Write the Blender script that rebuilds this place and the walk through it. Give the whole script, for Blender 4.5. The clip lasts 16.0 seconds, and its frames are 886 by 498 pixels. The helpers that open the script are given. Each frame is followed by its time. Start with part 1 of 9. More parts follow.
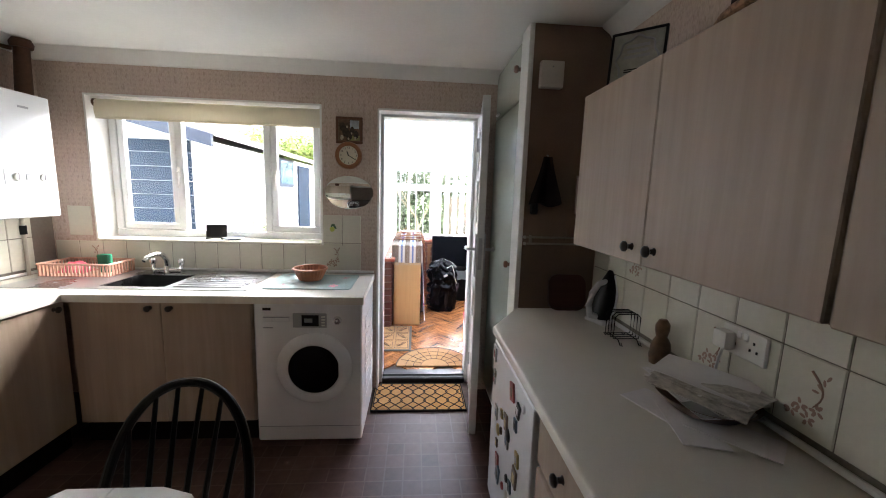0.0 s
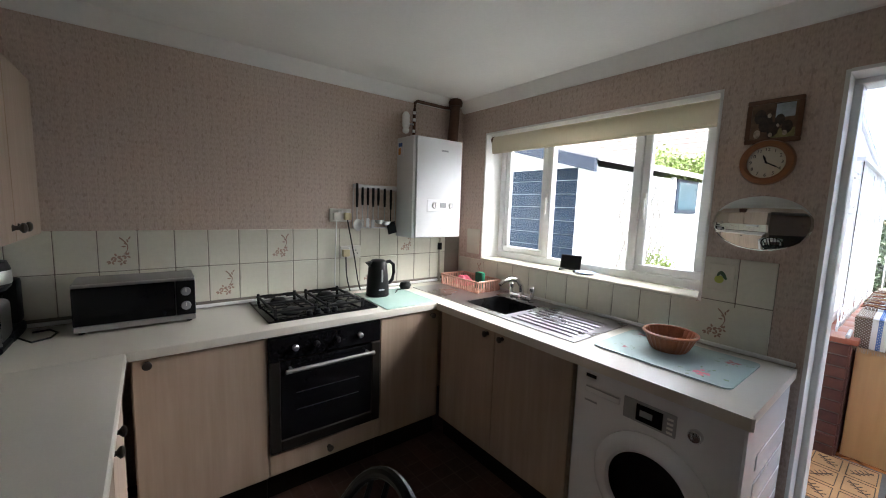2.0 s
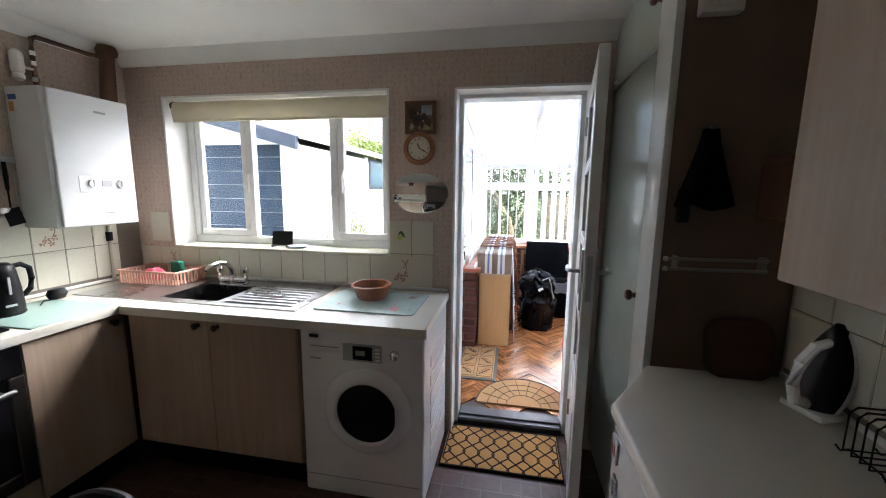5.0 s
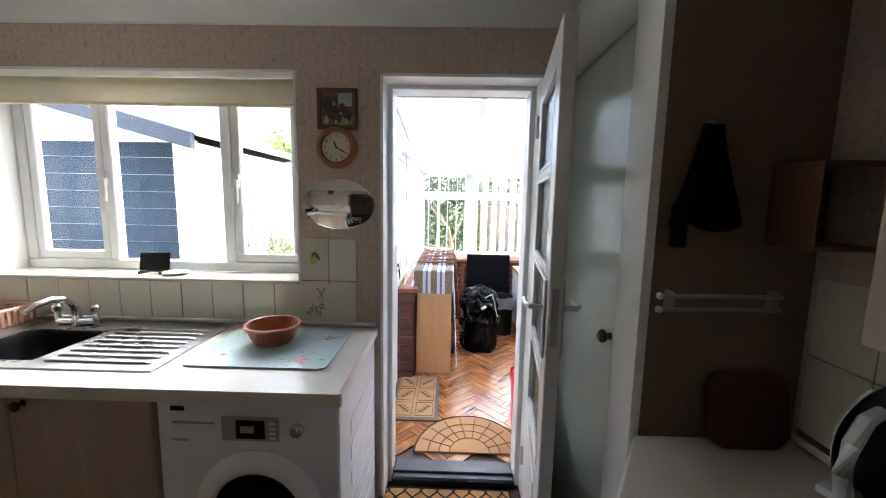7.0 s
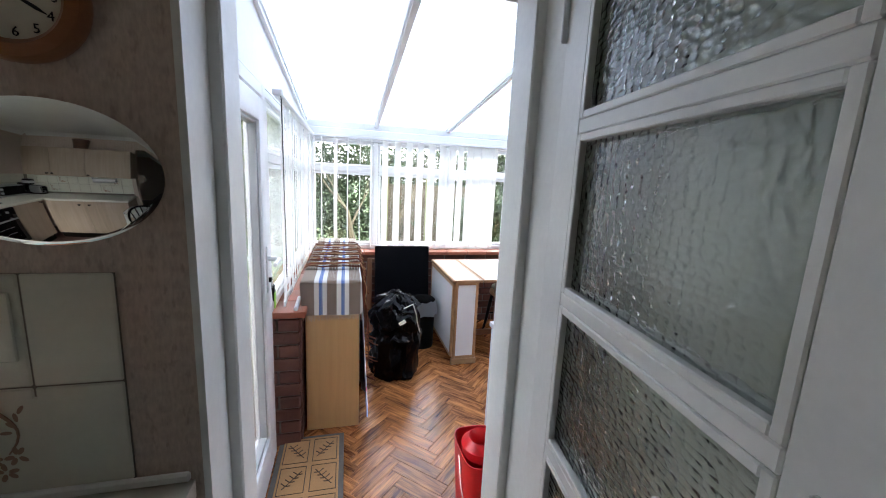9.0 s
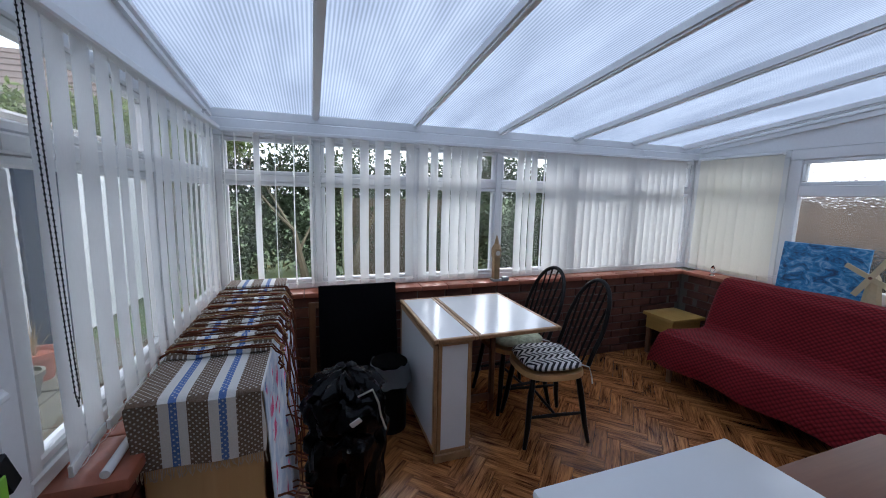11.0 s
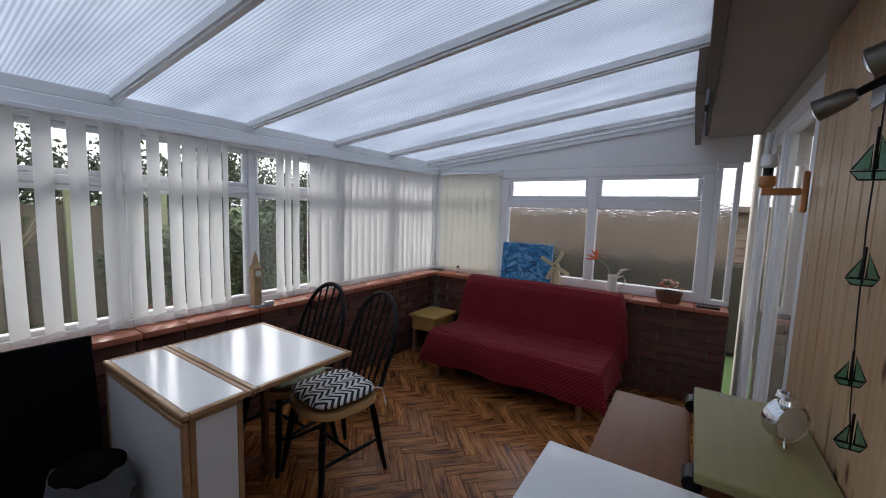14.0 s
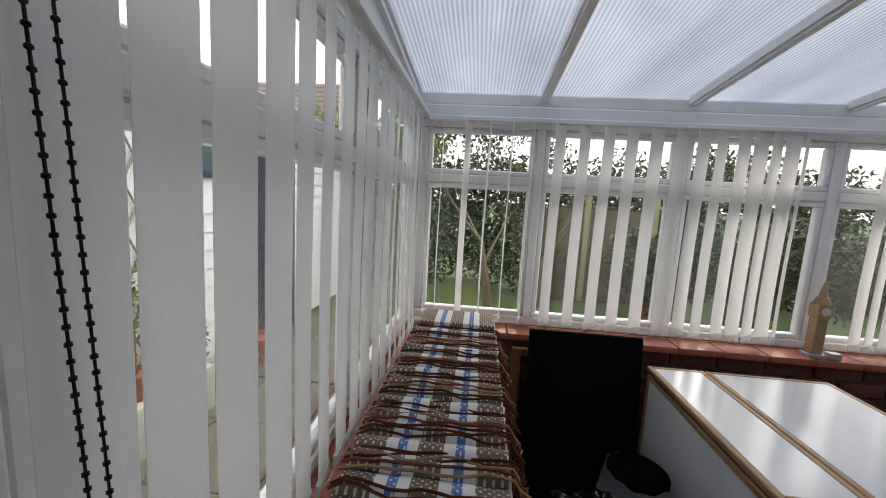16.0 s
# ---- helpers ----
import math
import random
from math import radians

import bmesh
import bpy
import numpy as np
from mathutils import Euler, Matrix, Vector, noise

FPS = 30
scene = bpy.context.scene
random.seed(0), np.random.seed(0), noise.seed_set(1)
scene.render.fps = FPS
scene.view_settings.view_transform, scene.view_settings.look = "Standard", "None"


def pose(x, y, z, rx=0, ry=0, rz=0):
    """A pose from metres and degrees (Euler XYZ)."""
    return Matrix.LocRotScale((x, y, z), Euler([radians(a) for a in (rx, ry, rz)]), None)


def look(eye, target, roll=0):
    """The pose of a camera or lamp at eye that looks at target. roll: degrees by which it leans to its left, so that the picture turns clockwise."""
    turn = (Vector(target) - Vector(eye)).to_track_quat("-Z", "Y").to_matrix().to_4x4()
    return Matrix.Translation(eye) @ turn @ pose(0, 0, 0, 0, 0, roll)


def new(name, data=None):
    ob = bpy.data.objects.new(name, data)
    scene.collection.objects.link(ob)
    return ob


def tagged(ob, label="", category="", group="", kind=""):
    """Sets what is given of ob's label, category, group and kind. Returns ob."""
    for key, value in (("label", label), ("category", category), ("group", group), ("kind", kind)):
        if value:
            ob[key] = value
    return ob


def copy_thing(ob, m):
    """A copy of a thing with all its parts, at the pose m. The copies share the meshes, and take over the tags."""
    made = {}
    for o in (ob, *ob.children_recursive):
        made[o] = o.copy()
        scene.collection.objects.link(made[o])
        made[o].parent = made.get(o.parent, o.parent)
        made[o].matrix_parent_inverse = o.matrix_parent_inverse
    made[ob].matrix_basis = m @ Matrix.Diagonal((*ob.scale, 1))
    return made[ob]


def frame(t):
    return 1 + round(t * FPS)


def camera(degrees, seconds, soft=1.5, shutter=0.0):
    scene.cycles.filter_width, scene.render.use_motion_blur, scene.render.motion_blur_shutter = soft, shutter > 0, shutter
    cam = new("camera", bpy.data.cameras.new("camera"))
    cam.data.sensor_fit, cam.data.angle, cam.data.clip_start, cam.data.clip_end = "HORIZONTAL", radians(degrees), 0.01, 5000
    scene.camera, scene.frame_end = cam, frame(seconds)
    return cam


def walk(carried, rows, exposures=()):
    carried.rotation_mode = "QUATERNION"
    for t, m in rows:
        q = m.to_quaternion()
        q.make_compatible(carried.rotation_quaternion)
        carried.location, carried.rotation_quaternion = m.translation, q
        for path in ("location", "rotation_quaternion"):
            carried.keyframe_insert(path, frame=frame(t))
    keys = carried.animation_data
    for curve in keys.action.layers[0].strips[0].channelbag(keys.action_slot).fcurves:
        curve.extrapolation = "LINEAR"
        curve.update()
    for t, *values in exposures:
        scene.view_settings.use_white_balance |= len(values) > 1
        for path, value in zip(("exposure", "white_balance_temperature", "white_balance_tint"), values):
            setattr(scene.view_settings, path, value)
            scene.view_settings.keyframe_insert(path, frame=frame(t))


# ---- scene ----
# ---- camera ----
cam = camera(99.0, 16.0, soft=1.0)
# seconds, eye x, y, z, yaw, pitch, roll
PATH = [
    (0.0, -0.163, 0.698, 1.503, -4.08, -8.36, -1.79),
    (0.5, -0.130, 0.841, 1.494, 3.41, -9.24, -2.19),
    (1.0, -0.166, 1.044, 1.489, 13.52, -8.97, -4.24),
    (1.5, -0.221, 1.222, 1.505, 30.35, -7.44, -2.74),
    (2.0, -0.179, 1.376, 1.515, 52.31, -6.43, -1.94),
    (2.5, -0.138, 1.446, 1.509, 61.09, -7.52, -1.00),
    (3.0, -0.149, 1.473, 1.508, 64.68, -7.01, -0.38),
    (3.5, -0.158, 1.470, 1.506, 60.57, -6.72, -0.85),
    (4.0, -0.159, 1.428, 1.502, 43.70, -7.37, -1.66),
    (4.5, -0.151, 1.336, 1.487, 24.06, -8.30, 1.00),
    (5.0, -0.095, 1.269, 1.500, 10.45, -8.62, -0.69),
    (5.2, -0.068, 1.262, 1.494, 5.33, -8.90, -0.62),
    (7.3, -0.128, 1.815, 1.513, 0.31, -7.11, -2.08),
    (7.5, -0.144, 1.911, 1.502, -1.14, -8.04, -3.09),
    (8.0, -0.206, 2.191, 1.523, -9.65, -8.42, -2.58),
    (8.2, -0.217, 2.288, 1.520, -11.38, -8.93, -2.18),
    (10.3, -0.040, 3.353, 1.479, -15.72, -10.37, -3.43),
    (10.5, -0.032, 3.453, 1.475, -15.52, -9.21, -2.36),
    (11.0, 0.061, 3.666, 1.490, -19.15, -8.06, -1.23),
    (11.5, 0.110, 3.761, 1.488, -27.33, -6.97, -1.71),
    (12.0, 0.160, 3.862, 1.476, -45.35, -4.57, -2.15),
    (12.5, 0.165, 3.934, 1.488, -59.35, -5.31, -1.72),
    (13.0, 0.148, 3.961, 1.487, -62.70, -5.61, -2.38),
    (13.5, 0.132, 3.978, 1.487, -61.62, -5.63, -2.42),
    (14.0, 0.099, 4.016, 1.486, -56.45, -5.84, -1.72),
    (14.5, 0.041, 4.086, 1.484, -44.62, -6.52, -1.62),
    (15.0, -0.033, 4.206, 1.469, -27.35, -7.17, -1.89),
    (15.5, -0.095, 4.362, 1.469, -8.21, -7.18, -2.14),
    (16.0, -0.173, 4.464, 1.475, 5.84, -7.77, -3.15),
]
walk(cam, [(t, pose(x, y, z, 90 + p, r, w)) for t, x, y, z, w, p, r in PATH],
     exposures=[(0.0, 3.65, 6350, 13), (1.0, 3.5, 6250, 12), (1.5, 3.3, 6200, 11), (2.0, 2.9, 6150, 11), (3.5, 2.95, 6100, 11), (4.2, 3.0, 6050, 11), (5.2, 3.1, 6150, 11), (7.5, 3.2, 6200, 12), (8.2, 3.05, 6200, 11), (9.4, 1.9, 6100, 10), (10.3, 0.95, 5800, 10), (11.0, 0.62, 5800, 10), (11.5, 0.42, 5950, 10), (12.5, 0.22, 6250, 11), (14.5, 0.45, 6400, 11), (16.0, 0.4, 6950, 11)])

# ---- world and light ----
world = bpy.data.worlds.new("overcast_sky")
scene.world = world
world.use_nodes = True
_wn = world.node_tree
_sky = _wn.nodes.new("ShaderNodeTexSky")
_sky.sky_type, _sky.sun_disc = "NISHITA", False
_sky.sun_elevation, _sky.sun_rotation = radians(39), radians(20)
_sky.air_density, _sky.dust_density = 1.0, 3.0
_mixw = _wn.nodes.new("ShaderNodeMix")
_mixw.data_type = "RGBA"
_mixw.inputs[0].default_value = 0.75
_mixw.inputs[7].default_value = (16.5, 17.0, 18.0, 1)
_wn.links.new(_sky.outputs[0], _mixw.inputs[6])
_wn.links.new(_mixw.outputs[2], _wn.nodes["Background"].inputs[0])
_wn.nodes["Background"].inputs[1].default_value = 0.12
sun = new("sun", bpy.data.lights.new("sun", "SUN"))
sun.data.energy, sun.data.angle, sun.data.color = 1.5, radians(45), (1.0, 0.97, 0.92)
sun.matrix_world = look((6, 16, 14), (0, 0, 0))


# ---- helpers for building ----
def box(bm, lo, hi, bev=0.0, seg=1, m=None):
    """A box between two corners, with rounded edges if asked."""
    c = [(a + b) / 2 for a, b in zip(lo, hi)]
    s = [abs(b - a) for a, b in zip(lo, hi)]
    mat4 = Matrix.LocRotScale(c, None, s)
    if m is not None:
        mat4 = m @ mat4
    got = bmesh.ops.create_cube(bm, size=1, matrix=mat4)
    if bev > 0:
        es = {e for v in got["verts"] for e in v.link_edges}
        bmesh.ops.bevel(bm, geom=list(es), offset=min(bev, min(s) * 0.45), segments=seg, affect="EDGES", profile=0.6)
    return bm


def cyl(bm, p0, p1, r0, r1=None, seg=16, caps=True):
    """A round bar from p0 to p1."""
    p0, p1 = Vector(p0), Vector(p1)
    d = p1 - p0
    q = d.to_track_quat("Z", "Y")
    m = Matrix.LocRotScale((p0 + p1) / 2, q, None)
    bmesh.ops.create_cone(bm, cap_ends=caps, segments=seg, radius1=r0, radius2=r0 if r1 is None else r1, depth=d.length, matrix=m)
    return bm


def tube(bm, pts, r, seg=8, closed=False):
    """A round tube along a line of points; r may be a number or one number a point."""
    pts = [Vector(p) for p in pts]
    n = len(pts)
    rs = r if isinstance(r, (list, tuple)) else [r] * n
    rings = []
    up = Vector((0.13, 0.21, 0.97))
    for i, p in enumerate(pts):
        a = pts[(i - 1) % n] if closed or i else p
        b = pts[(i + 1) % n] if closed or i < n - 1 else p
        t = (b - a).normalized()
        u = t.cross(up)
        if u.length < 0.15:
            u = t.cross(Vector((0.9, 0.3, 0.1)))
        u.normalize()
        w = t.cross(u)
        rings.append([bm.verts.new(p + (u * math.cos(k * math.tau / seg) + w * math.sin(k * math.tau / seg)) * rs[i]) for k in range(seg)])
    for i in range(n if closed else n - 1):
        a, b = rings[i], rings[(i + 1) % n]
        for k in range(seg):
            bm.faces.new((a[k], a[(k + 1) % seg], b[(k + 1) % seg], b[k]))
    if not closed:
        bm.faces.new(rings[0])
        bm.faces.new(list(reversed(rings[-1])))
    return bm


def lathe(bm, prof, at=(0, 0, 0), seg=24, m=None, sx=1.0, sy=1.0):
    """A turned shape from (radius, height) pairs."""
    rings = []
    for r, z in prof:
        ring = []
        for k in range(seg):
            v = Vector((at[0] + r * sx * math.cos(k * math.tau / seg), at[1] + r * sy * math.sin(k * math.tau / seg), at[2] + z))
            ring.append(bm.verts.new(m @ v if m is not None else v))
        rings.append(ring)
    for a, b in zip(rings, rings[1:]):
        for k in range(seg):
            bm.faces.new((a[k], a[(k + 1) % seg], b[(k + 1) % seg], b[k]))
    if prof[0][0] > 1e-4:
        bm.faces.new(list(reversed(rings[0])))
    if prof[-1][0] > 1e-4:
        bm.faces.new(rings[-1])
    bmesh.ops.remove_doubles(bm, verts=[v for r in (rings[0], rings[-1]) for v in r], dist=1e-5)
    return bm


def sheet(bm, fn, nu, nv, thick=0.0):
    """A surface fn(u, v) over the unit square; thick gives it a back, along its own normal."""
    g = [[Vector(fn(i / nu, j / nv)) for j in range(nv + 1)] for i in range(nu + 1)]
    top = [[bm.verts.new(p) for p in row] for row in g]
    for i in range(nu):
        for j in range(nv):
            bm.faces.new((top[i][j], top[i + 1][j], top[i + 1][j + 1], top[i][j + 1]))
    if thick:
        def nrm(i, j):
            a = g[min(i + 1, nu)][j] - g[max(i - 1, 0)][j]
            b = g[i][min(j + 1, nv)] - g[i][max(j - 1, 0)]
            n = a.cross(b)
            return n.normalized() if n.length > 1e-9 else Vector((0, 0, 1))
        bot = [[bm.verts.new(g[i][j] - nrm(i, j) * thick) for j in range(nv + 1)] for i in range(nu + 1)]
        for i in range(nu):
            for j in range(nv):
                bm.faces.new((bot[i][j], bot[i][j + 1], bot[i + 1][j + 1], bot[i + 1][j]))
        for i in range(nu):
            bm.faces.new((top[i][0], bot[i][0], bot[i + 1][0], top[i + 1][0]))
            bm.faces.new((top[i][nv], top[i + 1][nv], bot[i + 1][nv], bot[i][nv]))
        for j in range(nv):
            bm.faces.new((top[0][j], top[0][j + 1], bot[0][j + 1], bot[0][j]))
            bm.faces.new((top[nu][j], bot[nu][j], bot[nu][j + 1], top[nu][j + 1]))
    return bm


def prism(bm, poly, axis, a, b):
    """A flat outline pushed through from a to b along x, y or z; the outline gives the other two in order."""
    def put(p, d):
        return (d, p[0], p[1]) if axis == "x" else (p[0], d, p[1]) if axis == "y" else (p[0], p[1], d)
    va = [bm.verts.new(put(p, a)) for p in poly]
    vb = [bm.verts.new(put(p, b)) for p in poly]
    n = len(poly)
    bm.faces.new(va)
    bm.faces.new(list(reversed(vb)))
    for i in range(n):
        bm.faces.new((va[i], vb[i], vb[(i + 1) % n], va[(i + 1) % n]))
    bmesh.ops.recalc_face_normals(bm, faces=bm.faces[:])
    return bm


def B():
    return bmesh.new()


def mesh_from(name, bm, material, smooth=True):
    bmesh.ops.recalc_face_normals(bm, faces=bm.faces[:])
    me = bpy.data.meshes.new(name)
    bm.to_mesh(me)
    bm.free()
    if material is not None:
        me.materials.append(material)
    if smooth:
        me.polygons.foreach_set("use_smooth", [True] * len(me.polygons))
        me.set_sharp_from_angle(angle=radians(35))
    return me


def solid(name, bm, material, label="", category="", group="", kind="", smooth=True):
    """One mesh that is a thing of its own."""
    return tagged(new(name, mesh_from(name, bm, material, smooth)), label, category, group, kind)


def thing(name, base, label, category, group=""):
    ob = new(name)
    ob.location = base
    ob.empty_display_size = 0.1
    return tagged(ob, label, category, group)


def part(name, bm, material, parent, label="", smooth=True):
    """A bmesh in world places, as one mesh under a thing or a part."""
    ob = new(name, mesh_from(name, bm, material, smooth))
    ob.parent = parent
    top, m = parent, Matrix()
    while top is not None:
        m = Matrix.Translation(top.location) @ m if top.parent is None else m
        top = top.parent
    if parent.parent is None:
        ob.matrix_parent_inverse = Matrix.Translation(parent.location).inverted()
    return tagged(ob, label)


def shift(th, dx, dy, dz=0.0):
    """Moves a finished thing with all its parts."""
    th.location += Vector((dx, dy, dz))


def piece(name, data, parent, m):
    """A small piece on shared mesh data, at the pose m in the world."""
    ob = new(name, data)
    ob.parent = parent
    if parent.parent is None:
        ob.matrix_parent_inverse = Matrix.Translation(parent.location).inverted()
    ob.matrix_basis = m
    return ob


# ---- materials ----
def node_mat(name):
    m = bpy.data.materials.new(name)
    m.use_nodes = True
    nt = m.node_tree
    return m, nt, nt.nodes["Principled BSDF"]


def ramp(nt, fac, a, b, lo=0.3, hi=0.7):
    r = nt.nodes.new("ShaderNodeValToRGB")
    r.color_ramp.elements[0].position, r.color_ramp.elements[1].position = lo, hi
    r.color_ramp.elements[0].color, r.color_ramp.elements[1].color = (*a, 1), (*b, 1)
    nt.links.new(fac, r.inputs[0])
    return r.outputs[0]


def coords(nt, scale=(1, 1, 1), rot=(0, 0, 0), kind="Object"):
    tc = nt.nodes.new("ShaderNodeTexCoord")
    mp = nt.nodes.new("ShaderNodeMapping")
    mp.inputs["Scale"].default_value, mp.inputs["Rotation"].default_value = scale, rot
    nt.links.new(tc.outputs[kind], mp.inputs[0])
    return mp.outputs[0]


def noise_tex(nt, vec, scale, detail=4, rough=0.55, dist=0.0):
    n = nt.nodes.new("ShaderNodeTexNoise")
    n.inputs["Scale"].default_value, n.inputs["Detail"].default_value = scale, detail
    n.inputs["Roughness"].default_value, n.inputs["Distortion"].default_value = rough, dist
    nt.links.new(vec, n.inputs["Vector"])
    return n.outputs["Fac"]


def mixc(nt, fac, a, b, mode="MIX"):
    x = nt.nodes.new("ShaderNodeMix")
    x.data_type, x.blend_type = "RGBA", mode
    for k, v in ((0, fac), (6, a), (7, b)):
        if isinstance(v, (int, float)):
            x.inputs[k].default_value = v
        elif isinstance(v, tuple):
            x.inputs[k].default_value = (*v, 1)
        else:
            nt.links.new(v, x.inputs[k])
    return x.outputs[2]


def bump(nt, bsdf, h, strength, dist=0.002):
    b = nt.nodes.new("ShaderNodeBump")
    b.inputs["Strength"].default_value, b.inputs["Distance"].default_value = strength, dist
    nt.links.new(h, b.inputs["Height"])
    nt.links.new(b.outputs[0], bsdf.inputs["Normal"])


def paint(name, col, rough=0.5, var=0.08, metal=0.0, fine=60, big=2.5, bmp=0.15, spec=0.5, dirt=None):
    """Paint, plastic, metal or cloth: one colour with grain, stains and uneven gloss."""
    m, nt, bs = node_mat(name)
    v = coords(nt)
    n1, n2 = noise_tex(nt, v, big, 5), noise_tex(nt, v, fine, 3)
    dark = tuple(c * (1 - var * 1.6) for c in (dirt or col))
    lite = tuple(min(1, c * (1 + var)) for c in col)
    c = ramp(nt, n1, dark, lite, 0.25, 0.6)
    c = mixc(nt, 0.35, c, ramp(nt, n2, tuple(x * (1 - var) for x in col), lite, 0.35, 0.65))
    nt.links.new(c, bs.inputs["Base Color"])
    r = nt.nodes.new("ShaderNodeMapRange")
    r.inputs[3].default_value, r.inputs[4].default_value = max(0.02, rough - min(0.08, var * 2)), min(1, rough + min(0.1, var * 2))
    nt.links.new(n1, r.inputs[0])
    nt.links.new(r.outputs[0], bs.inputs["Roughness"])
    bs.inputs["Metallic"].default_value = metal
    bs.inputs["Specular IOR Level"].default_value = spec
    if bmp:
        bump(nt, bs, n2, bmp)
    return m


def wood(name, a, b, axis="z", scale=1.0, rough=0.45, knots=False, per=False):
    """Timber or wood-grain foil: long streaks along an axis."""
    m, nt, bs = node_mat(name)
    st = {"x": (1.2, 22, 22), "y": (22, 1.2, 22), "z": (22, 22, 1.2)}[axis]
    v = coords(nt, tuple(s * scale for s in st))
    if per:
        oi = nt.nodes.new("ShaderNodeObjectInfo")
        ad = nt.nodes.new("ShaderNodeVectorMath")
        sc = nt.nodes.new("ShaderNodeVectorMath")
        sc.operation = "SCALE"
        sc.inputs[0].default_value = (37, 51, 43)
        nt.links.new(oi.outputs["Random"], sc.inputs["Scale"])
        nt.links.new(v, ad.inputs[0])
        nt.links.new(sc.outputs[0], ad.inputs[1])
        v = ad.outputs[0]
    n1, n2 = noise_tex(nt, v, 1.0, 6, 0.6, 0.6), noise_tex(nt, v, 3.5, 4)
    c = ramp(nt, n1, a, b, 0.3, 0.7)
    c = mixc(nt, 0.3, c, ramp(nt, n2, tuple(x * 0.75 for x in a), b, 0.3, 0.7))
    big = noise_tex(nt, coords(nt), 1.7, 3)
    c = mixc(nt, 0.25, c, ramp(nt, big, a, b))
    nt.links.new(c, bs.inputs["Base Color"])
    bs.inputs["Roughness"].default_value = rough
    bump(nt, bs, n2, 0.2, 0.001)
    return m


def glass_mat(name, tint=(1, 1, 1), rough=0.0, obscure=0.0):
    m, nt, bs = node_mat(name)
    bs.inputs["Base Color"].default_value = (*tint, 1)
    bs.inputs["Transmission Weight"].default_value = 1
    bs.inputs["Roughness"].default_value = rough
    bs.inputs["IOR"].default_value = 1.45
    if obscure:
        vor = nt.nodes.new("ShaderNodeTexVoronoi")
        vor.inputs["Scale"].default_value = obscure
        vor.inputs["Randomness"].default_value = 0.5
        nt.links.new(coords(nt, (1, 0.6, 1)), vor.inputs["Vector"])
        bump(nt, bs, vor.outputs["Distance"], 0.6, 0.0035)
    return m
M_CEIL = paint("ceiling_paint", (0.74, 0.73, 0.70), 0.8, 0.04, bmp=0.3)
M_WHITE = paint("white_gloss_paint", (0.78, 0.78, 0.75), 0.35, 0.05)
M_UPVC = paint("white_upvc", (0.80, 0.81, 0.82), 0.3, 0.04, bmp=0.03)
M_WORKTOP = paint("worktop_laminate", (0.66, 0.63, 0.56), 0.35, 0.05, fine=220, bmp=0.05)
M_GLAZE = paint("tile_glaze", (0.66, 0.64, 0.54), 0.18, 0.05, bmp=0.05)
M_GROUT = paint("grout", (0.45, 0.42, 0.36), 0.85, 0.12)
M_CABINET = wood("pale_wood_foil", (0.34, 0.25, 0.18), (0.47, 0.365, 0.285), "z", 0.6, 0.5)
M_CHROME = paint("chrome", (0.75, 0.75, 0.76), 0.12, 0.03, metal=1.0, bmp=0)
M_STEEL = paint("brushed_steel", (0.55, 0.55, 0.55), 0.32, 0.06, metal=1.0, bmp=0.05)
M_BLACK = paint("black_plastic", (0.006, 0.006, 0.007), 0.4, 0.1, bmp=0.05, spec=0.25)
M_DARK = paint("dark_enamel", (0.005, 0.005, 0.006), 0.12, 0.1, bmp=0.0, spec=0.2)
M_KNOB = paint("dark_bronze_knob", (0.035, 0.025, 0.02), 0.3, 0.1, metal=0.4, bmp=0)
M_GLASS = glass_mat("clear_glass")
M_OBSCURE = glass_mat("patterned_glass", (0.93, 0.97, 0.95), 0.08, 90)
M_TERRA = paint("terracotta_sill_tile", (0.33, 0.10, 0.055), 0.4, 0.15, bmp=0.2)
M_MORTAR = paint("mortar", (0.16, 0.14, 0.12), 0.9, 0.2, bmp=0.4)
M_APPLIANCE = paint("white_enamel", (0.78, 0.79, 0.80), 0.25, 0.008, bmp=0.02)
M_GREYPL = paint("grey_plastic", (0.35, 0.36, 0.37), 0.4, 0.06, bmp=0.05)
M_PLINTH = paint("dark_plinth", (0.008, 0.006, 0.005), 0.6, 0.1, spec=0.15)


def slat_mat(name, col):
    m, nt, bs = node_mat(name)
    v = coords(nt)
    wv = noise_tex(nt, coords(nt, (300, 300, 40)), 1.0, 2)
    big = noise_tex(nt, v, 3, 4)
    c = mixc(nt, 0.3, ramp(nt, wv, tuple(x * 0.95 for x in col), col), ramp(nt, big, tuple(x * 0.94 for x in col), col))
    df, tl = nt.nodes.new("ShaderNodeBsdfDiffuse"), nt.nodes.new("ShaderNodeBsdfTranslucent")
    mx = nt.nodes.new("ShaderNodeMixShader")
    mx.inputs[0].default_value = 0.5
    nt.links.new(c, df.inputs[0])
    nt.links.new(c, tl.inputs[0])
    nt.links.new(df.outputs[0], mx.inputs[1])
    nt.links.new(tl.outputs[0], mx.inputs[2])
    nt.links.new(mx.outputs[0], nt.nodes["Material Output"].inputs["Surface"])
    return m


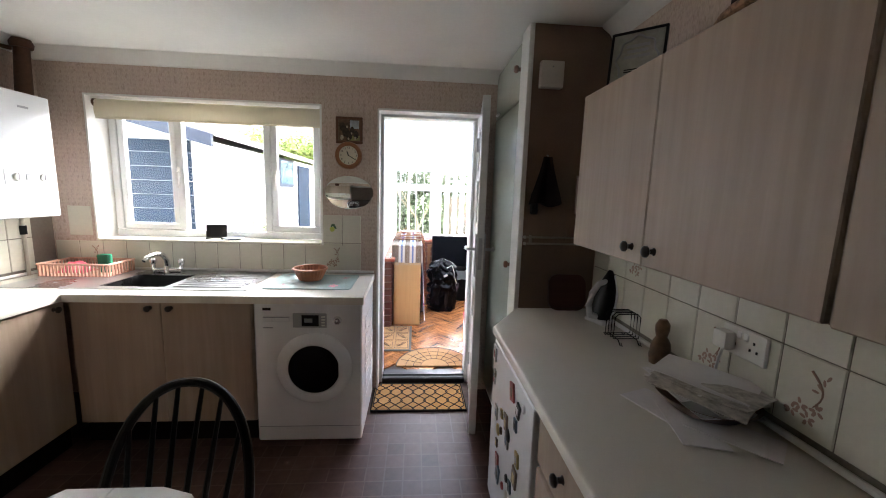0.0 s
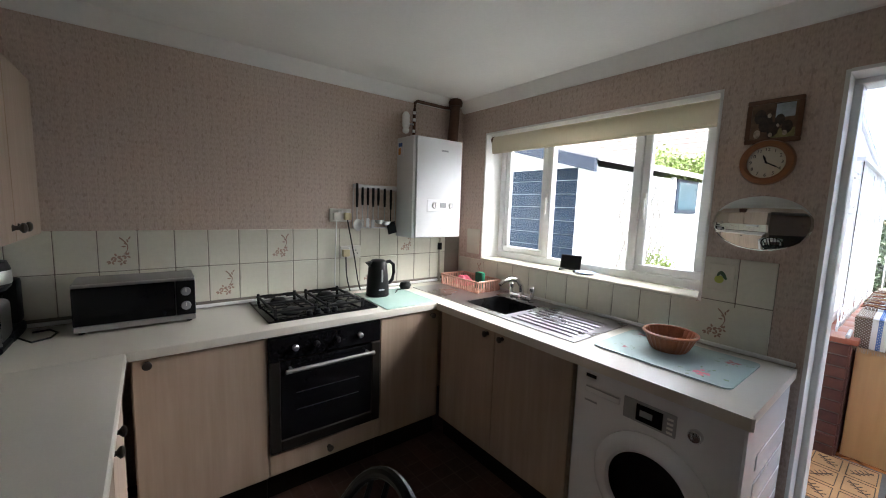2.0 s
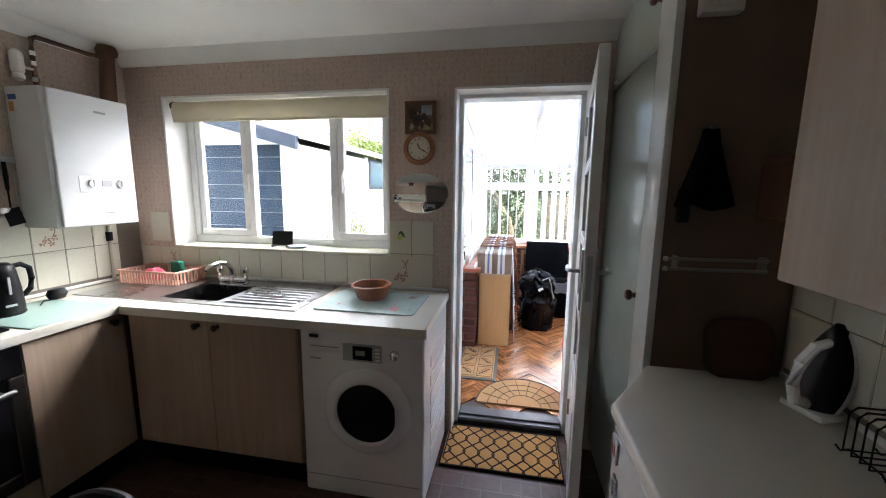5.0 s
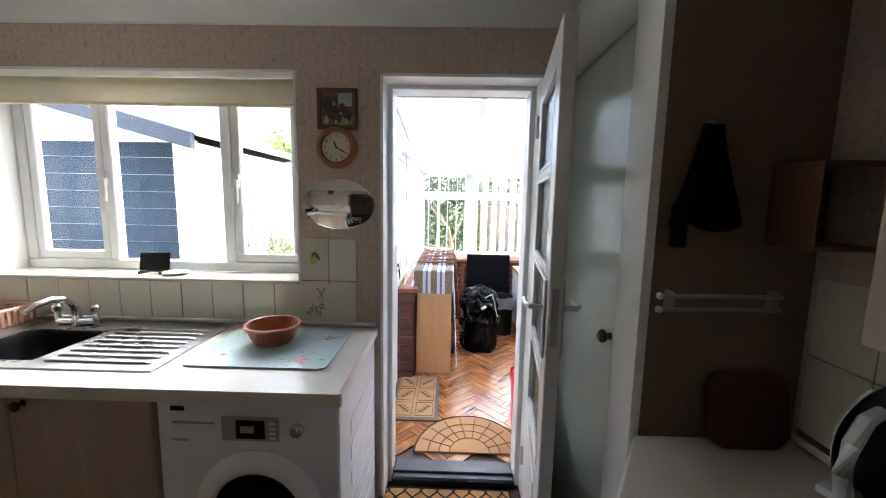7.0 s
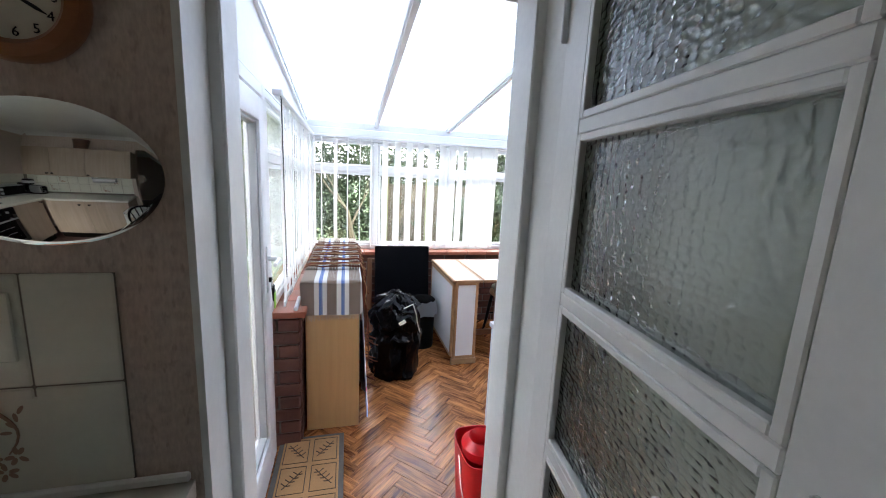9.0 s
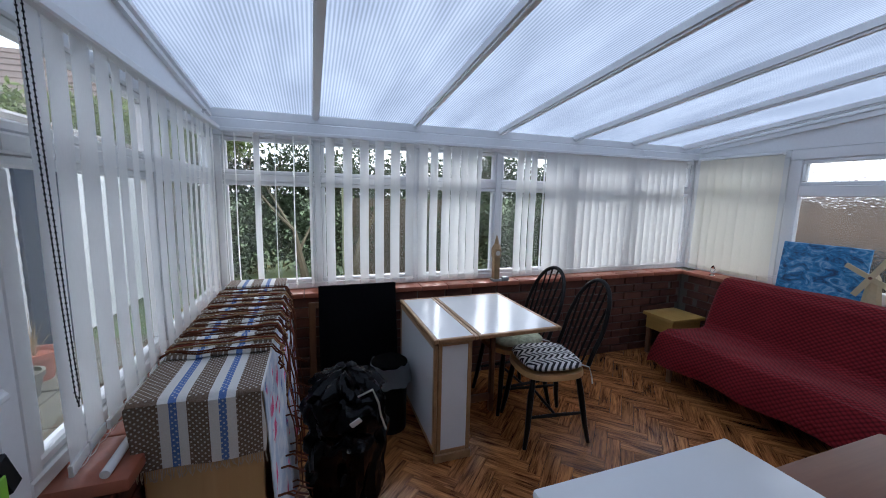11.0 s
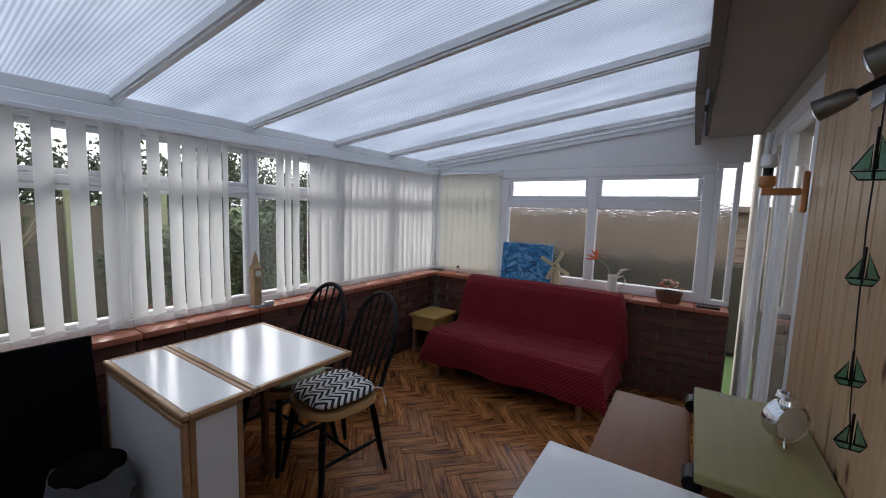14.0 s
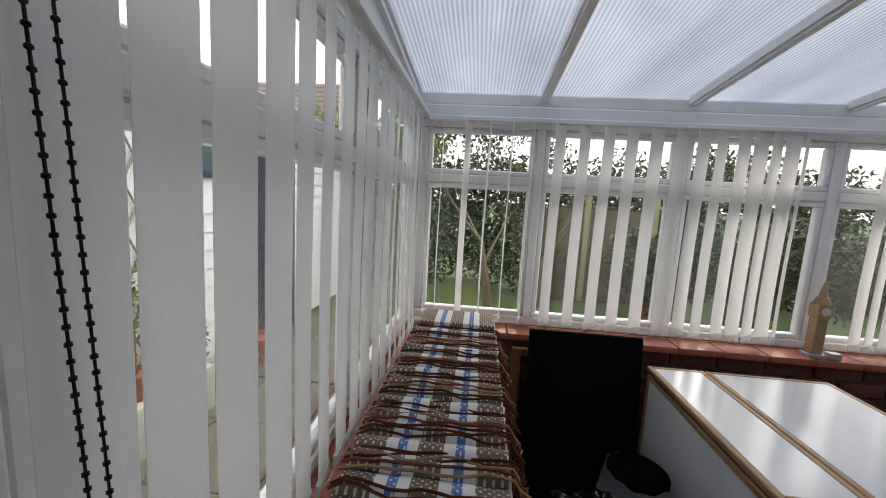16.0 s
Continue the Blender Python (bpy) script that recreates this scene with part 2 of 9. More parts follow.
def wallpaper():
    """Pink-beige woven-look paper: fine vertical threads with darker dashes."""
    m, nt, bs = node_mat("woven_wallpaper")
    thread = noise_tex(nt, coords(nt, (170, 170, 55)), 1.0, 3)
    dash = noise_tex(nt, coords(nt, (75, 75, 30)), 1.0, 2)
    big = noise_tex(nt, coords(nt), 1.6, 5)
    c = ramp(nt, thread, (0.47, 0.37, 0.305), (0.64, 0.52, 0.44), 0.3, 0.7)
    c = mixc(nt, ramp(nt, dash, (0, 0, 0), (0.75, 0.75, 0.75), 0.58, 0.70), c, (0.33, 0.245, 0.195))
    c = mixc(nt, 0.25, c, ramp(nt, big, (0.45, 0.345, 0.285), (0.64, 0.515, 0.44)))
    sep, com, add = nt.nodes.new("ShaderNodeSeparateXYZ"), nt.nodes.new("ShaderNodeCombineXYZ"), nt.nodes.new("ShaderNodeMath")
    nt.links.new(coords(nt), sep.inputs[0])
    nt.links.new(sep.outputs["X"], add.inputs[0])
    nt.links.new(sep.outputs["Y"], add.inputs[1])
    nt.links.new(add.outputs[0], com.inputs["X"])
    nt.links.new(sep.outputs["Z"], com.inputs["Z"])
    weave = nt.nodes.new("ShaderNodeMath")
    weave.operation = "MULTIPLY"
    for i, (way, size) in enumerate((("X", 8.5), ("Z", 10.5))):
        w = nt.nodes.new("ShaderNodeTexWave")
        w.bands_direction = way
        w.inputs["Scale"].default_value, w.inputs["Distortion"].default_value, w.inputs["Detail Scale"].default_value = size, 2.2, 4.0
        nt.links.new(com.outputs[0], w.inputs["Vector"])
        nt.links.new(w.outputs["Fac"], weave.inputs[i])
    c = mixc(nt, ramp(nt, weave.outputs[0], (0, 0, 0), (0.24, 0.24, 0.24), 0.25, 0.75), c, (0.36, 0.265, 0.225))
    nt.links.new(c, bs.inputs["Base Color"])
    bs.inputs["Roughness"].default_value = 0.85
    bump(nt, bs, thread, 0.35, 0.002)
    return m


M_PAPER = wallpaper()


def brick_mat():
    m, nt, bs = node_mat("red_brown_brick")
    oi = nt.nodes.new("ShaderNodeObjectInfo")
    v = coords(nt)
    n1, n2 = noise_tex(nt, v, 14, 5), noise_tex(nt, v, 90, 3)
    c = ramp(nt, oi.outputs["Random"], (0.045, 0.014, 0.010), (0.12, 0.04, 0.026), 0.0, 1.0)
    c = mixc(nt, 0.45, c, ramp(nt, n1, (0.05, 0.018, 0.014), (0.17, 0.065, 0.04)))
    nt.links.new(c, bs.inputs["Base Color"])
    bs.inputs["Roughness"].default_value = 0.75
    bump(nt, bs, n2, 0.5, 0.003)
    return m


M_BRICK = brick_mat()


def vinyl_tiles():
    """Sheet vinyl printed with small brown-pink tiles."""
    m, nt, bs = node_mat("tile_print_vinyl")
    v = coords(nt)
    cols = []
    for w, h, off, c1, c2 in ((0.2, 0.1, 0.5, (0.13, 0.068, 0.052), (0.075, 0.036, 0.028)), (0.1, 0.1, 0.0, (0.115, 0.058, 0.044), (0.06, 0.03, 0.024))):
        b = nt.nodes.new("ShaderNodeTexBrick")
        b.offset = off
        b.inputs["Color1"].default_value, b.inputs["Color2"].default_value = (*c1, 1), (*c2, 1)
        b.inputs["Mortar"].default_value = (0.15, 0.095, 0.075, 1)
        b.inputs["Scale"].default_value = 1
        b.inputs["Mortar Size"].default_value = 0.004
        b.inputs["Brick Width"].default_value, b.inputs["Row Height"].default_value = w, h
        nt.links.new(v, b.inputs["Vector"])
        cols.append(b.outputs["Color"])
    ch = nt.nodes.new("ShaderNodeTexChecker")
    ch.inputs["Scale"].default_value = 2.5
    nt.links.new(v, ch.inputs["Vector"])
    c = mixc(nt, ch.outputs["Fac"], cols[0], cols[1])
    n = noise_tex(nt, v, 25, 5)
    c = mixc(nt, 0.35, c, ramp(nt, n, (0.04, 0.02, 0.016), (0.14, 0.078, 0.06)))
    nt.links.new(c, bs.inputs["Base Color"])
    bs.inputs["Specular IOR Level"].default_value = 0.3
    bs.inputs["Roughness"].default_value = 0.38
    bump(nt, bs, n, 0.1, 0.001)
    return m


M_VINYL = vinyl_tiles()

# ---- the plan, in metres ----
KW, KE, KS, KN = -2.60, 0.80, 0.70, 3.43      # kitchen: west, east, south, north faces
KC = 2.335                                      # kitchen ceiling
NO = 3.66                                       # outer face of the house wall
CF = 0.03                                       # garden room floor
CW, CN, CE = -0.40, 6.40, 3.57                  # faces of the low brick walls
GW, GN, GE = -0.56, 6.55, 3.78                  # planes of the glazing
SILL = 0.80
WX0, WX1, WZ0, WZ1 = -2.328, -0.812, 1.112, 2.076  # kitchen window opening
DX0, DX1, DZ1 = -0.432, 0.29, 2.064              # back door opening


def roof_z(y):
    return 2.02 + 0.115 * (6.53 - y)


def structure(name, bm, mat, label, category="", smooth=False):
    return solid(name, bm, mat, label, category or name.split("_")[0], kind="structure", smooth=smooth)


# kitchen shell
b = B()
box(b, (KW - 0.25, KS - 0.15 - 3.2, -0.12), (KE + 0.25, NO, 0.0))
structure("floor_kitchen", b, M_VINYL, "sheet vinyl floor printed with small brown tiles", "floor")
b = B()
box(b, (KW - 0.25, KS - 3.3, KC), (KE + 0.25, NO, KC + 0.15))
structure("ceiling_kitchen", b, M_CEIL, "plain off-white painted kitchen ceiling", "ceiling")
b = B()
x = [KW - 0.25, WX0, WX1, DX0, DX1, KE + 0.25]
box(b, (x[0], KN, 0), (x[1], NO, KC))
box(b, (x[1], KN, 0), (x[2], NO, WZ0))
box(b, (x[1], KN, WZ1), (x[2], NO, KC))
box(b, (x[2], KN, 0), (x[3], NO, KC))
box(b, (x[3], KN, DZ1), (x[4], NO, KC))
box(b, (x[4], KN, 0), (x[5], NO, KC))
structure("wall_north", b, M_PAPER, "kitchen wall with pink-beige woven wallpaper, window and door", "wall")
b = B()
box(b, (KW - 0.25, KS - 3.3, 0), (KW, KN, KC))
structure("wall_west", b, M_PAPER, "kitchen wall with pink-beige woven wallpaper", "wall")
b = B()
box(b, (KE, KS - 3.3, 0), (KE + 0.25, KN, KC))
structure("wall_east", b, M_PAPER, "kitchen wall with pink-beige wallpaper in shade", "wall")
b = B()
box(b, (KW, KS - 0.15, 0), (-1.0, KS, KC))
box(b, (0.25, KS - 0.15, 0), (KE, KS, KC))
box(b, (-1.0, KS - 0.15, 2.06), (0.25, KS, KC))
structure("wall_south", b, M_PAPER, "papered kitchen wall with the doorway from the hall", "wall")
b = B()
box(b, (KW, KS - 3.45, 0), (KE, KS - 3.3, KC))
structure("wall_hall", b, M_PAPER, "plain papered wall closing the hall", "wall")

# coving along the kitchen ceiling
for nm, axis, poly, a, c in (("coving_north", "x", [(KN, KC), (KN, KC - 0.075), (KN - 0.012, KC - 0.07), (KN - 0.03, KC - 0.04), (KN - 0.07, KC - 0.012), (KN - 0.075, KC)], KW, KE),
                             ("coving_west", "y", [(KW, KC), (KW, KC - 0.075), (KW + 0.012, KC - 0.07), (KW + 0.03, KC - 0.04), (KW + 0.07, KC - 0.012), (KW + 0.075, KC)], KS, KN - 0.076),
                             ("coving_south", "x", [(KS, KC), (KS, KC - 0.075), (KS + 0.012, KC - 0.07), (KS + 0.03, KC - 0.04), (KS + 0.07, KC - 0.012), (KS + 0.075, KC)], KW + 0.076, KE),
                             ("coving_east", "y", [(KE, KC), (KE, KC - 0.075), (KE - 0.012, KC - 0.07), (KE - 0.03, KC - 0.04), (KE - 0.07, KC - 0.012), (KE - 0.075, KC)], KS + 0.076, 2.62)):
    structure(nm, prism(B(), poly, axis, a, c), M_CEIL, "off-white plaster coving along the ceiling", "coving", smooth=True)

# kitchen window: reveal lining, sill, frame, three lights
b = B()
box(b, (WX0, KN - 0.004, WZ0), (WX0 + 0.012, 3.60, WZ1))
box(b, (WX1 - 0.012, KN - 0.004, WZ0), (WX1, 3.60, WZ1))
box(b, (WX0 + 0.012, KN - 0.004, WZ1 - 0.012), (WX1 - 0.012, 3.60, WZ1))
structure("window_reveal", b, M_WHITE, "white painted window reveal", "reveal")
b = B()
box(b, (WX0 + 0.012, KN - 0.02, WZ0), (WX1 - 0.012, 3.60, WZ0 + 0.016), 0.004)
SILL_K = structure("window_sill", b, M_GLAZE, "tiled cream window sill", "sill", smooth=True)


def window(name, x0, x1, z0, z1, y0, y1, label, axis="y", splits=(), fw=0.05, sash=(), glass=None, transom=None, sw=0.045):
    """A framed window in the plane y (or x): frame, mullions at splits, one pane between each."""
    def bx(bm, a0, a1, c0, c1, d0, d1, bev=0.006):
        if axis == "y":
            box(bm, (a0, d0, c0), (a1, d1, c1), bev)
        else:
            box(bm, (d0, a0, c0), (d1, a1, c1), bev)
    base = ((x0 + x1) / 2, (y0 + y1) / 2, z0) if axis == "y" else ((y0 + y1) / 2, (x0 + x1) / 2, z0)
    th = tagged(thing(name, base, label, "window"), kind="structure")
    b = B()
    bx(b, x0, x1, z0, z0 + fw, y0, y1)
    bx(b, x0, x1, z1 - fw, z1, y0, y1)
    bx(b, x0, x0 + fw, z0 + fw, z1 - fw, y0, y1)
    bx(b, x1 - fw, x1, z0 + fw, z1 - fw, y0, y1)
    edges = [x0 + fw] + [s for p in splits for s in (p - fw / 2, p + fw / 2)] + [x1 - fw]
    for p in splits:
        bx(b, p - fw / 2, p + fw / 2, z0 + fw, z1 - fw, y0, y1)
    part("window_frame", b, M_UPVC, th)
    n = len(edges) // 2
    ym = (y0 + y1) / 2
    for i in range(n):
        a0, a1 = edges[2 * i], edges[2 * i + 1]
        rows = [(z0 + fw, z1 - fw)]
        if transom:
            b = B()
            bx(b, a0, a1, transom - fw / 2, transom + fw / 2, y0, y1)
            part("transom", b, M_UPVC, th)
            rows = [(z0 + fw, transom - fw / 2), (transom + fw / 2, z1 - fw)]
        for c0, c1 in rows:
            s = 0.0
            if i in sash or (transom and c0 > z0 + fw + 0.01):
                s = sw if i in sash else min(0.03, sw)
                b = B()
                dd0, dd1 = y0 + 0.008, y1 - 0.008
                bx(b, a0, a1, c0, c0 + s, dd0, dd1)
                bx(b, a0, a1, c1 - s, c1, dd0, dd1)
                bx(b, a0, a0 + s, c0 + s, c1 - s, dd0, dd1)
                bx(b, a1 - s, a1, c0 + s, c1 - s, dd0, dd1)
                part("sash", b, M_UPVC, th)
            b = B()
            bx(b, a0 + s - 0.004, a1 - s + 0.004, c0 + s - 0.004, c1 - s + 0.004, ym - 0.003, ym + 0.003, 0)
            p = part("pane", b, glass or M_GLASS, th)
            p.visible_shadow = False
    return th


WIN_K = window("window_kitchen", WX0 + 0.012, WX1 - 0.012, WZ0 + 0.016, WZ1 - 0.012, 3.595, 3.65, "white plastic kitchen window with three lights",
               splits=(-1.85, -1.245), fw=0.05, sash=(0, 2))

# back door frame
b = B()
box(b, (DX0, 3.55, 0.0), (DX0 + 0.035, NO + 0.01, DZ1 - 0.03), 0.004)
box(b, (DX1 - 0.035, 3.55, 0.0), (DX1, NO + 0.01, DZ1 - 0.03), 0.004)
box(b, (DX0, 3.55, DZ1 - 0.03), (DX1, NO + 0.01, DZ1), 0.004)
structure("door_frame", b, M_WHITE, "white painted back door frame", "door frame", smooth=True)
b = B()
box(b, (DX0 - 0.003, KN - 0.003, 0.0), (DX0 + 0.01, 3.55, DZ1))
box(b, (DX1 - 0.01, KN - 0.003, 0.0), (DX1 + 0.003, 3.55, DZ1))
box(b, (DX0 + 0.01, KN - 0.003, DZ1 - 0.01), (DX1 - 0.01, 3.55, DZ1 + 0.003))
structure("door_reveal", b, M_WHITE, "white painted reveal of the back door", "reveal")
b = B()
box(b, (DX0 + 0.035, 3.52, 0.0), (DX1 - 0.035, NO + 0.02, 0.05), 0.01)
box(b, (DX0 + 0.035, 3.56, 0.05), (DX1 - 0.035, 3.60, 0.062), 0.005)
structure("threshold", b, paint("dark_threshold", (0.06, 0.06, 0.065), 0.4, 0.2, metal=0.5), "dark metal door threshold", "threshold", smooth=True)

# garden room shell
b = B()
box(b, (-0.75, NO + 0.02, -0.12), (3.95, 6.75, CF - 0.012))
structure("floor_garden_room", b, paint("floor_bed", (0.05, 0.025, 0.015), 0.6, 0.2), "dark bed under the herringbone floor", "floor")


def dwarf_wall(name, lo, hi, face, label):
    """A low brick wall: a mortar core with bricks as pieces, on the side that faces the room."""
    th = tagged(thing(name, ((lo[0] + hi[0]) / 2, (lo[1] + hi[1]) / 2, lo[2]), label, "wall"), kind="structure")
    b = B()
    box(b, lo, hi)
    part("core", b, M_MORTAR, th)
    return th


WALL_N = dwarf_wall("wall_low_north", (-0.62, CN + 0.012, CF), (CE + 0.25, 6.62, SILL - 0.035), "y", "low red-brown brick wall under the windows")
WALL_W = dwarf_wall("wall_low_west", (-0.62, 4.70, CF), (CW - 0.012, CN + 0.01, SILL - 0.035), "x", "low red-brown brick wall under the side window")
WALL_E = dwarf_wall("wall_low_east", (CE + 0.012, 3.74, CF), (CE + 0.25, CN + 0.01, SILL - 0.035), "x", "low brick wall behind the sofa")


def sill_tiles(name, lo, hi, along, label):
    th = tagged(thing(name, ((lo[0] + hi[0]) / 2, (lo[1] + hi[1]) / 2, lo[2]), label, "sill"), kind="structure")
    n = max(1, round((hi[along] - lo[along]) / 0.21))
    w = (hi[along] - lo[along]) / n
    b = B()
    other = 1 - along
    dims = [0, 0]
    dims[along], dims[other] = w - 0.004, hi[other] - lo[other]
    box(b, (-dims[0] / 2, -dims[1] / 2, 0), (dims[0] / 2, dims[1] / 2, hi[2] - lo[2]), 0.008, 2)
    data = mesh_from("sill_tile", b, M_TERRA)
    for i in range(n):
        c = [0, 0]
        c[along] = lo[along] + w * (i + 0.5)
        c[other] = (lo[other] + hi[other]) / 2
        piece("sill_tile", data, th, pose(c[0], c[1], lo[2], 0, 0, 0))
    return th


sill_tiles("sill_north", (CW - 0.02, CN - 0.03, SILL - 0.035), (CE + 0.03, 6.58, SILL), 0, "terracotta tile window sill")
sill_tiles("sill_west", (-0.62, 4.685, SILL - 0.035), (CW + 0.03, CN - 0.035, SILL), 1, "terracotta tile window sill")
sill_tiles("sill_east", (CE - 0.03, 3.745, SILL - 0.035), (3.82, CN - 0.035, SILL), 1, "terracotta tile window sill")

TOPZ = 1.89
window("window_north", GW + 0.035, GE - 0.035, SILL, TOPZ, GN - 0.03, GN + 0.03, "white plastic window range with top lights", splits=(0.112, 0.82, 1.537, 2.26, 2.93), fw=0.045,
       sash=(0, 1, 2, 3, 4, 5), transom=1.58, sw=0.028)
window("window_west", 4.66, GN - 0.035, SILL, TOPZ, GW - 0.03, GW + 0.03, "white plastic side window with top lights", axis="x", splits=(5.55,), fw=0.045, sash=(0, 1), transom=1.58, sw=0.028)
M_HAMMER = glass_mat("hammered_glass", (0.95, 0.94, 0.92), 0.16, 60)
window("window_east", 3.90, 5.71, SILL, 1.915, GE - 0.03, GE + 0.03, "white plastic window with hammered glass", axis="x", splits=(4.805,), fw=0.085, transom=1.585, glass=M_HAMMER)
window("window_east_far", 5.711, GN - 0.035, SILL, 1.915, GE - 0.03, GE + 0.03, "white plastic window behind the closed blind", axis="x", fw=0.065, transom=1.60)
window("window_east_near", 3.74, 3.899, SILL, 1.915, GE - 0.03, GE + 0.03, "narrow hammered side pane", axis="x", fw=0.04, glass=M_HAMMER)

# posts, eaves beam, gable heads
b = B()
box(b, (GW - 0.05, GN - 0.05, SILL), (GW + 0.034, GN + 0.05, TOPZ), 0.006)
structure("post_north_west", b, M_UPVC, "white plastic corner post", "post", smooth=True)
b = B()
box(b, (GE - 0.034, GN - 0.05, SILL), (GE + 0.05, GN + 0.05, TOPZ), 0.006)
structure("post_north_east", b, M_UPVC, "white plastic corner post", "post", smooth=True)
b = B()
box(b, (GW - 0.05, GN - 0.06, TOPZ), (GE + 0.05, GN + 0.06, 1.955), 0.008)
box(b, (GW - 0.05, GN - 0.045, 1.955), (GE + 0.05, GN + 0.06, 2.015), 0.006)
structure("eaves_beam", b, M_UPVC, "white plastic eaves beam", "beam", smooth=True)
for nm, xg in (("gable_west", GW), ("gable_east", GE)):
    z0 = TOPZ if nm == "gable_west" else 1.915
    ys = 3.70
    b = prism(B(), [(ys, z0), (GN - 0.062, z0), (GN - 0.062, roof_z(GN - 0.062) - 0.004), (ys, roof_z(ys) - 0.004)], "x", xg - 0.03, xg + 0.03)
    structure(nm, b, M_UPVC, "white plastic panel under the sloping roof edge", "gable")
    b = B()
    sy = 1 if nm == "gable_west" else -1
    for dz in (0.03, 0.075):
        prism(b, [(ys, roof_z(ys) - dz), (GN - 0.07, roof_z(GN - 0.07) - dz), (GN - 0.07, roof_z(GN - 0.07) - dz + 0.018), (ys, roof_z(ys) - dz + 0.018)], "x", xg + sy * 0.03, xg + sy * 0.048)
    structure(nm + "_trim", b, M_UPVC, "white ribbed roof edge trim", "trim")

# polycarbonate roof and rafters
def polycarb():
    m, nt, bs = node_mat("ribbed_polycarbonate")
    w = nt.nodes.new("ShaderNodeTexWave")
    w.bands_direction = "X"
    w.inputs["Scale"].default_value = 19
    nt.links.new(coords(nt), w.inputs["Vector"])
    n = noise_tex(nt, coords(nt, (1, 0.25, 1)), 5, 5)
    tr = nt.nodes.new("ShaderNodeBsdfTranslucent")
    gl = nt.nodes.new("ShaderNodeBsdfTransparent")
    gs = nt.nodes.new("ShaderNodeBsdfGlossy")
    gs.inputs["Roughness"].default_value = 0.25
    c = mixc(nt, ramp(nt, w.outputs["Fac"], (0, 0, 0), (1, 1, 1), 0.1, 0.9), (0.33, 0.36, 0.40), (0.60, 0.635, 0.69))
    c = mixc(nt, 0.35, c, ramp(nt, n, (0.30, 0.32, 0.36), (0.60, 0.62, 0.66)))
    nt.links.new(c, tr.inputs["Color"])
    nt.links.new(c, gl.inputs["Color"])
    m1, m2 = nt.nodes.new("ShaderNodeMixShader"), nt.nodes.new("ShaderNodeMixShader")
    m1.inputs[0].default_value = 0.25
    m2.inputs[0].default_value = 0.08
    nt.links.new(tr.outputs[0], m1.inputs[1])
    nt.links.new(gl.outputs[0], m1.inputs[2])
    nt.links.new(m1.outputs[0], m2.inputs[1])
    nt.links.new(gs.outputs[0], m2.inputs[2])
    nt.links.new(m2.outputs[0], nt.nodes["Material Output"].inputs["Surface"])
    return m


M_POLY = polycarb()
RAFTERS = (0.11, 0.822, 1.53, 2.257, 2.915, 3.55)
edges = (GW - 0.05,) + RAFTERS + (GE + 0.05,)
roof = tagged(thing("roof_garden_room", (1.6, 5.2, 2.0), "ribbed clear plastic lean-to roof with white bars", "roof"), kind="structure")
for a, c in zip(edges, edges[1:]):
    b = prism(B(), [(3.95, roof_z(3.95) + 0.002), (6.75, roof_z(6.75) + 0.002), (6.75, roof_z(6.75) + 0.012), (3.95, roof_z(3.95) + 0.012)], "x", a + 0.002, c - 0.002)
    part("roof_panel", b, M_POLY, roof, smooth=False)
for xr in RAFTERS:
    b = prism(B(), [(3.99, roof_z(3.99) - 0.035), (6.50, roof_z(6.50) - 0.035), (6.50, roof_z(6.50)), (3.99, roof_z(3.99))], "x", xr - 0.022, xr + 0.022)
    prism(b, [(3.99, roof_z(3.99) - 0.047), (6.49, roof_z(6.49) - 0.047), (6.49, roof_z(6.49) - 0.036), (3.99, roof_z(3.99) - 0.036)], "x", xr - 0.012, xr + 0.012)
    part("glazing_bar", b, M_UPVC, roof, smooth=False)

# house eaves over the pine wall
M_SOFFIT = paint("brown_painted_board", (0.12, 0.085, 0.065), 0.5, 0.15)
b = B()
box(b, (DX1 + 0.35, 3.98, 2.07), (2.25, 4.02, 2.40), 0.003)
box(b, (2.25, 4.02, 2.05), (3.70, 4.06, 2.40), 0.003)
structure("fascia", b, M_SOFFIT, "dark brown eaves board", "fascia")
b = B()
box(b, (-0.75, NO, 2.105), (3.74, 3.979, 2.125))
structure("soffit", b, paint("soffit_paint", (0.33, 0.29, 0.26), 0.6, 0.1), "brown-grey painted eaves soffit", "soffit")
b = B()
box(b, (-0.75, 3.85, 2.126), (3.75, 4.0, 2.45))
structure("eaves_box", b, M_SOFFIT, "dark eaves box above the soffit", "eaves")
# ---- kitchen: units and worktops ----
def knob(parent, at, d, r=0.017):
    """A turned dark knob standing off a front along d."""
    d = Vector(d)
    m = Matrix.LocRotScale(at, d.to_track_quat("Z", "Y"), None)
    part("knob", lathe(B(), [(0.012, 0), (0.008, 0.005), (0.007, 0.014), (r, 0.022), (r * 0.98, 0.028), (r * 0.6, 0.033), (0, 0.034)], seg=14, m=m), M_KNOB, parent, "dark turned knob")


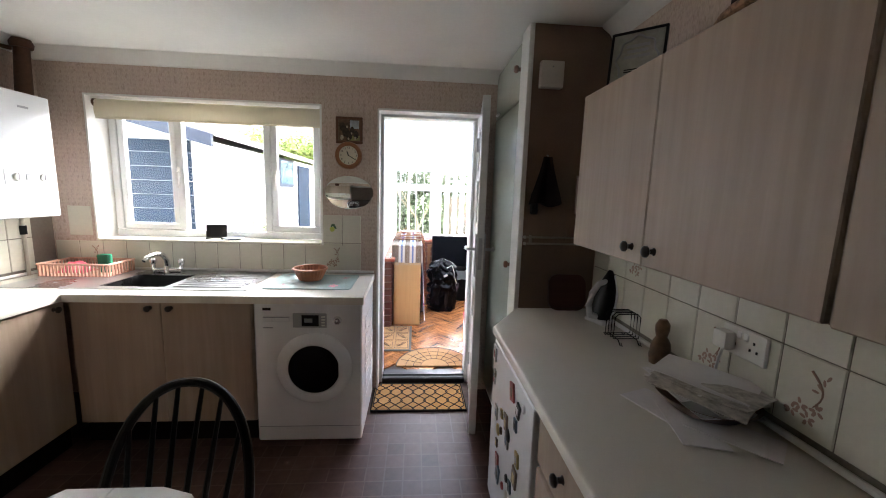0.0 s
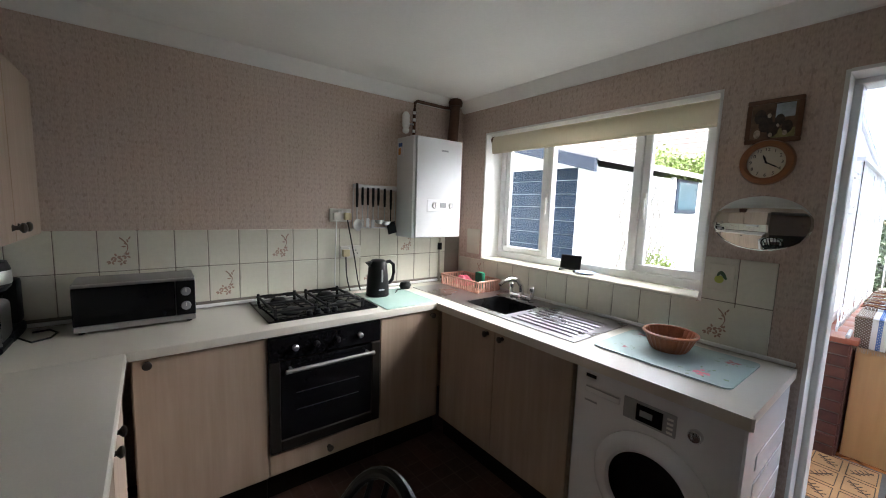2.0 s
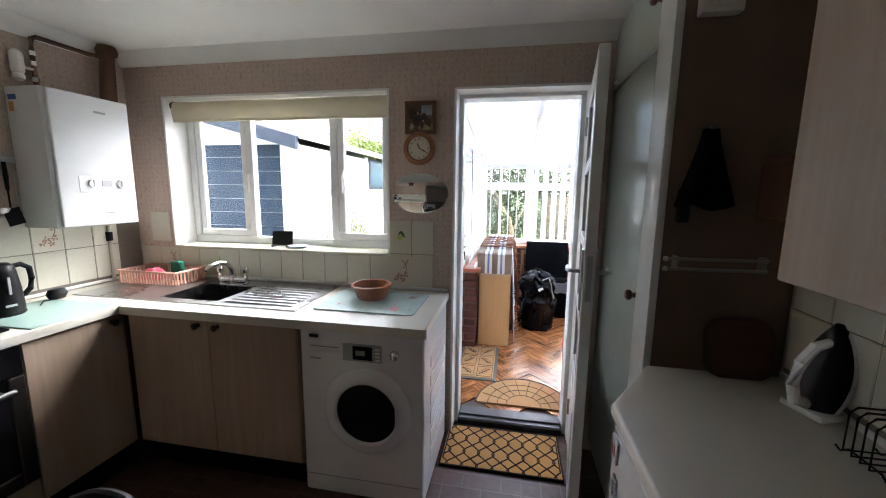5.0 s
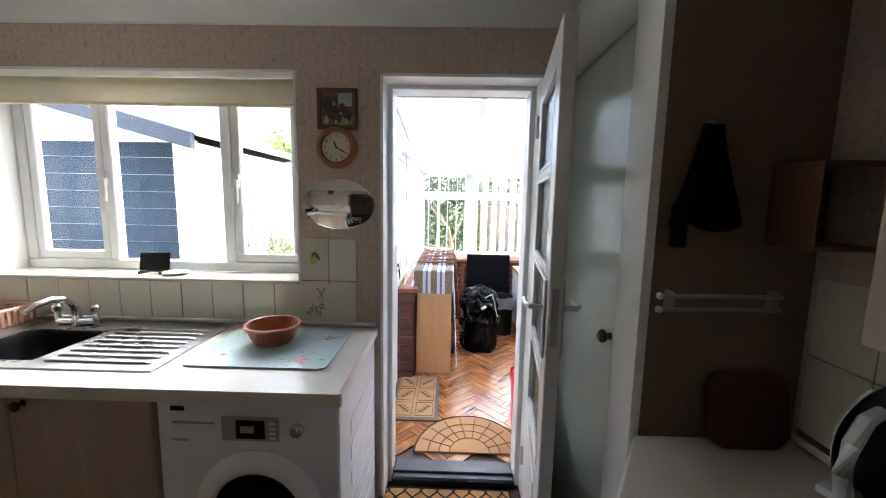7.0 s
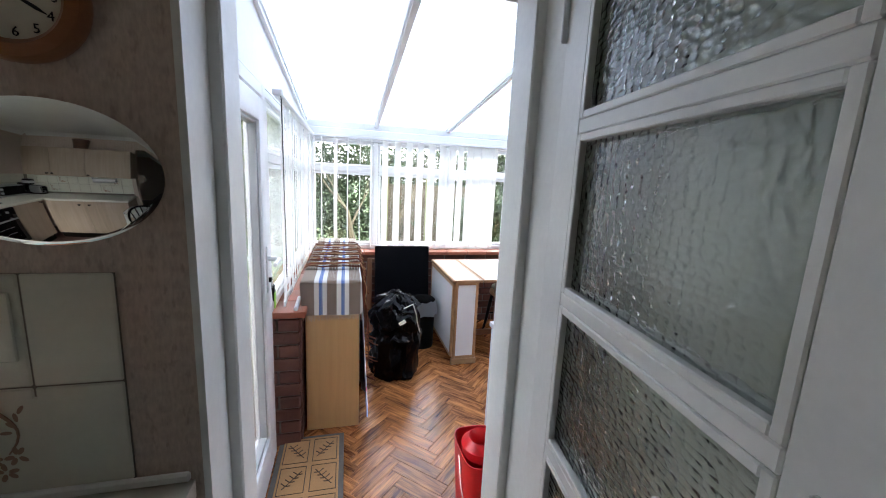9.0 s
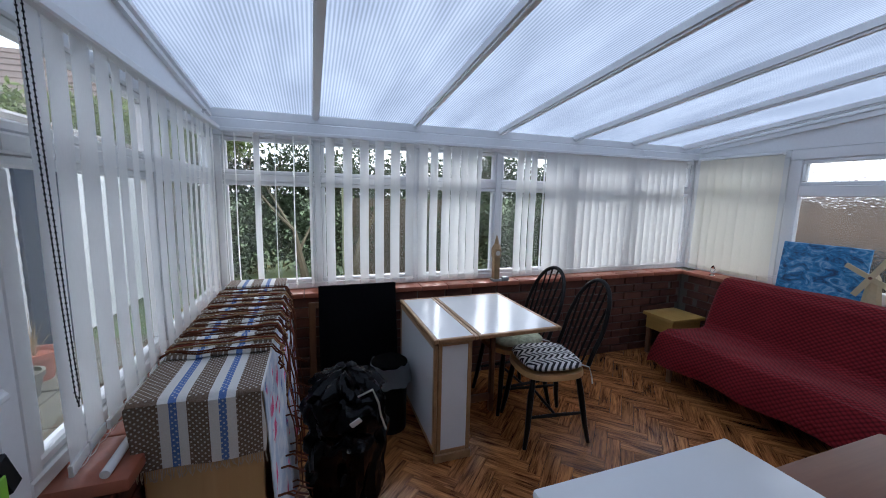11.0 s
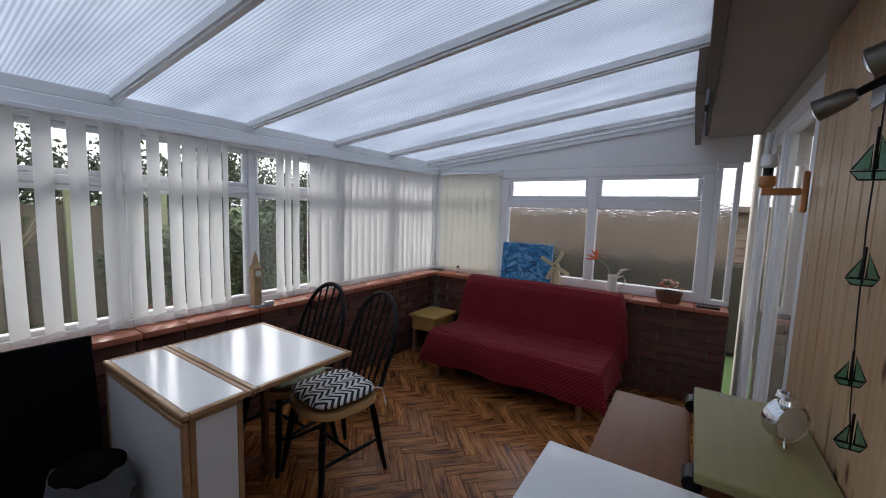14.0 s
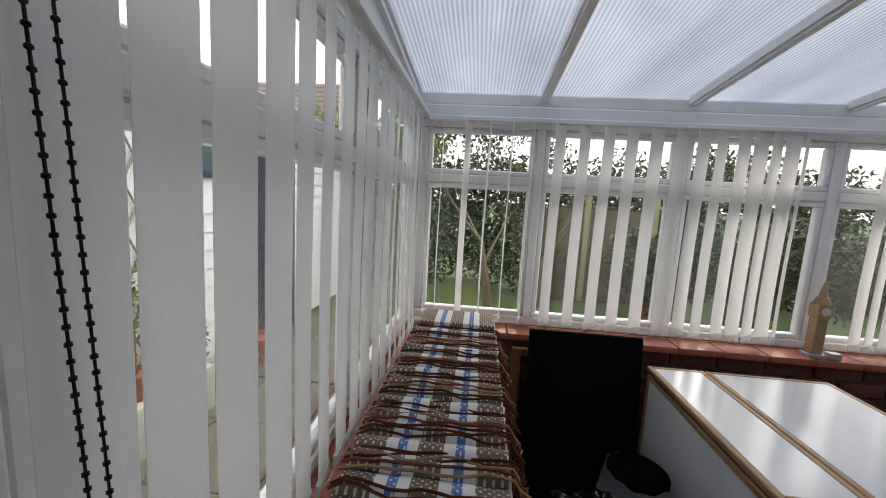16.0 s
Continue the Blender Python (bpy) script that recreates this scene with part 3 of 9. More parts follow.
def unit(name, lo, hi, front, fronts, label, group, plinth=None):
    """A cabinet: carcass, fronts [(a0, a1, z0, z1, (knob_a, knob_z))] on the side given as '-x', '+x', '-y' or '+y'."""
    th = thing(name, ((lo[0] + hi[0]) / 2, (lo[1] + hi[1]) / 2, lo[2]), label, "cabinet", group)
    t = 0.018
    l, h = list(lo), list(hi)
    ax = 0 if "x" in front else 1
    sgn = 1 if "+" in front else -1
    f = h[ax] if sgn > 0 else l[ax]
    if sgn > 0:
        h[ax] = f - t
    else:
        l[ax] = f + t
    b = B()
    z0 = lo[2] + (plinth or 0)
    if "sink" in label:
        box(b, (l[0], l[1], z0), (h[0], h[1], z0 + 0.018))
        box(b, (l[0], l[1], z0 + 0.018), (l[0] + 0.018, h[1], h[2]))
        box(b, (h[0] - 0.018, l[1], z0 + 0.018), (h[0], h[1], h[2]))
        box(b, (l[0] + 0.018, h[1] - 0.006, z0 + 0.018), (h[0] - 0.018, h[1], h[2]))
    else:
        box(b, (l[0], l[1], z0), (h[0], h[1], h[2]), 0.002)
    part("carcass", b, M_CABINET, th)
    if plinth:
        b = B()
        p0, p1 = [l[0], l[1], lo[2]], [h[0], h[1], z0]
        if sgn > 0:
            p1[ax] = h[ax] - 0.04
        else:
            p0[ax] = l[ax] + 0.04
        box(b, p0, p1)
        part("plinth", b, M_PLINTH, th, "dark recessed plinth")
    for a0, a1, c0, c1, k in fronts:
        b = B()
        p0, p1 = [0, 0, c0], [0, 0, c1]
        p0[1 - ax], p1[1 - ax] = a0 + 0.002, a1 - 0.002
        p0[ax], p1[ax] = (f - t + 0.002, f) if sgn > 0 else (f, f + t - 0.002)
        box(b, p0, p1, 0.003)
        d = part("door" if c1 - c0 > 0.2 else "drawer_front", b, M_CABINET, th)
        if k:
            at = [0, 0, k[1]]
            at[ax], at[1 - ax] = f, k[0]
            dv = [0, 0, 0]
            dv[ax] = sgn
            knob(d, at, dv)
    return th


WT = 0.91
g = "base units with pale wood fronts"
unit("base_cabinet", (KW + 0.002, 1.29, 0), (-2.045, 1.792, 0.87), "+x", [(1.292, 1.792, 0.15, 0.865, (1.344, 0.845))], "pale wood-grain base cabinet with one door and dark knob", g, 0.14)
unit("base_cabinet", (KW + 0.002, 2.398, 0), (-2.045, 2.832, 0.87), "+x", [(2.398, 2.815, 0.15, 0.865, (2.755, 0.835))], "pale wood-grain corner cabinet with one door", g, 0.14)
unit("base_cabinet", (-2.04, 2.82, 0), (-1.072, KN - 0.004, 0.87), "-y", [(-2.025, -1.555, 0.15, 0.865, (-1.61, 0.83)), (-1.555, -1.074, 0.15, 0.865, (-1.50, 0.83))],
     "pale wood-grain sink cabinet with two doors", g, 0.14)
unit("base_cabinet", (-2.04, KS + 0.002, 0), (-1.05, 1.262, 0.87), "+y", [(-2.025, -1.56, 0.15, 0.865, (-1.62, 0.80)), (-1.56, -1.052, 0.15, 0.865, (-1.50, 0.80))],
     "pale wood-grain base cabinet with two doors", g, 0.14)
unit("base_cabinet", (0.225, 0.95, 0), (KE - 0.002, 1.735, 0.87), "-x", [(0.95, 1.34, 0.15, 0.68, None), (1.345, 1.733, 0.15, 0.68, (1.40, 0.63)), (0.95, 1.34, 0.70, 0.865, None), (1.345, 1.733, 0.70, 0.865, (1.54, 0.79))],
     "pale wood-grain base cabinet with drawers beside the fridge", g, 0.14)
g = "wall units with pale wood fronts"
unit("wall_cabinet", (0.506, 1.245, 1.307), (KE - 0.002, 2.247, 1.905), "-x", [(1.247, 1.757, 1.309, 1.903, (1.703, 1.359)), (1.757, 2.245, 1.309, 1.903, (1.813, 1.359))],
     "pale wood-grain wall cabinet with two doors and dark knobs", g)
unit("wall_cabinet", (0.50, 0.93, 1.307), (KE - 0.002, 1.238, 1.985), "-x", [(0.932, 1.236, 1.309, 1.983, None)], "pale wood-grain wall cabinet standing a little taller", g)
unit("wall_cabinet", (-1.55, KS + 0.002, 1.35), (-1.0, 1.03, 1.95), "+y", [(-1.548, -1.002, 1.352, 1.948, (-1.512, 1.39))], "pale wood-grain wall cabinet with one door", g)
unit("wall_cabinet", (-2.375, KS + 0.002, 1.35), (-1.552, 1.03, 1.95), "+y", [(-2.005, -1.554, 1.352, 1.948, (-1.97, 1.40)), (-2.373, -2.005, 1.352, 1.948, (-2.04, 1.40))],
     "pale wood-grain wall cabinet with two doors", g)

# worktops with rounded front edges; the north one is cut for the sink
SX0, SX1, SY0, SY1 = -1.985, -1.60, 2.945, 3.285
b = B()
box(b, (KW + 0.002, KS + 0.004, 0.87), (-2.03, 2.80, WT), 0.006, 2)
solid("worktop", b, M_WORKTOP, "cream laminate worktop with the hob set in it", "worktop")
b = B()
for lo, hi in (((KW + 0.002, 2.802), (SX0, KN - 0.003)), ((SX1, 2.802), (-0.45, KN - 0.003)), ((SX0, 2.802), (SX1, SY0)), ((SX0, SY1), (SX1, KN - 0.003))):
    box(b, (*lo, 0.87), (*hi, WT - 0.002))
prism(b, [(-2.03, 2.785), (-0.447, 2.785), (-0.44, 2.792), (-0.44, 2.802), (-2.03, 2.802)], "z", 0.868, WT)
solid("worktop", b, M_WORKTOP, "cream laminate worktop around the sink", "worktop")
b = B()
box(b, (-2.028, KS + 0.004, 0.87), (-1.03, 1.284, WT + 0.002), 0.012, 3)
solid("worktop", b, M_WORKTOP, "cream laminate worktop with rounded edge, empty", "worktop")
b = prism(B(), [(0.205, 0.95), (0.205, 2.345), (0.385, 2.628), (KE - 0.002, 2.628), (KE - 0.002, 0.95)], "z", 0.87, WT)
bmesh.ops.bevel(b, geom=[e for e in b.edges if abs(e.verts[0].co.z - e.verts[1].co.z) < 1e-6], offset=0.01, segments=3, affect="EDGES", profile=0.5)
solid("worktop", b, M_WORKTOP, "cream laminate worktop with a cut-off corner over the fridge", "worktop")
b = B()
box(b, (KW + 0.003, KS + 0.01, WT + 0.003), (KW + 0.016, KN - 0.02, WT + 0.022), 0.004)
structure("worktop_trim_west", b, M_WHITE, "white sealing strip behind the worktop", "trim")
b = B()
box(b, (KW + 0.02, KN - 0.017, WT + 0.003), (-0.455, KN - 0.004, WT + 0.022), 0.004)
structure("worktop_trim_north", b, M_WHITE, "white sealing strip behind the worktop", "trim")
b = B()
box(b, (KE - 0.016, 0.95, WT + 0.003), (KE - 0.003, 2.62, WT + 0.022), 0.004)
structure("worktop_trim_east", b, M_WHITE, "white sealing strip behind the worktop", "trim")

# wall tiles, 150 x 200 mm, some with a brown flower print
M_PRINT = paint("brown_flower_print", (0.30, 0.19, 0.14), 0.3, 0.25, fine=30)


def tile_mesh(w, h):
    b = B()
    box(b, (-w / 2 + 0.0015, -0.006, -h / 2 + 0.0015), (w / 2 - 0.0015, 0, h / 2 - 0.0015), 0.0025)
    return mesh_from("wall_tile", b, M_GLAZE)


def flower(kind):
    """A spray of petals and a bent stem, a hair's breadth proud of a tile."""
    b = B()
    rnd = random.Random(kind)
    for cx, cz in ((0.012, -0.055), (-0.028, -0.05), (0.03, -0.025), (-0.008, -0.03)):
        for k in range(5):
            a = k * math.tau / 5 + rnd.random()
            m = pose(cx + 0.011 * math.cos(a), -0.0068, cz + 0.011 * math.sin(a), 0, -math.degrees(a), 0)
            lathe(b, [(0.0, -0.0004), (0.008, 0), (0.0, 0.0004)], seg=8, m=m @ pose(0, 0, 0, 90, 0, 0), sx=1.0, sy=0.55)
    pts = [(0.02 - 0.05 * (i / 8) ** 2 * 0.3 + 0.02 * math.sin(i / 2.6), -0.0066, -0.02 + 0.085 * i / 8) for i in range(9)]
    tube(b, pts, [0.0015 + 0.002 * (i / 8) for i in range(9)], 5)
    for k in range(4):
        m = pose(0.02 + 0.008 * k, -0.0068, 0.02 + 0.014 * k, 0, 40 * k, 0)
        lathe(b, [(0.0, -0.0004), (0.009, 0), (0.0, 0.0004)], seg=8, m=m @ pose(0, 0, 0, 90, 0, 0), sx=1.0, sy=0.4)
    return mesh_from("flower_print", b, M_PRINT)


TILE = tile_mesh(0.15, 0.2)
NARROW = tile_mesh(0.132, 0.2)
FLOWER = flower(3)


def tiling(name, label, spots, turn):
    th = tagged(thing(name, (*spots[0][:2], WT), label, "tiling"), kind="structure")
    for x, y, z, fl, data in spots:
        p = piece("wall_tile", data, th, pose(x, y, z, 0, 0, turn))
        if fl:
            q = new("flower_print", FLOWER)
            q.parent = p
    return th


rz = lambda r: 1.346 - 0.1 - 0.2 * r
spots = []
for i in range(17):
    for r in range(2):
        fl = (r == 0 and i in (3, 8, 14)) or (r == 1 and i in (6, 12))
        spots.append((KW + 0.002, KS + 0.1 + 0.15 * i, rz(r), fl, TILE))
tiling("tiling_west", "cream glazed wall tiles with a few brown flower prints", spots, 90)
spots = []
for i in range(2):
    spots.append((KW + 0.18 + 0.15 * i, KN - 0.002, rz(0), False, TILE))
for i in range(13):
    spots.append((KW + 0.085 + 0.15 * i, KN - 0.002, rz(1) - 0.035, i == 1, TILE))
spots = [s for s in spots if not (s[2] > 1.2 and s[0] + 0.075 > WX0)]
for i in range(2):
    for r in range(2):
        spots.append((-0.745 + 0.132 * i, KN - 0.002, rz(r) - 0.018, i == 0 and r == 1, NARROW))
tiling("tiling_north", "cream glazed wall tiles under the window, two flower prints", spots, 0)
spots = []
for i in range(11):
    for r in range(2):
        spots.append((KE - 0.002, 2.54 - 0.15 * i, rz(r), (i, r) in ((2, 0), (5, 1), (7, 1), (9, 0)), TILE))
tiling("tiling_east", "cream glazed wall tiles with brown flower prints, in shade", spots, -90)
spots = [(KW + 0.12 + 0.15 * i, KS + 0.002, rz(r), (i + r) % 5 == 3, TILE) for i in range(10) for r in range(2)]
tiling("tiling_south", "cream glazed wall tiles with brown flower prints", spots, 180)
# grout behind the tiles
M_GROUT = paint("grey_brown_grout", (0.20, 0.175, 0.145), 0.9, 0.15)
for nm, lo, hi in (("west", (KW, KS + 0.003, WT), (KW + 0.004, KN - 0.006, 1.344)), ("south", (KW + 0.005, KS, WT), (-1.06, KS + 0.004, 1.344)),
                   ("east", (KE - 0.004, 0.97, WT), (KE, 2.615, 1.344)), ("north_low", (KW + 0.01, KN - 0.004, WT), (-0.815, KN, 1.109)), ("north_side", (-0.81, KN - 0.004, WT), (-0.548, KN, 1.326))):
    structure("grout_" + nm, box(B(), lo, hi), M_GROUT, "thin grey-brown grout between the wall tiles", "grout")
# the small picture tile with a pear
b = B()
box(b, (-0.765, KN - 0.014, 1.19), (-0.665, KN - 0.009, 1.31), 0.002)
pt = thing("picture_tile", (-0.715, KN - 0.01, 1.19), "cream picture tile with a green and yellow fruit", "tile")
part("tile", b, M_GLAZE, pt)
m = pose(-0.722, KN - 0.0145, 1.24, 90, 0, 0)
part("fruit", lathe(B(), [(0, -0.0006), (0.018, 0), (0, 0.0006)], seg=16, m=m), paint("yellow_green", (0.45, 0.5, 0.1), 0.3), pt, "yellow painted fruit")
part("leaf", tube(B(), [(-0.73 + 0.004 * i, KN - 0.0147, 1.255 + 0.016 * math.sin(i / 2.2)) for i in range(10)], [0.003 + 0.006 * math.sin(i / 3) for i in range(10)], 6), paint("leaf_print", (0.05, 0.11, 0.05), 0.3), pt, "dark green painted leaf")

shift(pt, -0.025, 0, -0.012)

# oven
ov = thing("oven", (-2.3, 2.16, 0.27), "built-in black and steel electric oven with a bar handle", "oven")
b = B()
box(b, (KW - 0.02, 1.862, 0.14), (-2.13, 2.46, 0.868))
part("housing", b, M_CABINET, ov)
b = B()
box(b, (-2.128, 1.864, 0.152), (-2.11, 2.458, 0.262), 0.003)
dr = part("drawer_front", b, M_CABINET, ov, "pale wood drawer front below the oven")
knob(dr, (-2.11, 2.16, 0.205), (1, 0, 0))
b = B()
box(b, (-2.128, 1.864, 0.745), (-2.098, 2.458, 0.862), 0.004)
part("control_panel", b, M_DARK, ov)
b = B()
box(b, (-2.128, 1.864, 0.27), (-2.10, 1.915, 0.74), 0.004)
box(b, (-2.128, 2.407, 0.27), (-2.10, 2.458, 0.74), 0.004)
box(b, (-2.128, 1.915, 0.27), (-2.10, 2.407, 0.33), 0.004)
part("door_frame", b, paint("dark_brushed_steel", (0.05, 0.045, 0.04), 0.35, 0.1, metal=0.8), ov, "brushed steel door frame")
b = B()
box(b, (-2.126, 1.917, 0.332), (-2.104, 2.405, 0.738), 0.002)
part("door_glass", b, M_DARK, ov, "black glass oven door")
for z in (0.47, 0.56):
    part("shelf_line", box(B(), (-2.1035, 1.99, z), (-2.1025, 2.33, z + 0.003)), M_STEEL, ov)
b = tube(B(), [(-2.055, 1.93 + 0.0467 * i, 0.70) for i in range(11)], 0.011, 10)
for y in (1.96, 2.37):
    cyl(b, (-2.104, y, 0.70), (-2.055, y, 0.70), 0.007, seg=8)
part("handle", b, M_STEEL, ov, "steel bar handle")
for y in (1.985, 2.09, 2.20, 2.33):
    part("dial", lathe(B(), [(0.016, 0), (0.015, 0.016), (0.010, 0.020), (0, 0.020)], seg=14, m=pose(-2.098, y, 0.80, 0, 90, 0)), M_STEEL if y in (1.985, 2.33) else M_BLACK, ov)
part("plinth", box(B(), (KW - 0.02, 1.862, 0.0), (-2.17, 2.46, 0.138)), M_PLINTH, ov)

shift(ov, 0.064, -0.066)

# gas hob
hob = thing("gas_hob", (-2.4, 2.17, WT), "black gas hob with four burners and iron pan rests", "hob")
b = B()
box(b, (-2.60, 1.875, WT), (-2.14, 2.475, WT + 0.012), 0.006, 2)
part("hob_plate", b, M_DARK, hob)
M_IRON = paint("cast_iron", (0.008, 0.008, 0.008), 0.6, 0.2, bmp=0.4, spec=0.25)
for bx, by, r in ((-2.52, 2.02, 0.035), (-2.27, 2.02, 0.045), (-2.52, 2.30, 0.045), (-2.27, 2.30, 0.028)):
    part("burner", lathe(B(), [(r + 0.012, 0), (r + 0.008, 0.008), (r, 0.012), (r, 0.018), (r - 0.006, 0.022), (0, 0.023)], (bx, by, WT + 0.012), 18), M_IRON, hob)
for y0, y1 in ((1.91, 2.135), (2.185, 2.41)):
    b = B()
    for px in (-2.57, -2.38, -2.19):
        box(b, (px - 0.006, y0, WT + 0.035), (px + 0.006, y1, WT + 0.047), 0.002)
    for py in (y0 + 0.01, y1 - 0.01):
        box(b, (-2.58, py - 0.006, WT + 0.034), (-2.18, py + 0.006, WT + 0.046), 0.002)
        for px in (-2.57, -2.19):
            box(b, (px - 0.007, py - 0.007, WT + 0.012), (px + 0.007, py + 0.007, WT + 0.058), 0.002)
    for px in (-2.52, -2.27):
        for sg in (-1, 1):
            box(b, (px + sg * 0.03 - 0.004, (y0 + y1) / 2 - 0.09, WT + 0.046), (px + sg * 0.03 + 0.004, (y0 + y1) / 2 - 0.03, WT + 0.055), 0.002)
            box(b, (px + sg * 0.03 - 0.004, (y0 + y1) / 2 + 0.03, WT + 0.046), (px + sg * 0.03 + 0.004, (y0 + y1) / 2 + 0.09, WT + 0.055), 0.002)
    part("pan_rest", b, M_IRON, hob)
for i in range(4):
    part("dial", lathe(B(), [(0.016, 0), (0.014, 0.018), (0, 0.02)], (-2.185, 2.09 + 0.047 * i, WT + 0.012), 12), M_BLACK, hob)

shift(hob, 0.022, -0.058)

# sink with drainer and tap
snk = thing("sink", (-1.65, 3.1, WT), "stainless steel sink with ribbed drainer let into the worktop", "sink")
b = B()
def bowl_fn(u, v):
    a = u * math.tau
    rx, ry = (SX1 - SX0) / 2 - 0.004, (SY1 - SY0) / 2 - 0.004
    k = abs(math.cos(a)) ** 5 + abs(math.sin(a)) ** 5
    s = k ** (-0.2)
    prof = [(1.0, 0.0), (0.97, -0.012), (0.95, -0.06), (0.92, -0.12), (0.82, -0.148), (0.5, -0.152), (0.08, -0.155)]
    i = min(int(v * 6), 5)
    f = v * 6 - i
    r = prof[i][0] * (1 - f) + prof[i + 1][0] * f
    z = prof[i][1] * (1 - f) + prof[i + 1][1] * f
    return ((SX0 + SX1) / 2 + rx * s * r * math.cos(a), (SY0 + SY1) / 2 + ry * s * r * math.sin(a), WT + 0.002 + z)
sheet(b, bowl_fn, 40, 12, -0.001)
# Same steel as the deck; dark reflections and shade are put into its colour.
part("bowl", b, paint("shaded_sink_steel", (0.035, 0.035, 0.036), 0.25, 0.1, metal=0.6, bmp=0.02), snk)
b = B()
for lo, hi in (((-2.48, 2.90), (SX0 + 0.012, 3.405)), ((SX1 - 0.012, 2.90), (-1.13, 3.405)), ((SX0 + 0.012, 2.90), (SX1 - 0.012, SY0 + 0.012)), ((SX0 + 0.012, SY1 - 0.012), (SX1 - 0.012, 3.405))):
    box(b, (*lo, WT - 0.001), (*hi, WT + 0.004))
M_SINKTOP = paint("polished_sink_steel", (0.50, 0.49, 0.49), 0.27, 0.06, metal=1.0, bmp=0.03)
part("deck", b, M_SINKTOP, snk)
for i in range(8):
    b = B()
    y = 2.955 + 0.048 * i
    tube(b, [(-1.56, y, WT + 0.004), (-1.54, y, WT + 0.007), (-1.20, y, WT + 0.007), (-1.18, y, WT + 0.004)], 0.006, 8)
    part("drainer_rib", b, M_SINKTOP, snk)
tap = thing("mixer_tap", (-1.83, 3.345, WT), "chrome mixer tap with two lever handles at the sink", "tap")
b = cyl(B(), (-1.92, 3.345, WT + 0.02), (-1.74, 3.345, WT + 0.02), 0.016)
cyl(b, (-1.83, 3.345, WT + 0.004), (-1.83, 3.345, WT + 0.05), 0.022, 0.018)
part("body", b, M_CHROME, tap)
part("spout", tube(B(), [(-1.83, 3.345, WT + 0.04), (-1.83, 3.34, WT + 0.09), (-1.835, 3.31, WT + 0.13), (-1.84, 3.25, WT + 0.145), (-1.845, 3.18, WT + 0.135), (-1.847, 3.15, WT + 0.115)], [0.017, 0.016, 0.015, 0.014, 0.013, 0.012], 12), M_CHROME, tap)
for x in (-1.92, -1.74):
    part("handle", lathe(B(), [(0.014, 0), (0.012, 0.03), (0.02, 0.04), (0.021, 0.06), (0.012, 0.07), (0, 0.071)], (x, 3.345, WT + 0.03), 14), M_CHROME, tap)

# washing machine
wm = thing("washing_machine", (-0.76, 3.13, 0), "white front-loading washing machine under the worktop", "washing machine")
WY = 2.822
b = B()
box(b, (-1.062, WY, 0.015), (-0.458, 3.40, 0.865), 0.018, 3)
part("cabinet", b, M_APPLIANCE, wm)
for z in (0.16, 0.26, 0.36, 0.46, 0.56, 0.66):
    part("side_rib", box(B(), (-0.458, 2.96, z), (-0.4545, 3.36, z + 0.055), 0.0015), M_APPLIANCE, wm)
for x in (-1.0, -0.52):
    for y in (2.93, 3.34):
        part("foot", cyl(B(), (x, y, 0), (x, y, 0.018), 0.02, seg=10), M_BLACK, wm)
m = pose(-0.727, WY, 0.476, 90, 0, 0)
part("door_ring", lathe(B(), [(0.215, 0.0), (0.215, 0.008), (0.205, 0.02), (0.18, 0.032), (0.155, 0.034), (0.146, 0.028), (0.144, 0.0)], seg=48, m=m), M_APPLIANCE, wm)
part("door_glass", lathe(B(), [(0.146, 0.02), (0.13, 0.018), (0.09, 0.004), (0, 0.002)], seg=40, m=m), M_DARK, wm, "black round door glass")
b = B()
box(b, (-0.587, WY - 0.034, 0.41), (-0.557, WY - 0.012, 0.54), 0.008, 2)
part("door_handle", b, M_APPLIANCE, wm)
b = B()
box(b, (-1.01, WY - 0.004, 0.755), (-0.86, WY + 0.01, 0.785), 0.003)
part("detergent_drawer", b, M_APPLIANCE, wm)
part("drawer_grip", box(B(), (-1.005, WY - 0.0055, 0.778), (-0.865, WY - 0.003, 0.783)), M_GREYPL, wm)
part("display_panel", box(B(), (-0.845, WY - 0.004, 0.72), (-0.655, WY + 0.01, 0.805), 0.003), M_GREYPL, wm, "grey display panel")
part("screen", box(B(), (-0.795, WY - 0.0065, 0.73), (-0.70, WY - 0.003, 0.795), 0.002), M_DARK, wm, "dark display screen")
part("screen_window", box(B(), (-0.78, WY - 0.008, 0.752), (-0.735, WY - 0.006, 0.775)), M_GREYPL, wm)
part("program_dial", lathe(B(), [(0.024, 0), (0.023, 0.012), (0.018, 0.018), (0, 0.019)], seg=20, m=pose(-0.595, WY, 0.765, 90, 0, 0)), M_CHROME, wm, "silver program dial")
part("badge", box(B(), (-1.01, WY - 0.002, 0.82), (-0.965, WY, 0.835)), M_DARK, wm)
part("label_line", box(B(), (-1.01, WY - 0.002, 0.715), (-0.955, WY, 0.722)), M_GREYPL, wm)
for i in range(4):
    part("button", box(B(), (-0.685 + 0.0 * i, WY - 0.006, 0.73 + 0.017 * i), (-0.665, WY - 0.003, 0.738 + 0.017 * i)), M_WHITE, wm)
part("kick_line", box(B(), (-1.05, WY - 0.0015, 0.108), (-0.47, WY, 0.112)), M_GREYPL, wm)

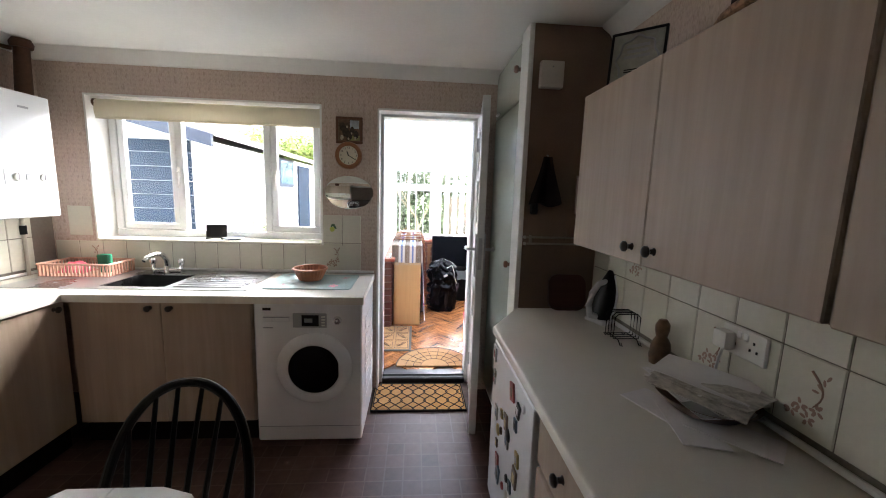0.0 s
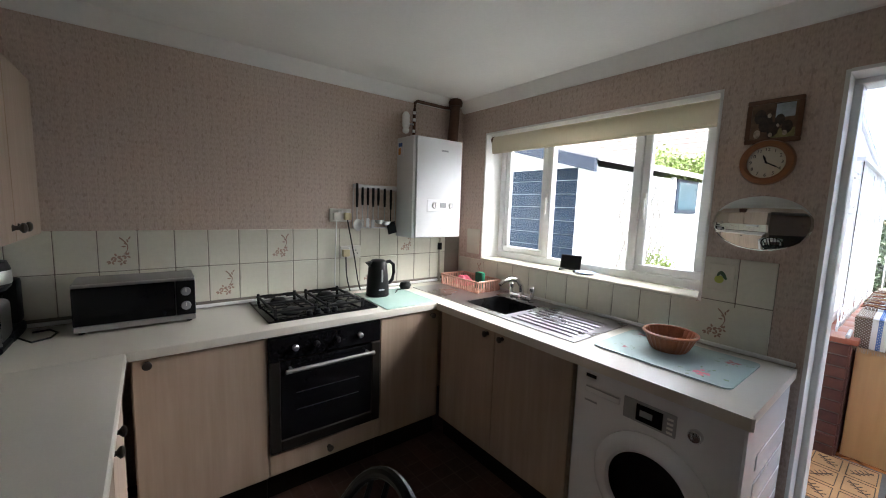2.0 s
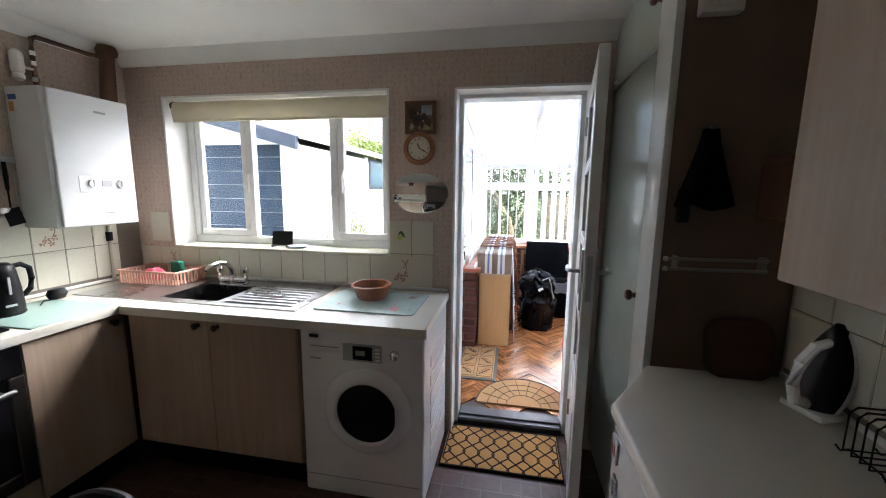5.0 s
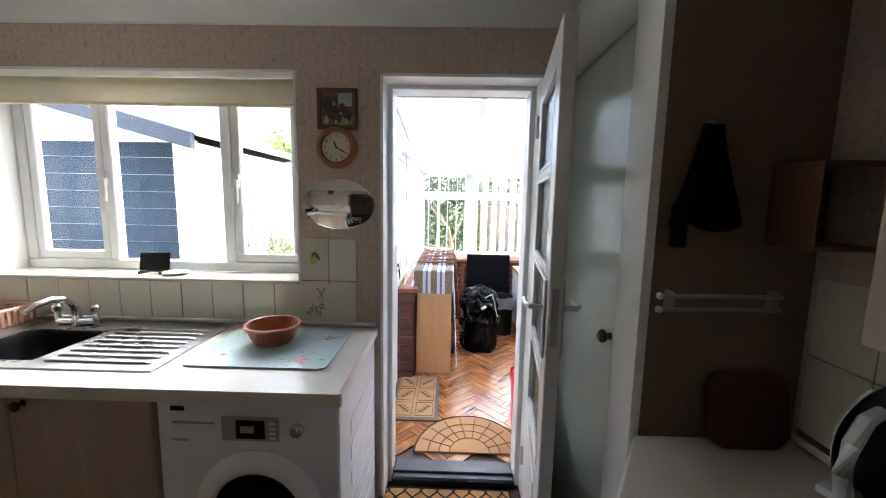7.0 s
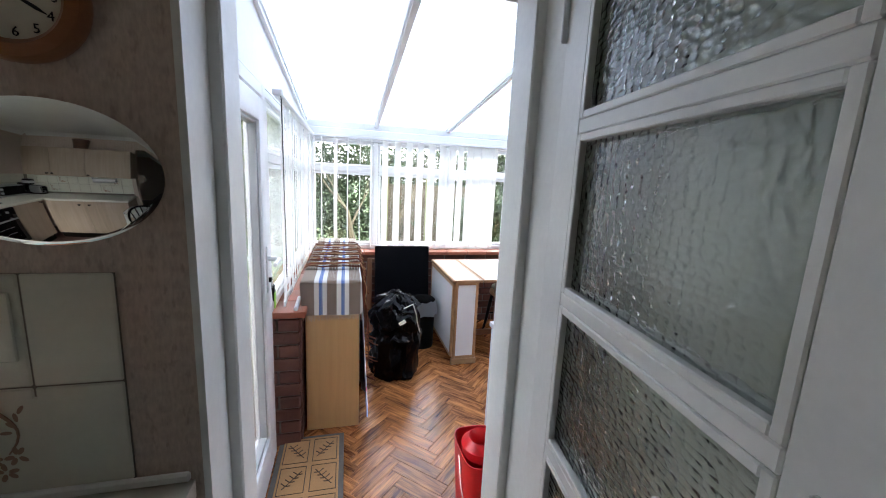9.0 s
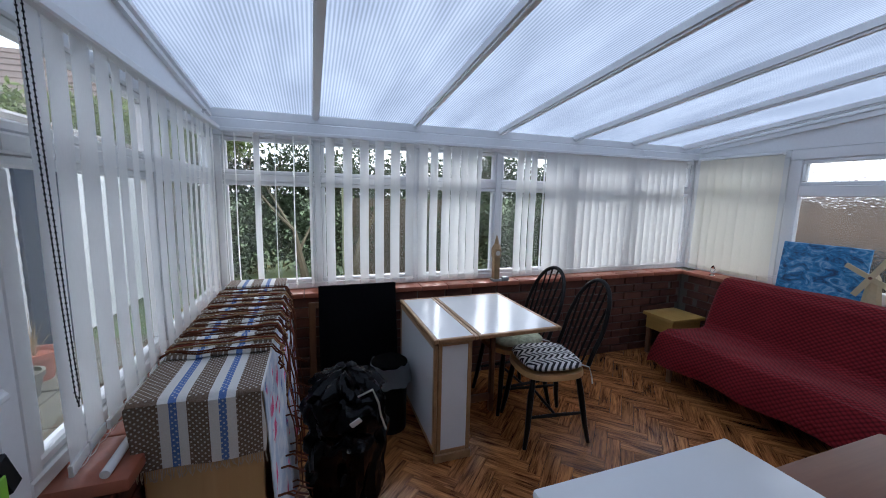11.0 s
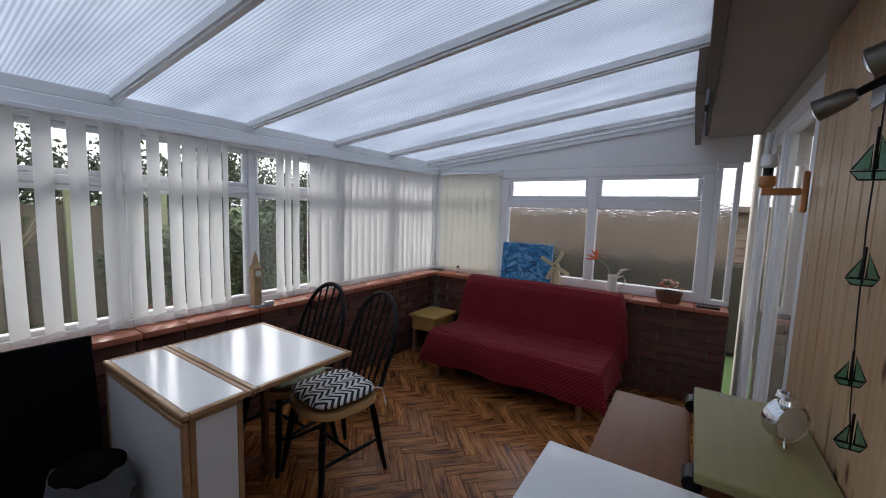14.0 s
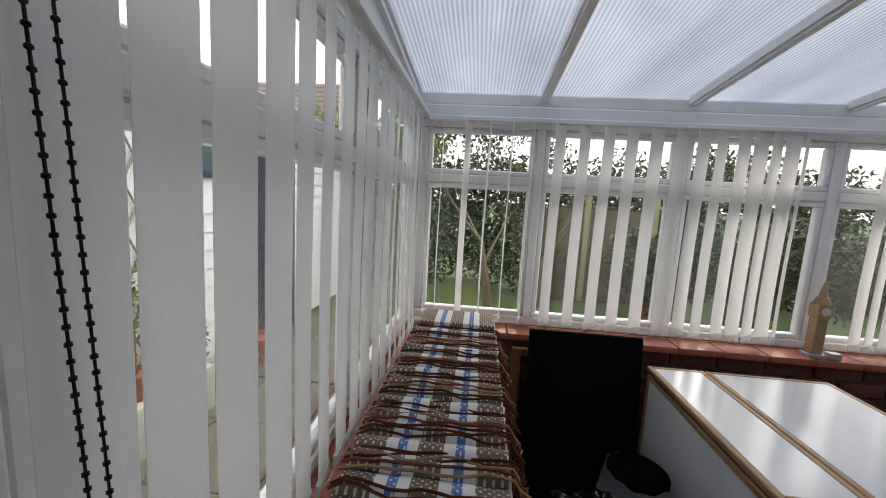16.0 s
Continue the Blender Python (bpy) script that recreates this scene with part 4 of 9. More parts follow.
# fridge under the right-hand worktop, with magnets
fr = thing("fridge", (0.5, 2.05, 0), "white under-counter fridge covered with small magnets", "fridge")
b = B()
box(b, (0.265, 1.755, 0.02), (KE - 0.02, 2.345, 0.862), 0.008)
part("cabinet", b, M_APPLIANCE, fr)
part("door", box(B(), (0.215, 1.757, 0.09), (0.262, 2.343, 0.85), 0.012, 3), M_APPLIANCE, fr)
part("door_seal", box(B(), (0.258, 1.765, 0.10), (0.268, 2.335, 0.845)), M_GREYPL, fr)
part("plinth", box(B(), (0.29, 1.77, 0.0), (KE - 0.04, 2.33, 0.085)), M_BLACK, fr)
rnd = random.Random(11)
mcols = [(0.03, 0.03, 0.03), (0.35, 0.33, 0.3), (0.12, 0.07, 0.04), (0.5, 0.5, 0.52), (0.08, 0.12, 0.16), (0.4, 0.3, 0.12), (0.25, 0.05, 0.05)]
MAGM = [paint("magnet_" + str(i), c, 0.4, 0.3, fine=90) for i, c in enumerate(mcols)]
for i in range(26):
    y = 1.80 + 0.5 * rnd.random()
    z = 0.30 + 0.5 * rnd.random()
    s = 0.012 + 0.016 * rnd.random()
    mt = MAGM[i % len(MAGM)]
    mg = thing("fridge_magnet", (0.213, y, z), "small souvenir magnet on the fridge door", "magnet", "magnets on the fridge")
    if i % 3 == 0:
        part("disc", lathe(B(), [(s, 0), (s, 0.004), (s * 0.7, 0.008), (0, 0.009)], seg=12, m=pose(0.215, y, z, 0, -90, 0)), mt, mg)
    else:
        b = B()
        box(b, (0.207, y - s, z - s * 1.4), (0.215, y + s, z + s * 1.4), 0.003, m=Matrix.Translation((0.211, y, z)) @ pose(0, 0, 0, rnd.uniform(-15, 15), 0, 0) @ Matrix.Translation((-0.211, -y, -z)))
        p = part("plate", b, mt, mg)
        part("motif", box(B(), (0.2055, y - s * 0.5, z - s * 0.7), (0.2075, y + s * 0.5, z + s * 0.6), 0.001), MAGM[(i + 3) % len(MAGM)], mg)

# larder cupboard beside the back door
M_LARDER = paint("pale_green_gloss", (0.60, 0.63, 0.55), 0.22, 0.05, bmp=0.06)
lard = thing("larder_cupboard", (0.6, 3.0, 0), "tall built-in cupboard with pale green gloss doors", "cupboard")
b = B()
box(b, (0.415, 2.665, 0.0), (KE - 0.002, KN - 0.002, KC - 0.002))
part("carcass", b, M_WHITE, lard)
b = B()
box(b, (0.40, 2.632, 0), (KE - 0.002, 2.662, KC - 0.002))
part("side_panel", b, paint("brown_papered_panel", (0.23, 0.16, 0.12), 0.85, 0.12, fine=120, bmp=0.3, spec=0.2), lard, "dark brown papered side panel")
b = B()
box(b, (0.372, 2.628, 0), (0.40, 2.768, KC - 0.002), 0.008, 2)
part("edge_post", b, M_WHITE, lard, "white painted edge post")
part("lower_door", box(B(), (0.388, 2.776, 0.08), (0.413, KN - 0.01, 2.01), 0.004), M_LARDER, lard, "pale green gloss door")
d = part("upper_door", box(B(), (0.388, 2.776, 2.018), (0.413, KN - 0.01, KC - 0.02), 0.004), M_LARDER, lard, "pale green gloss upper door")
M_REDKNOB = paint("brown_wood_knob", (0.14, 0.05, 0.025), 0.3, 0.15)
for z in (1.11, 2.174):
    part("knob", lathe(B(), [(0.012, 0), (0.009, 0.01), (0.02, 0.02), (0.021, 0.03), (0.013, 0.038), (0, 0.039)], seg=16, m=pose(0.388, 2.815, z, 0, -90, 0)), M_REDKNOB, lard, "brown wooden knob")
part("catch", box(B(), (0.372, 3.30, 2.03), (0.388, 3.36, 2.045), 0.003), M_WHITE, lard)

# back door, standing open into the kitchen
HX, HY = DX1 - 0.012, KN + 0.02
DOORM = pose(HX, HY, 0, 0, 0, 0) @ pose(0, 0, 0, 0, 0, -98)
bd = thing("back_door", (HX, HY, 0.06), "white glazed back door with four patterned panes, open inwards", "door")
def leaf_box(name, x0, x1, z0, z1, mat, y0=0.0, y1=0.042, label="", bev=0.003, parent=None):
    """Door parts: x along the leaf from the hinge, y its thickness."""
    b = B()
    box(b, (x0, y0, z0), (x1, y1, z1), bev, m=DOORM)
    return part(name, b, mat, parent or bd, label)
LW, LH = 0.665, 2.03
leaf_box("hinge_stile", 0.0, 0.10, 0.06, LH, M_WHITE)
leaf_box("lock_stile", LW - 0.10, LW, 0.06, LH, M_WHITE)
leaf_box("top_rail", 0.10, LW - 0.10, LH - 0.10, LH, M_WHITE)
leaf_box("bottom_panel", 0.10, LW - 0.10, 0.06, 0.60, M_WHITE)
leaf_box("panel_mould", 0.14, LW - 0.14, 0.16, 0.52, M_WHITE, -0.004, 0.046)
zs = [0.60, 0.94, 1.28, 1.62, 1.95]
for i, z in enumerate(zs[:-1]):
    if i:
        leaf_box("glazing_bar", 0.10, LW - 0.10, z - 0.014, z + 0.014, M_WHITE)
    pn = leaf_box("pane", 0.102, LW - 0.102, z + 0.016, zs[i + 1] - 0.016, M_OBSCURE, 0.018, 0.024, "patterned glass pane", 0)
    pn.visible_shadow = False
    for y0, y1 in ((-0.003, 0.016), (0.026, 0.045)):
        b = B()
        for q in ((0.10, 0.115, z + 0.014, zs[i + 1] - 0.014), (LW - 0.115, LW - 0.10, z + 0.014, zs[i + 1] - 0.014), (0.115, LW - 0.115, z + 0.014, z + 0.028), (0.115, LW - 0.115, zs[i + 1] - 0.028, zs[i + 1] - 0.014)):
            box(b, (q[0], y0 + 0.002, q[2]), (q[1], y1 - 0.002, q[3]), 0.002, m=DOORM)
        part("bead", b, M_WHITE, bd)
for y0, y1 in ((-0.010, -0.001), (0.043, 0.052)):
    hp = leaf_box("handle_plate", LW - 0.07, LW - 0.03, 1.03, 1.28, M_STEEL, y0, y1, "steel lever handle plate")
    s = -1 if y0 < 0 else 1
    yb = y0 if y0 < 0 else y1
    b = tube(B(), [DOORM @ Vector(p) for p in ((LW - 0.05, yb, 1.19), (LW - 0.05, yb + s * 0.04, 1.19), (LW - 0.07, yb + s * 0.05, 1.19), (LW - 0.16, yb + s * 0.05, 1.185))], 0.009, 10)
    part("lever", b, M_STEEL, hp, "steel lever")
leaf_box("latch_plate", LW, LW + 0.002, 1.08, 1.26, M_STEEL, 0.011, 0.031, "", 0)
for z in (0.25, 1.85):
    leaf_box("hinge", -0.004, 0.004, z - 0.05, z + 0.05, M_STEEL, -0.012, 0.004)

# boiler with pipes
bo = thing("boiler", (-2.53, 3.08, 1.306), "white wall-hung combi boiler with dials", "boiler")
part("casing", box(B(), (KW - 0.008, 2.845, 1.288), (-2.395, 3.262, 1.99), 0.008, 2), M_APPLIANCE, bo)
part("front_panel", box(B(), (-2.394, 2.862, 1.292), (-2.372, 3.262, 1.987), 0.010, 3), M_APPLIANCE, bo, "glossy white front panel")
part("control_strip", box(B(), (-2.373, 2.955, 1.475), (-2.369, 3.235, 1.56), 0.0015), M_UPVC, bo)
for y in (3.02, 3.17):
    d = part("dial", lathe(B(), [(0.024, 0), (0.022, 0.010), (0, 0.011)], seg=20, m=pose(-2.369, y, 1.52, 0, 90, 0)), M_WHITE, bo)
    part("pointer", box(B(), (-2.359, y - 0.003, 1.505), (-2.356, y + 0.003, 1.54)), M_GREYPL, d)
part("display", box(B(), (-2.370, 3.068, 1.505), (-2.3665, 3.122, 1.54), 0.001), M_GREYPL, bo, "grey display window")
part("badge", box(B(), (-2.3725, 3.07, 1.90), (-2.371, 3.13, 1.912)), M_GREYPL, bo)
part("badge", box(B(), (-2.3725, 3.07, 1.355), (-2.371, 3.125, 1.361)), M_GREYPL, bo)
part("energy_label", box(B(), (-2.60, 2.8435, 1.86), (-2.52, 2.8448, 1.96)), paint("label_paper", (0.7, 0.7, 0.72), 0.5), bo, "paper energy label")
part("label_mark", box(B(), (-2.585, 2.8425, 1.925), (-2.535, 2.8435, 1.95)), paint("label_blue", (0.05, 0.12, 0.4), 0.5), bo)
part("label_mark", box(B(), (-2.585, 2.8425, 1.87), (-2.555, 2.8435, 1.915)), paint("label_orange", (0.6, 0.25, 0.05), 0.5), bo)
shift(bo, 0.012, -0.036)
M_COPPER = paint("tarnished_copper", (0.10, 0.05, 0.03), 0.5, 0.3, metal=0.5)
fl = thing("flue_pipe", (-2.55, 3.28, 1.995), "dark brown boxed flue pipe rising from the boiler", "pipe")
part("flue", cyl(B(), (-2.56, 3.30, 1.985), (-2.56, 3.32, KC - 0.03), 0.042, 0.036, 18), M_COPPER, fl)
part("elbow", lathe(B(), [(0.0, 0), (0.05, 0.005), (0.055, 0.03), (0.045, 0.055), (0, 0.06)], (-2.56, 3.32, KC - 0.062), 18), M_COPPER, fl)
pp = thing("copper_pipe", (-2.64, 2.97, 1.995), "tarnished copper pipes with a filling valve above the boiler", "pipe")
part("pipe", tube(B(), [(-2.62, 2.985, 1.995), (-2.62, 2.985, 2.20), (-2.62, 2.99, 2.255), (-2.62, 3.01, 2.27), (-2.62, 3.26, 2.27), (-2.60, 3.30, 2.27)], 0.0115, 10), M_COPPER, pp)
part("valve_body", lathe(B(), [(0.012, 0), (0.024, 0.012), (0.024, 0.03), (0.018, 0.035), (0.027, 0.05), (0.027, 0.13), (0.02, 0.14), (0.011, 0.15), (0, 0.15)], (-2.62, 2.915, 2.03), 16), M_WHITE, pp, "white valve body")
part("valve_neck", tube(B(), [(-2.62, 2.915, 2.10), (-2.62, 2.985, 2.10)], 0.010, 8), M_CHROME, pp)
for z in (2.04, 2.12, 2.17):
    part("joint", cyl(B(), (-2.62, 2.985, z), (-2.62, 2.985, z + 0.022), 0.017, seg=12), M_CHROME, pp)
dp = thing("drain_pipe", (-2.64, 3.25, WT), "thin drain pipe running down from the boiler", "pipe")
part("pipe", tube(B(), [(-2.655, 3.245, WT), (-2.655, 3.245, 1.22), (-2.65, 3.24, 1.27), (-2.62, 3.20, 1.285), (-2.60, 3.13, 1.295), (-2.60, 3.12, 1.306)], 0.011, 10), paint("pipe_cream", (0.5, 0.46, 0.38), 0.4), dp)
part("collar", cyl(B(), (-2.655, 3.245, 1.17), (-2.655, 3.245, 1.225), 0.018, seg=12), M_BLACK, dp)
for th in (fl, pp):
    shift(th, 0.045, -0.05)
shift(dp, 0.07, -0.03)

# ---- kitchen: loose things ----
# microwave
mw = thing("microwave", (-2.55, 1.40, WT), "silver and black microwave oven on the worktop", "microwave")
part("casing", box(B(), (-2.65, 1.185, WT + 0.012), (-2.44, 1.628, WT + 0.222), 0.006, 2), paint("silver_paint", (0.30, 0.30, 0.29), 0.35, 0.06, metal=0.6), mw)
part("door", box(B(), (-2.44, 1.187, WT + 0.04), (-2.425, 1.545, WT + 0.205), 0.003), M_DARK, mw, "black glass microwave door")
part("control_panel", box(B(), (-2.44, 1.549, WT + 0.04), (-2.426, 1.626, WT + 0.205), 0.003), M_BLACK, mw)
part("lower_trim", box(B(), (-2.44, 1.187, WT + 0.013), (-2.424, 1.626, WT + 0.038), 0.003), M_STEEL, mw)
part("upper_trim", box(B(), (-2.44, 1.187, WT + 0.207), (-2.426, 1.626, WT + 0.221), 0.003), M_STEEL, mw)
for z in (0.085, 0.155):
    d = part("dial", lathe(B(), [(0.021, 0), (0.019, 0.014), (0, 0.016)], seg=18, m=pose(-2.426, 1.588, WT + z, 0, 90, 0)), M_GREYPL, mw, "grey dial")
    part("pointer", box(B(), (-2.4105, 1.586, WT + z), (-2.409, 1.590, WT + z + 0.017)), M_WHITE, d)
for y in (1.21, 1.60):
    for x in (-2.64, -2.46):
        part("foot", cyl(B(), (x, y, WT), (x, y, WT + 0.014), 0.012, seg=8), M_BLACK, mw)

shift(mw, 0.07, -0.087)

# toaster and coffee maker in the corner
to = thing("toaster", (-2.25, 0.95, WT), "silver and black two-slice toaster", "toaster")
part("base", box(B(), (-2.38, 0.872, WT), (-2.185, 1.015, WT + 0.025), 0.006), M_BLACK, to)
part("shell", box(B(), (-2.37, 0.875, WT + 0.025), (-2.195, 1.012, WT + 0.185), 0.03, 4), M_STEEL, to)
part("side_panel", box(B(), (-2.375, 0.868, WT + 0.05), (-2.19, 0.877, WT + 0.16), 0.004), M_BLACK, to)
part("end_panel", box(B(), (-2.196, 0.90, WT + 0.075), (-2.189, 0.985, WT + 0.18), 0.01, 2), M_BLACK, to)
part("chrome_strip", box(B(), (-2.197, 0.996, WT + 0.03), (-2.186, 1.016, WT + 0.17), 0.006, 2), M_CHROME, to)
part("dial", lathe(B(), [(0.016, 0), (0.014, 0.01), (0, 0.011)], seg=14, m=pose(-2.193, 0.975, WT + 0.055, 0, 90, 0)), M_BLACK, to)
for i in range(4):
    part("vent", box(B(), (-2.195, 0.885, WT + 0.035 + 0.011 * i), (-2.191, 0.915, WT + 0.040 + 0.011 * i)), M_BLACK, to)
for y in (0.915, 0.965):
    part("slot", box(B(), (-2.345, y - 0.012, WT + 0.1845), (-2.22, y + 0.012, WT + 0.1865)), M_BLACK, to)
cm = thing("coffee_maker", (-2.47, 0.93, WT), "black filter coffee maker with a steel band", "coffee maker")
part("base", box(B(), (-2.58, 0.84, WT), (-2.38, 1.02, WT + 0.05), 0.015, 2), M_BLACK, cm)
part("column", box(B(), (-2.58, 0.845, WT + 0.05), (-2.50, 1.015, WT + 0.24), 0.015, 2), M_BLACK, cm)
part("jug", lathe(B(), [(0.05, 0), (0.068, 0.03), (0.07, 0.08), (0.055, 0.13), (0.058, 0.14), (0, 0.142)], (-2.445, 0.93, WT + 0.05), 22), M_DARK, cm, "dark glass jug")
part("filter_head", lathe(B(), [(0.062, 0), (0.078, 0.02), (0.08, 0.09), (0.07, 0.12), (0, 0.125)], (-2.46, 0.93, WT + 0.205), 26), M_BLACK, cm)
part("steel_band", lathe(B(), [(0.0795, 0), (0.0815, 0.005), (0.0815, 0.05), (0.0795, 0.055)], (-2.46, 0.93, WT + 0.235), 26), M_STEEL, cm, "brushed steel band")
ca = thing("power_cable", (-2.35, 1.06, WT), "black cable lying on the worktop", "cable")
part("cord", tube(B(), [(-2.37, 1.01, WT + 0.03), (-2.36, 1.05, WT + 0.006), (-2.40, 1.10, WT + 0.005), (-2.47, 1.11, WT + 0.005), (-2.52, 1.08, WT + 0.008), (-2.50, 1.03, WT + 0.01)], 0.004, 8), M_BLACK, ca)

shift(to, -0.05, -0.09)
shift(cm, 0.0, -0.09)
shift(ca, 0.02, -0.07)

# kettle on a glass mat
gm = solid("glass_worktop_saver", box(B(), (-2.50, 2.44, WT), (-2.05, 2.80, WT + 0.005), 0.002), paint("pale_green_glass", (0.42, 0.60, 0.54), 0.12, 0.05), "pale green glass worktop saver under the kettle", "worktop saver")
ke = thing("kettle", (-2.385, 2.63, WT + 0.005), "black jug kettle with a loop handle", "kettle")
Z = WT + 0.005
part("base_ring", lathe(B(), [(0.072, 0), (0.076, 0.006), (0.074, 0.018), (0, 0.02)], (-2.385, 2.63, Z), 28), M_BLACK, ke)
part("body", lathe(B(), [(0.073, 0.018), (0.074, 0.04), (0.069, 0.12), (0.060, 0.20), (0.054, 0.225), (0.04, 0.238), (0.012, 0.242), (0, 0.243)], (-2.385, 2.63, Z), 32), M_BLACK, ke)
part("handle", tube(B(), [(-2.385, 2.67, Z + 0.215), (-2.383, 2.715, Z + 0.222), (-2.382, 2.745, Z + 0.20), (-2.382, 2.75, Z + 0.15), (-2.382, 2.74, Z + 0.10), (-2.383, 2.715, Z + 0.075), (-2.384, 2.695, Z + 0.075)], [0.011, 0.012, 0.012, 0.012, 0.012, 0.011, 0.010], 10), M_BLACK, ke)
part("spout", prism(B(), [(2.545, Z + 0.222), (2.585, Z + 0.232), (2.585, Z + 0.18)], "x", -2.40, -2.37), M_BLACK, ke)
part("water_gauge", box(B(), (-2.318, 2.618, Z + 0.10), (-2.311, 2.630, Z + 0.18), 0.002, m=Matrix.Translation((0, 0, 0))), M_GREYPL, ke, "grey water gauge")
part("badge", box(B(), (-2.3125, 2.60, Z + 0.045), (-2.3105, 2.64, Z + 0.055)), M_GREYPL, ke)
pk = thing("pine_cone_ornament", (-2.49, 2.93, WT), "dark oval ornament on the glass mat", "ornament")
part("oval", lathe(B(), [(0, 0), (0.022, 0.005), (0.03, 0.03), (0.022, 0.055), (0, 0.06)], (-2.47, 2.86, WT + 0.005), 18, sx=1.0, sy=1.6), M_BLACK, pk)
part("cord", tube(B(), [(-2.40, 2.74, WT + 0.012), (-2.44, 2.78, WT + 0.02), (-2.46, 2.82, WT + 0.012)], 0.0035, 6), M_BLACK, pk)
pk.location = (-2.47, 2.86, WT + 0.005)
for c in pk.children:
    c.matrix_parent_inverse = Matrix.Translation(pk.location).inverted()

shift(ke, 0.0, -0.075)
shift(pk, 0.03, -0.055)

# sockets, plugs and leads on the west wall
M_SOCK = paint("socket_cream", (0.66, 0.64, 0.58), 0.35, 0.05)
M_PLUGY = paint("plug_yellowed", (0.62, 0.54, 0.32), 0.4, 0.08)
def double_socket(name, at, d, plugs, label):
    """A double switched socket on a wall; d is the wall's normal, 'x' along +x or '-x'."""
    x, y, z = at
    s = 1 if d == "x" else -1
    th = thing(name, (x, y, z - 0.043), label, "socket")
    part("face_plate", box(B(), (x, y - 0.073, z - 0.043), (x + s * 0.012, y + 0.073, z + 0.043), 0.003), M_SOCK, th)
    for dy in (-0.036, 0.036):
        part("switch", box(B(), (x + s * 0.012, y + dy * 0.3 - 0.008, z + 0.012), (x + s * 0.016, y + dy * 0.3 + 0.008, z + 0.032), 0.002), M_WHITE, th)
        for px, pz in ((0, 0.012), (-0.011, -0.010), (0.011, -0.010)):
            part("pin_hole", box(B(), (x + s * 0.0115, y + dy + px - 0.003, z + pz - 0.004), (x + s * 0.0128, y + dy + px + 0.003, z + pz + 0.004)), M_BLACK, th)
    return th
double_socket("double_socket", (KW + 0.003, 2.38, 1.434), "x", (), "cream double wall socket with two plugs")
double_socket("double_socket", (KW + 0.010, 2.45, 1.185), "x", (), "white double wall socket with one plug")
for y, z, mt, cord, y2 in ((2.344, 1.425, M_SOCK, M_WHITE, 2.335), (2.42, 1.425, M_PLUGY, M_BLACK, 2.50), (2.41, 1.18, M_PLUGY, M_BLACK, 2.425)):
    pl = thing("mains_plug", (KW + 0.02, y, z - 0.02), "mains plug with its lead hanging to the worktop", "plug", "plugs over the worktop")
    part("plug_body", box(B(), (KW + 0.02, y - 0.024, z - 0.022), (KW + 0.052, y + 0.024, z + 0.026), 0.008, 2), mt, pl)
    part("lead", tube(B(), [(KW + 0.035, y, z - 0.02), (KW + 0.034, y + (y2 - y) * 0.25, z - 0.12), (KW + 0.03, y + (y2 - y) * 0.7, (z + WT) / 2 - 0.03), (KW + 0.028, y2, WT + 0.08), (KW + 0.05, y2 + 0.01, WT + 0.012)], 0.0042, 7), cord, pl)
plt = thing("plug_adaptor", (KW + 0.02, 0.9, 1.15), "black plug adaptor in the corner wall socket", "plug")
part("adaptor", box(B(), (-2.54, KS + 0.010, 1.10), (-2.47, KS + 0.055, 1.20), 0.012, 2), M_BLACK, plt)
part("face_plate", box(B(), (-2.58, KS + 0.009, 1.09), (-2.43, KS + 0.018, 1.21), 0.003), M_SOCK, plt)

# rack of kitchen tools
ut = thing("utensil_rack", (KW + 0.02, 2.76, 1.30), "steel rail rack hung with black-handled kitchen tools", "utensil rack")
part("lower_rail", box(B(), (KW + 0.003, 2.60, 1.345), (KW + 0.010, 2.92, 1.352), 0.002), M_STEEL, ut)
for y in (2.595, 2.918):
    part("side_rod", cyl(B(), (KW + 0.006, y, 1.346), (KW + 0.012, y, 1.62), 0.003, seg=8), M_STEEL, ut)
part("rail", box(B(), (KW + 0.010, 2.59, 1.615), (KW + 0.022, 2.93, 1.645), 0.003), M_STEEL, ut)
def tool(y, top, hl, kind):
    x = KW + 0.030
    b = tube(B(), [(x, y, top), (x, y, top - hl * 0.5), (x, y, top - hl)], [0.008, 0.010, 0.007], 8)
    h = part("handle", b, M_BLACK, ut, "black handle")
    b = cyl(B(), (x, y, top - hl), (x, y, top - hl - 0.09), 0.004, seg=8)
    e = top - hl - 0.09
    if kind == "spoon":
        lathe(b, [(0, -0.012), (0.02, -0.008), (0.032, 0.006), (0.03, 0.006), (0.018, -0.005), (0, -0.009)], seg=16, m=pose(x + 0.008, y, e - 0.03, 0, 90, 0), sx=1.3)
    elif kind == "fork":
        for k in (-1, 0, 1):
            tube(b, [(x, y, e), (x, y + 0.010 * k, e - 0.02), (x, y + 0.010 * k, e - 0.06)], 0.003, 6)
    elif kind == "turner":
        box(b, (x - 0.002, y - 0.035, e - 0.085), (x + 0.002, y + 0.035, e), 0.002, m=Matrix.Translation((x, y, e)) @ pose(0, 0, 0, 14, 0, 0) @ Matrix.Translation((-x, -y, -e)))
    elif kind == "ladle":
        lathe(b, [(0, -0.03), (0.025, -0.022), (0.035, 0), (0.033, 0), (0.022, -0.018), (0, -0.026)], seg=16, m=pose(x + 0.02, y, e - 0.01, 0, 0, 0))
    else:
        box(b, (x - 0.0015, y - 0.012, e - 0.06), (x + 0.0015, y + 0.012, e), 0.001)
    part("blade", b, M_STEEL if kind != "turner" else M_BLACK, ut)
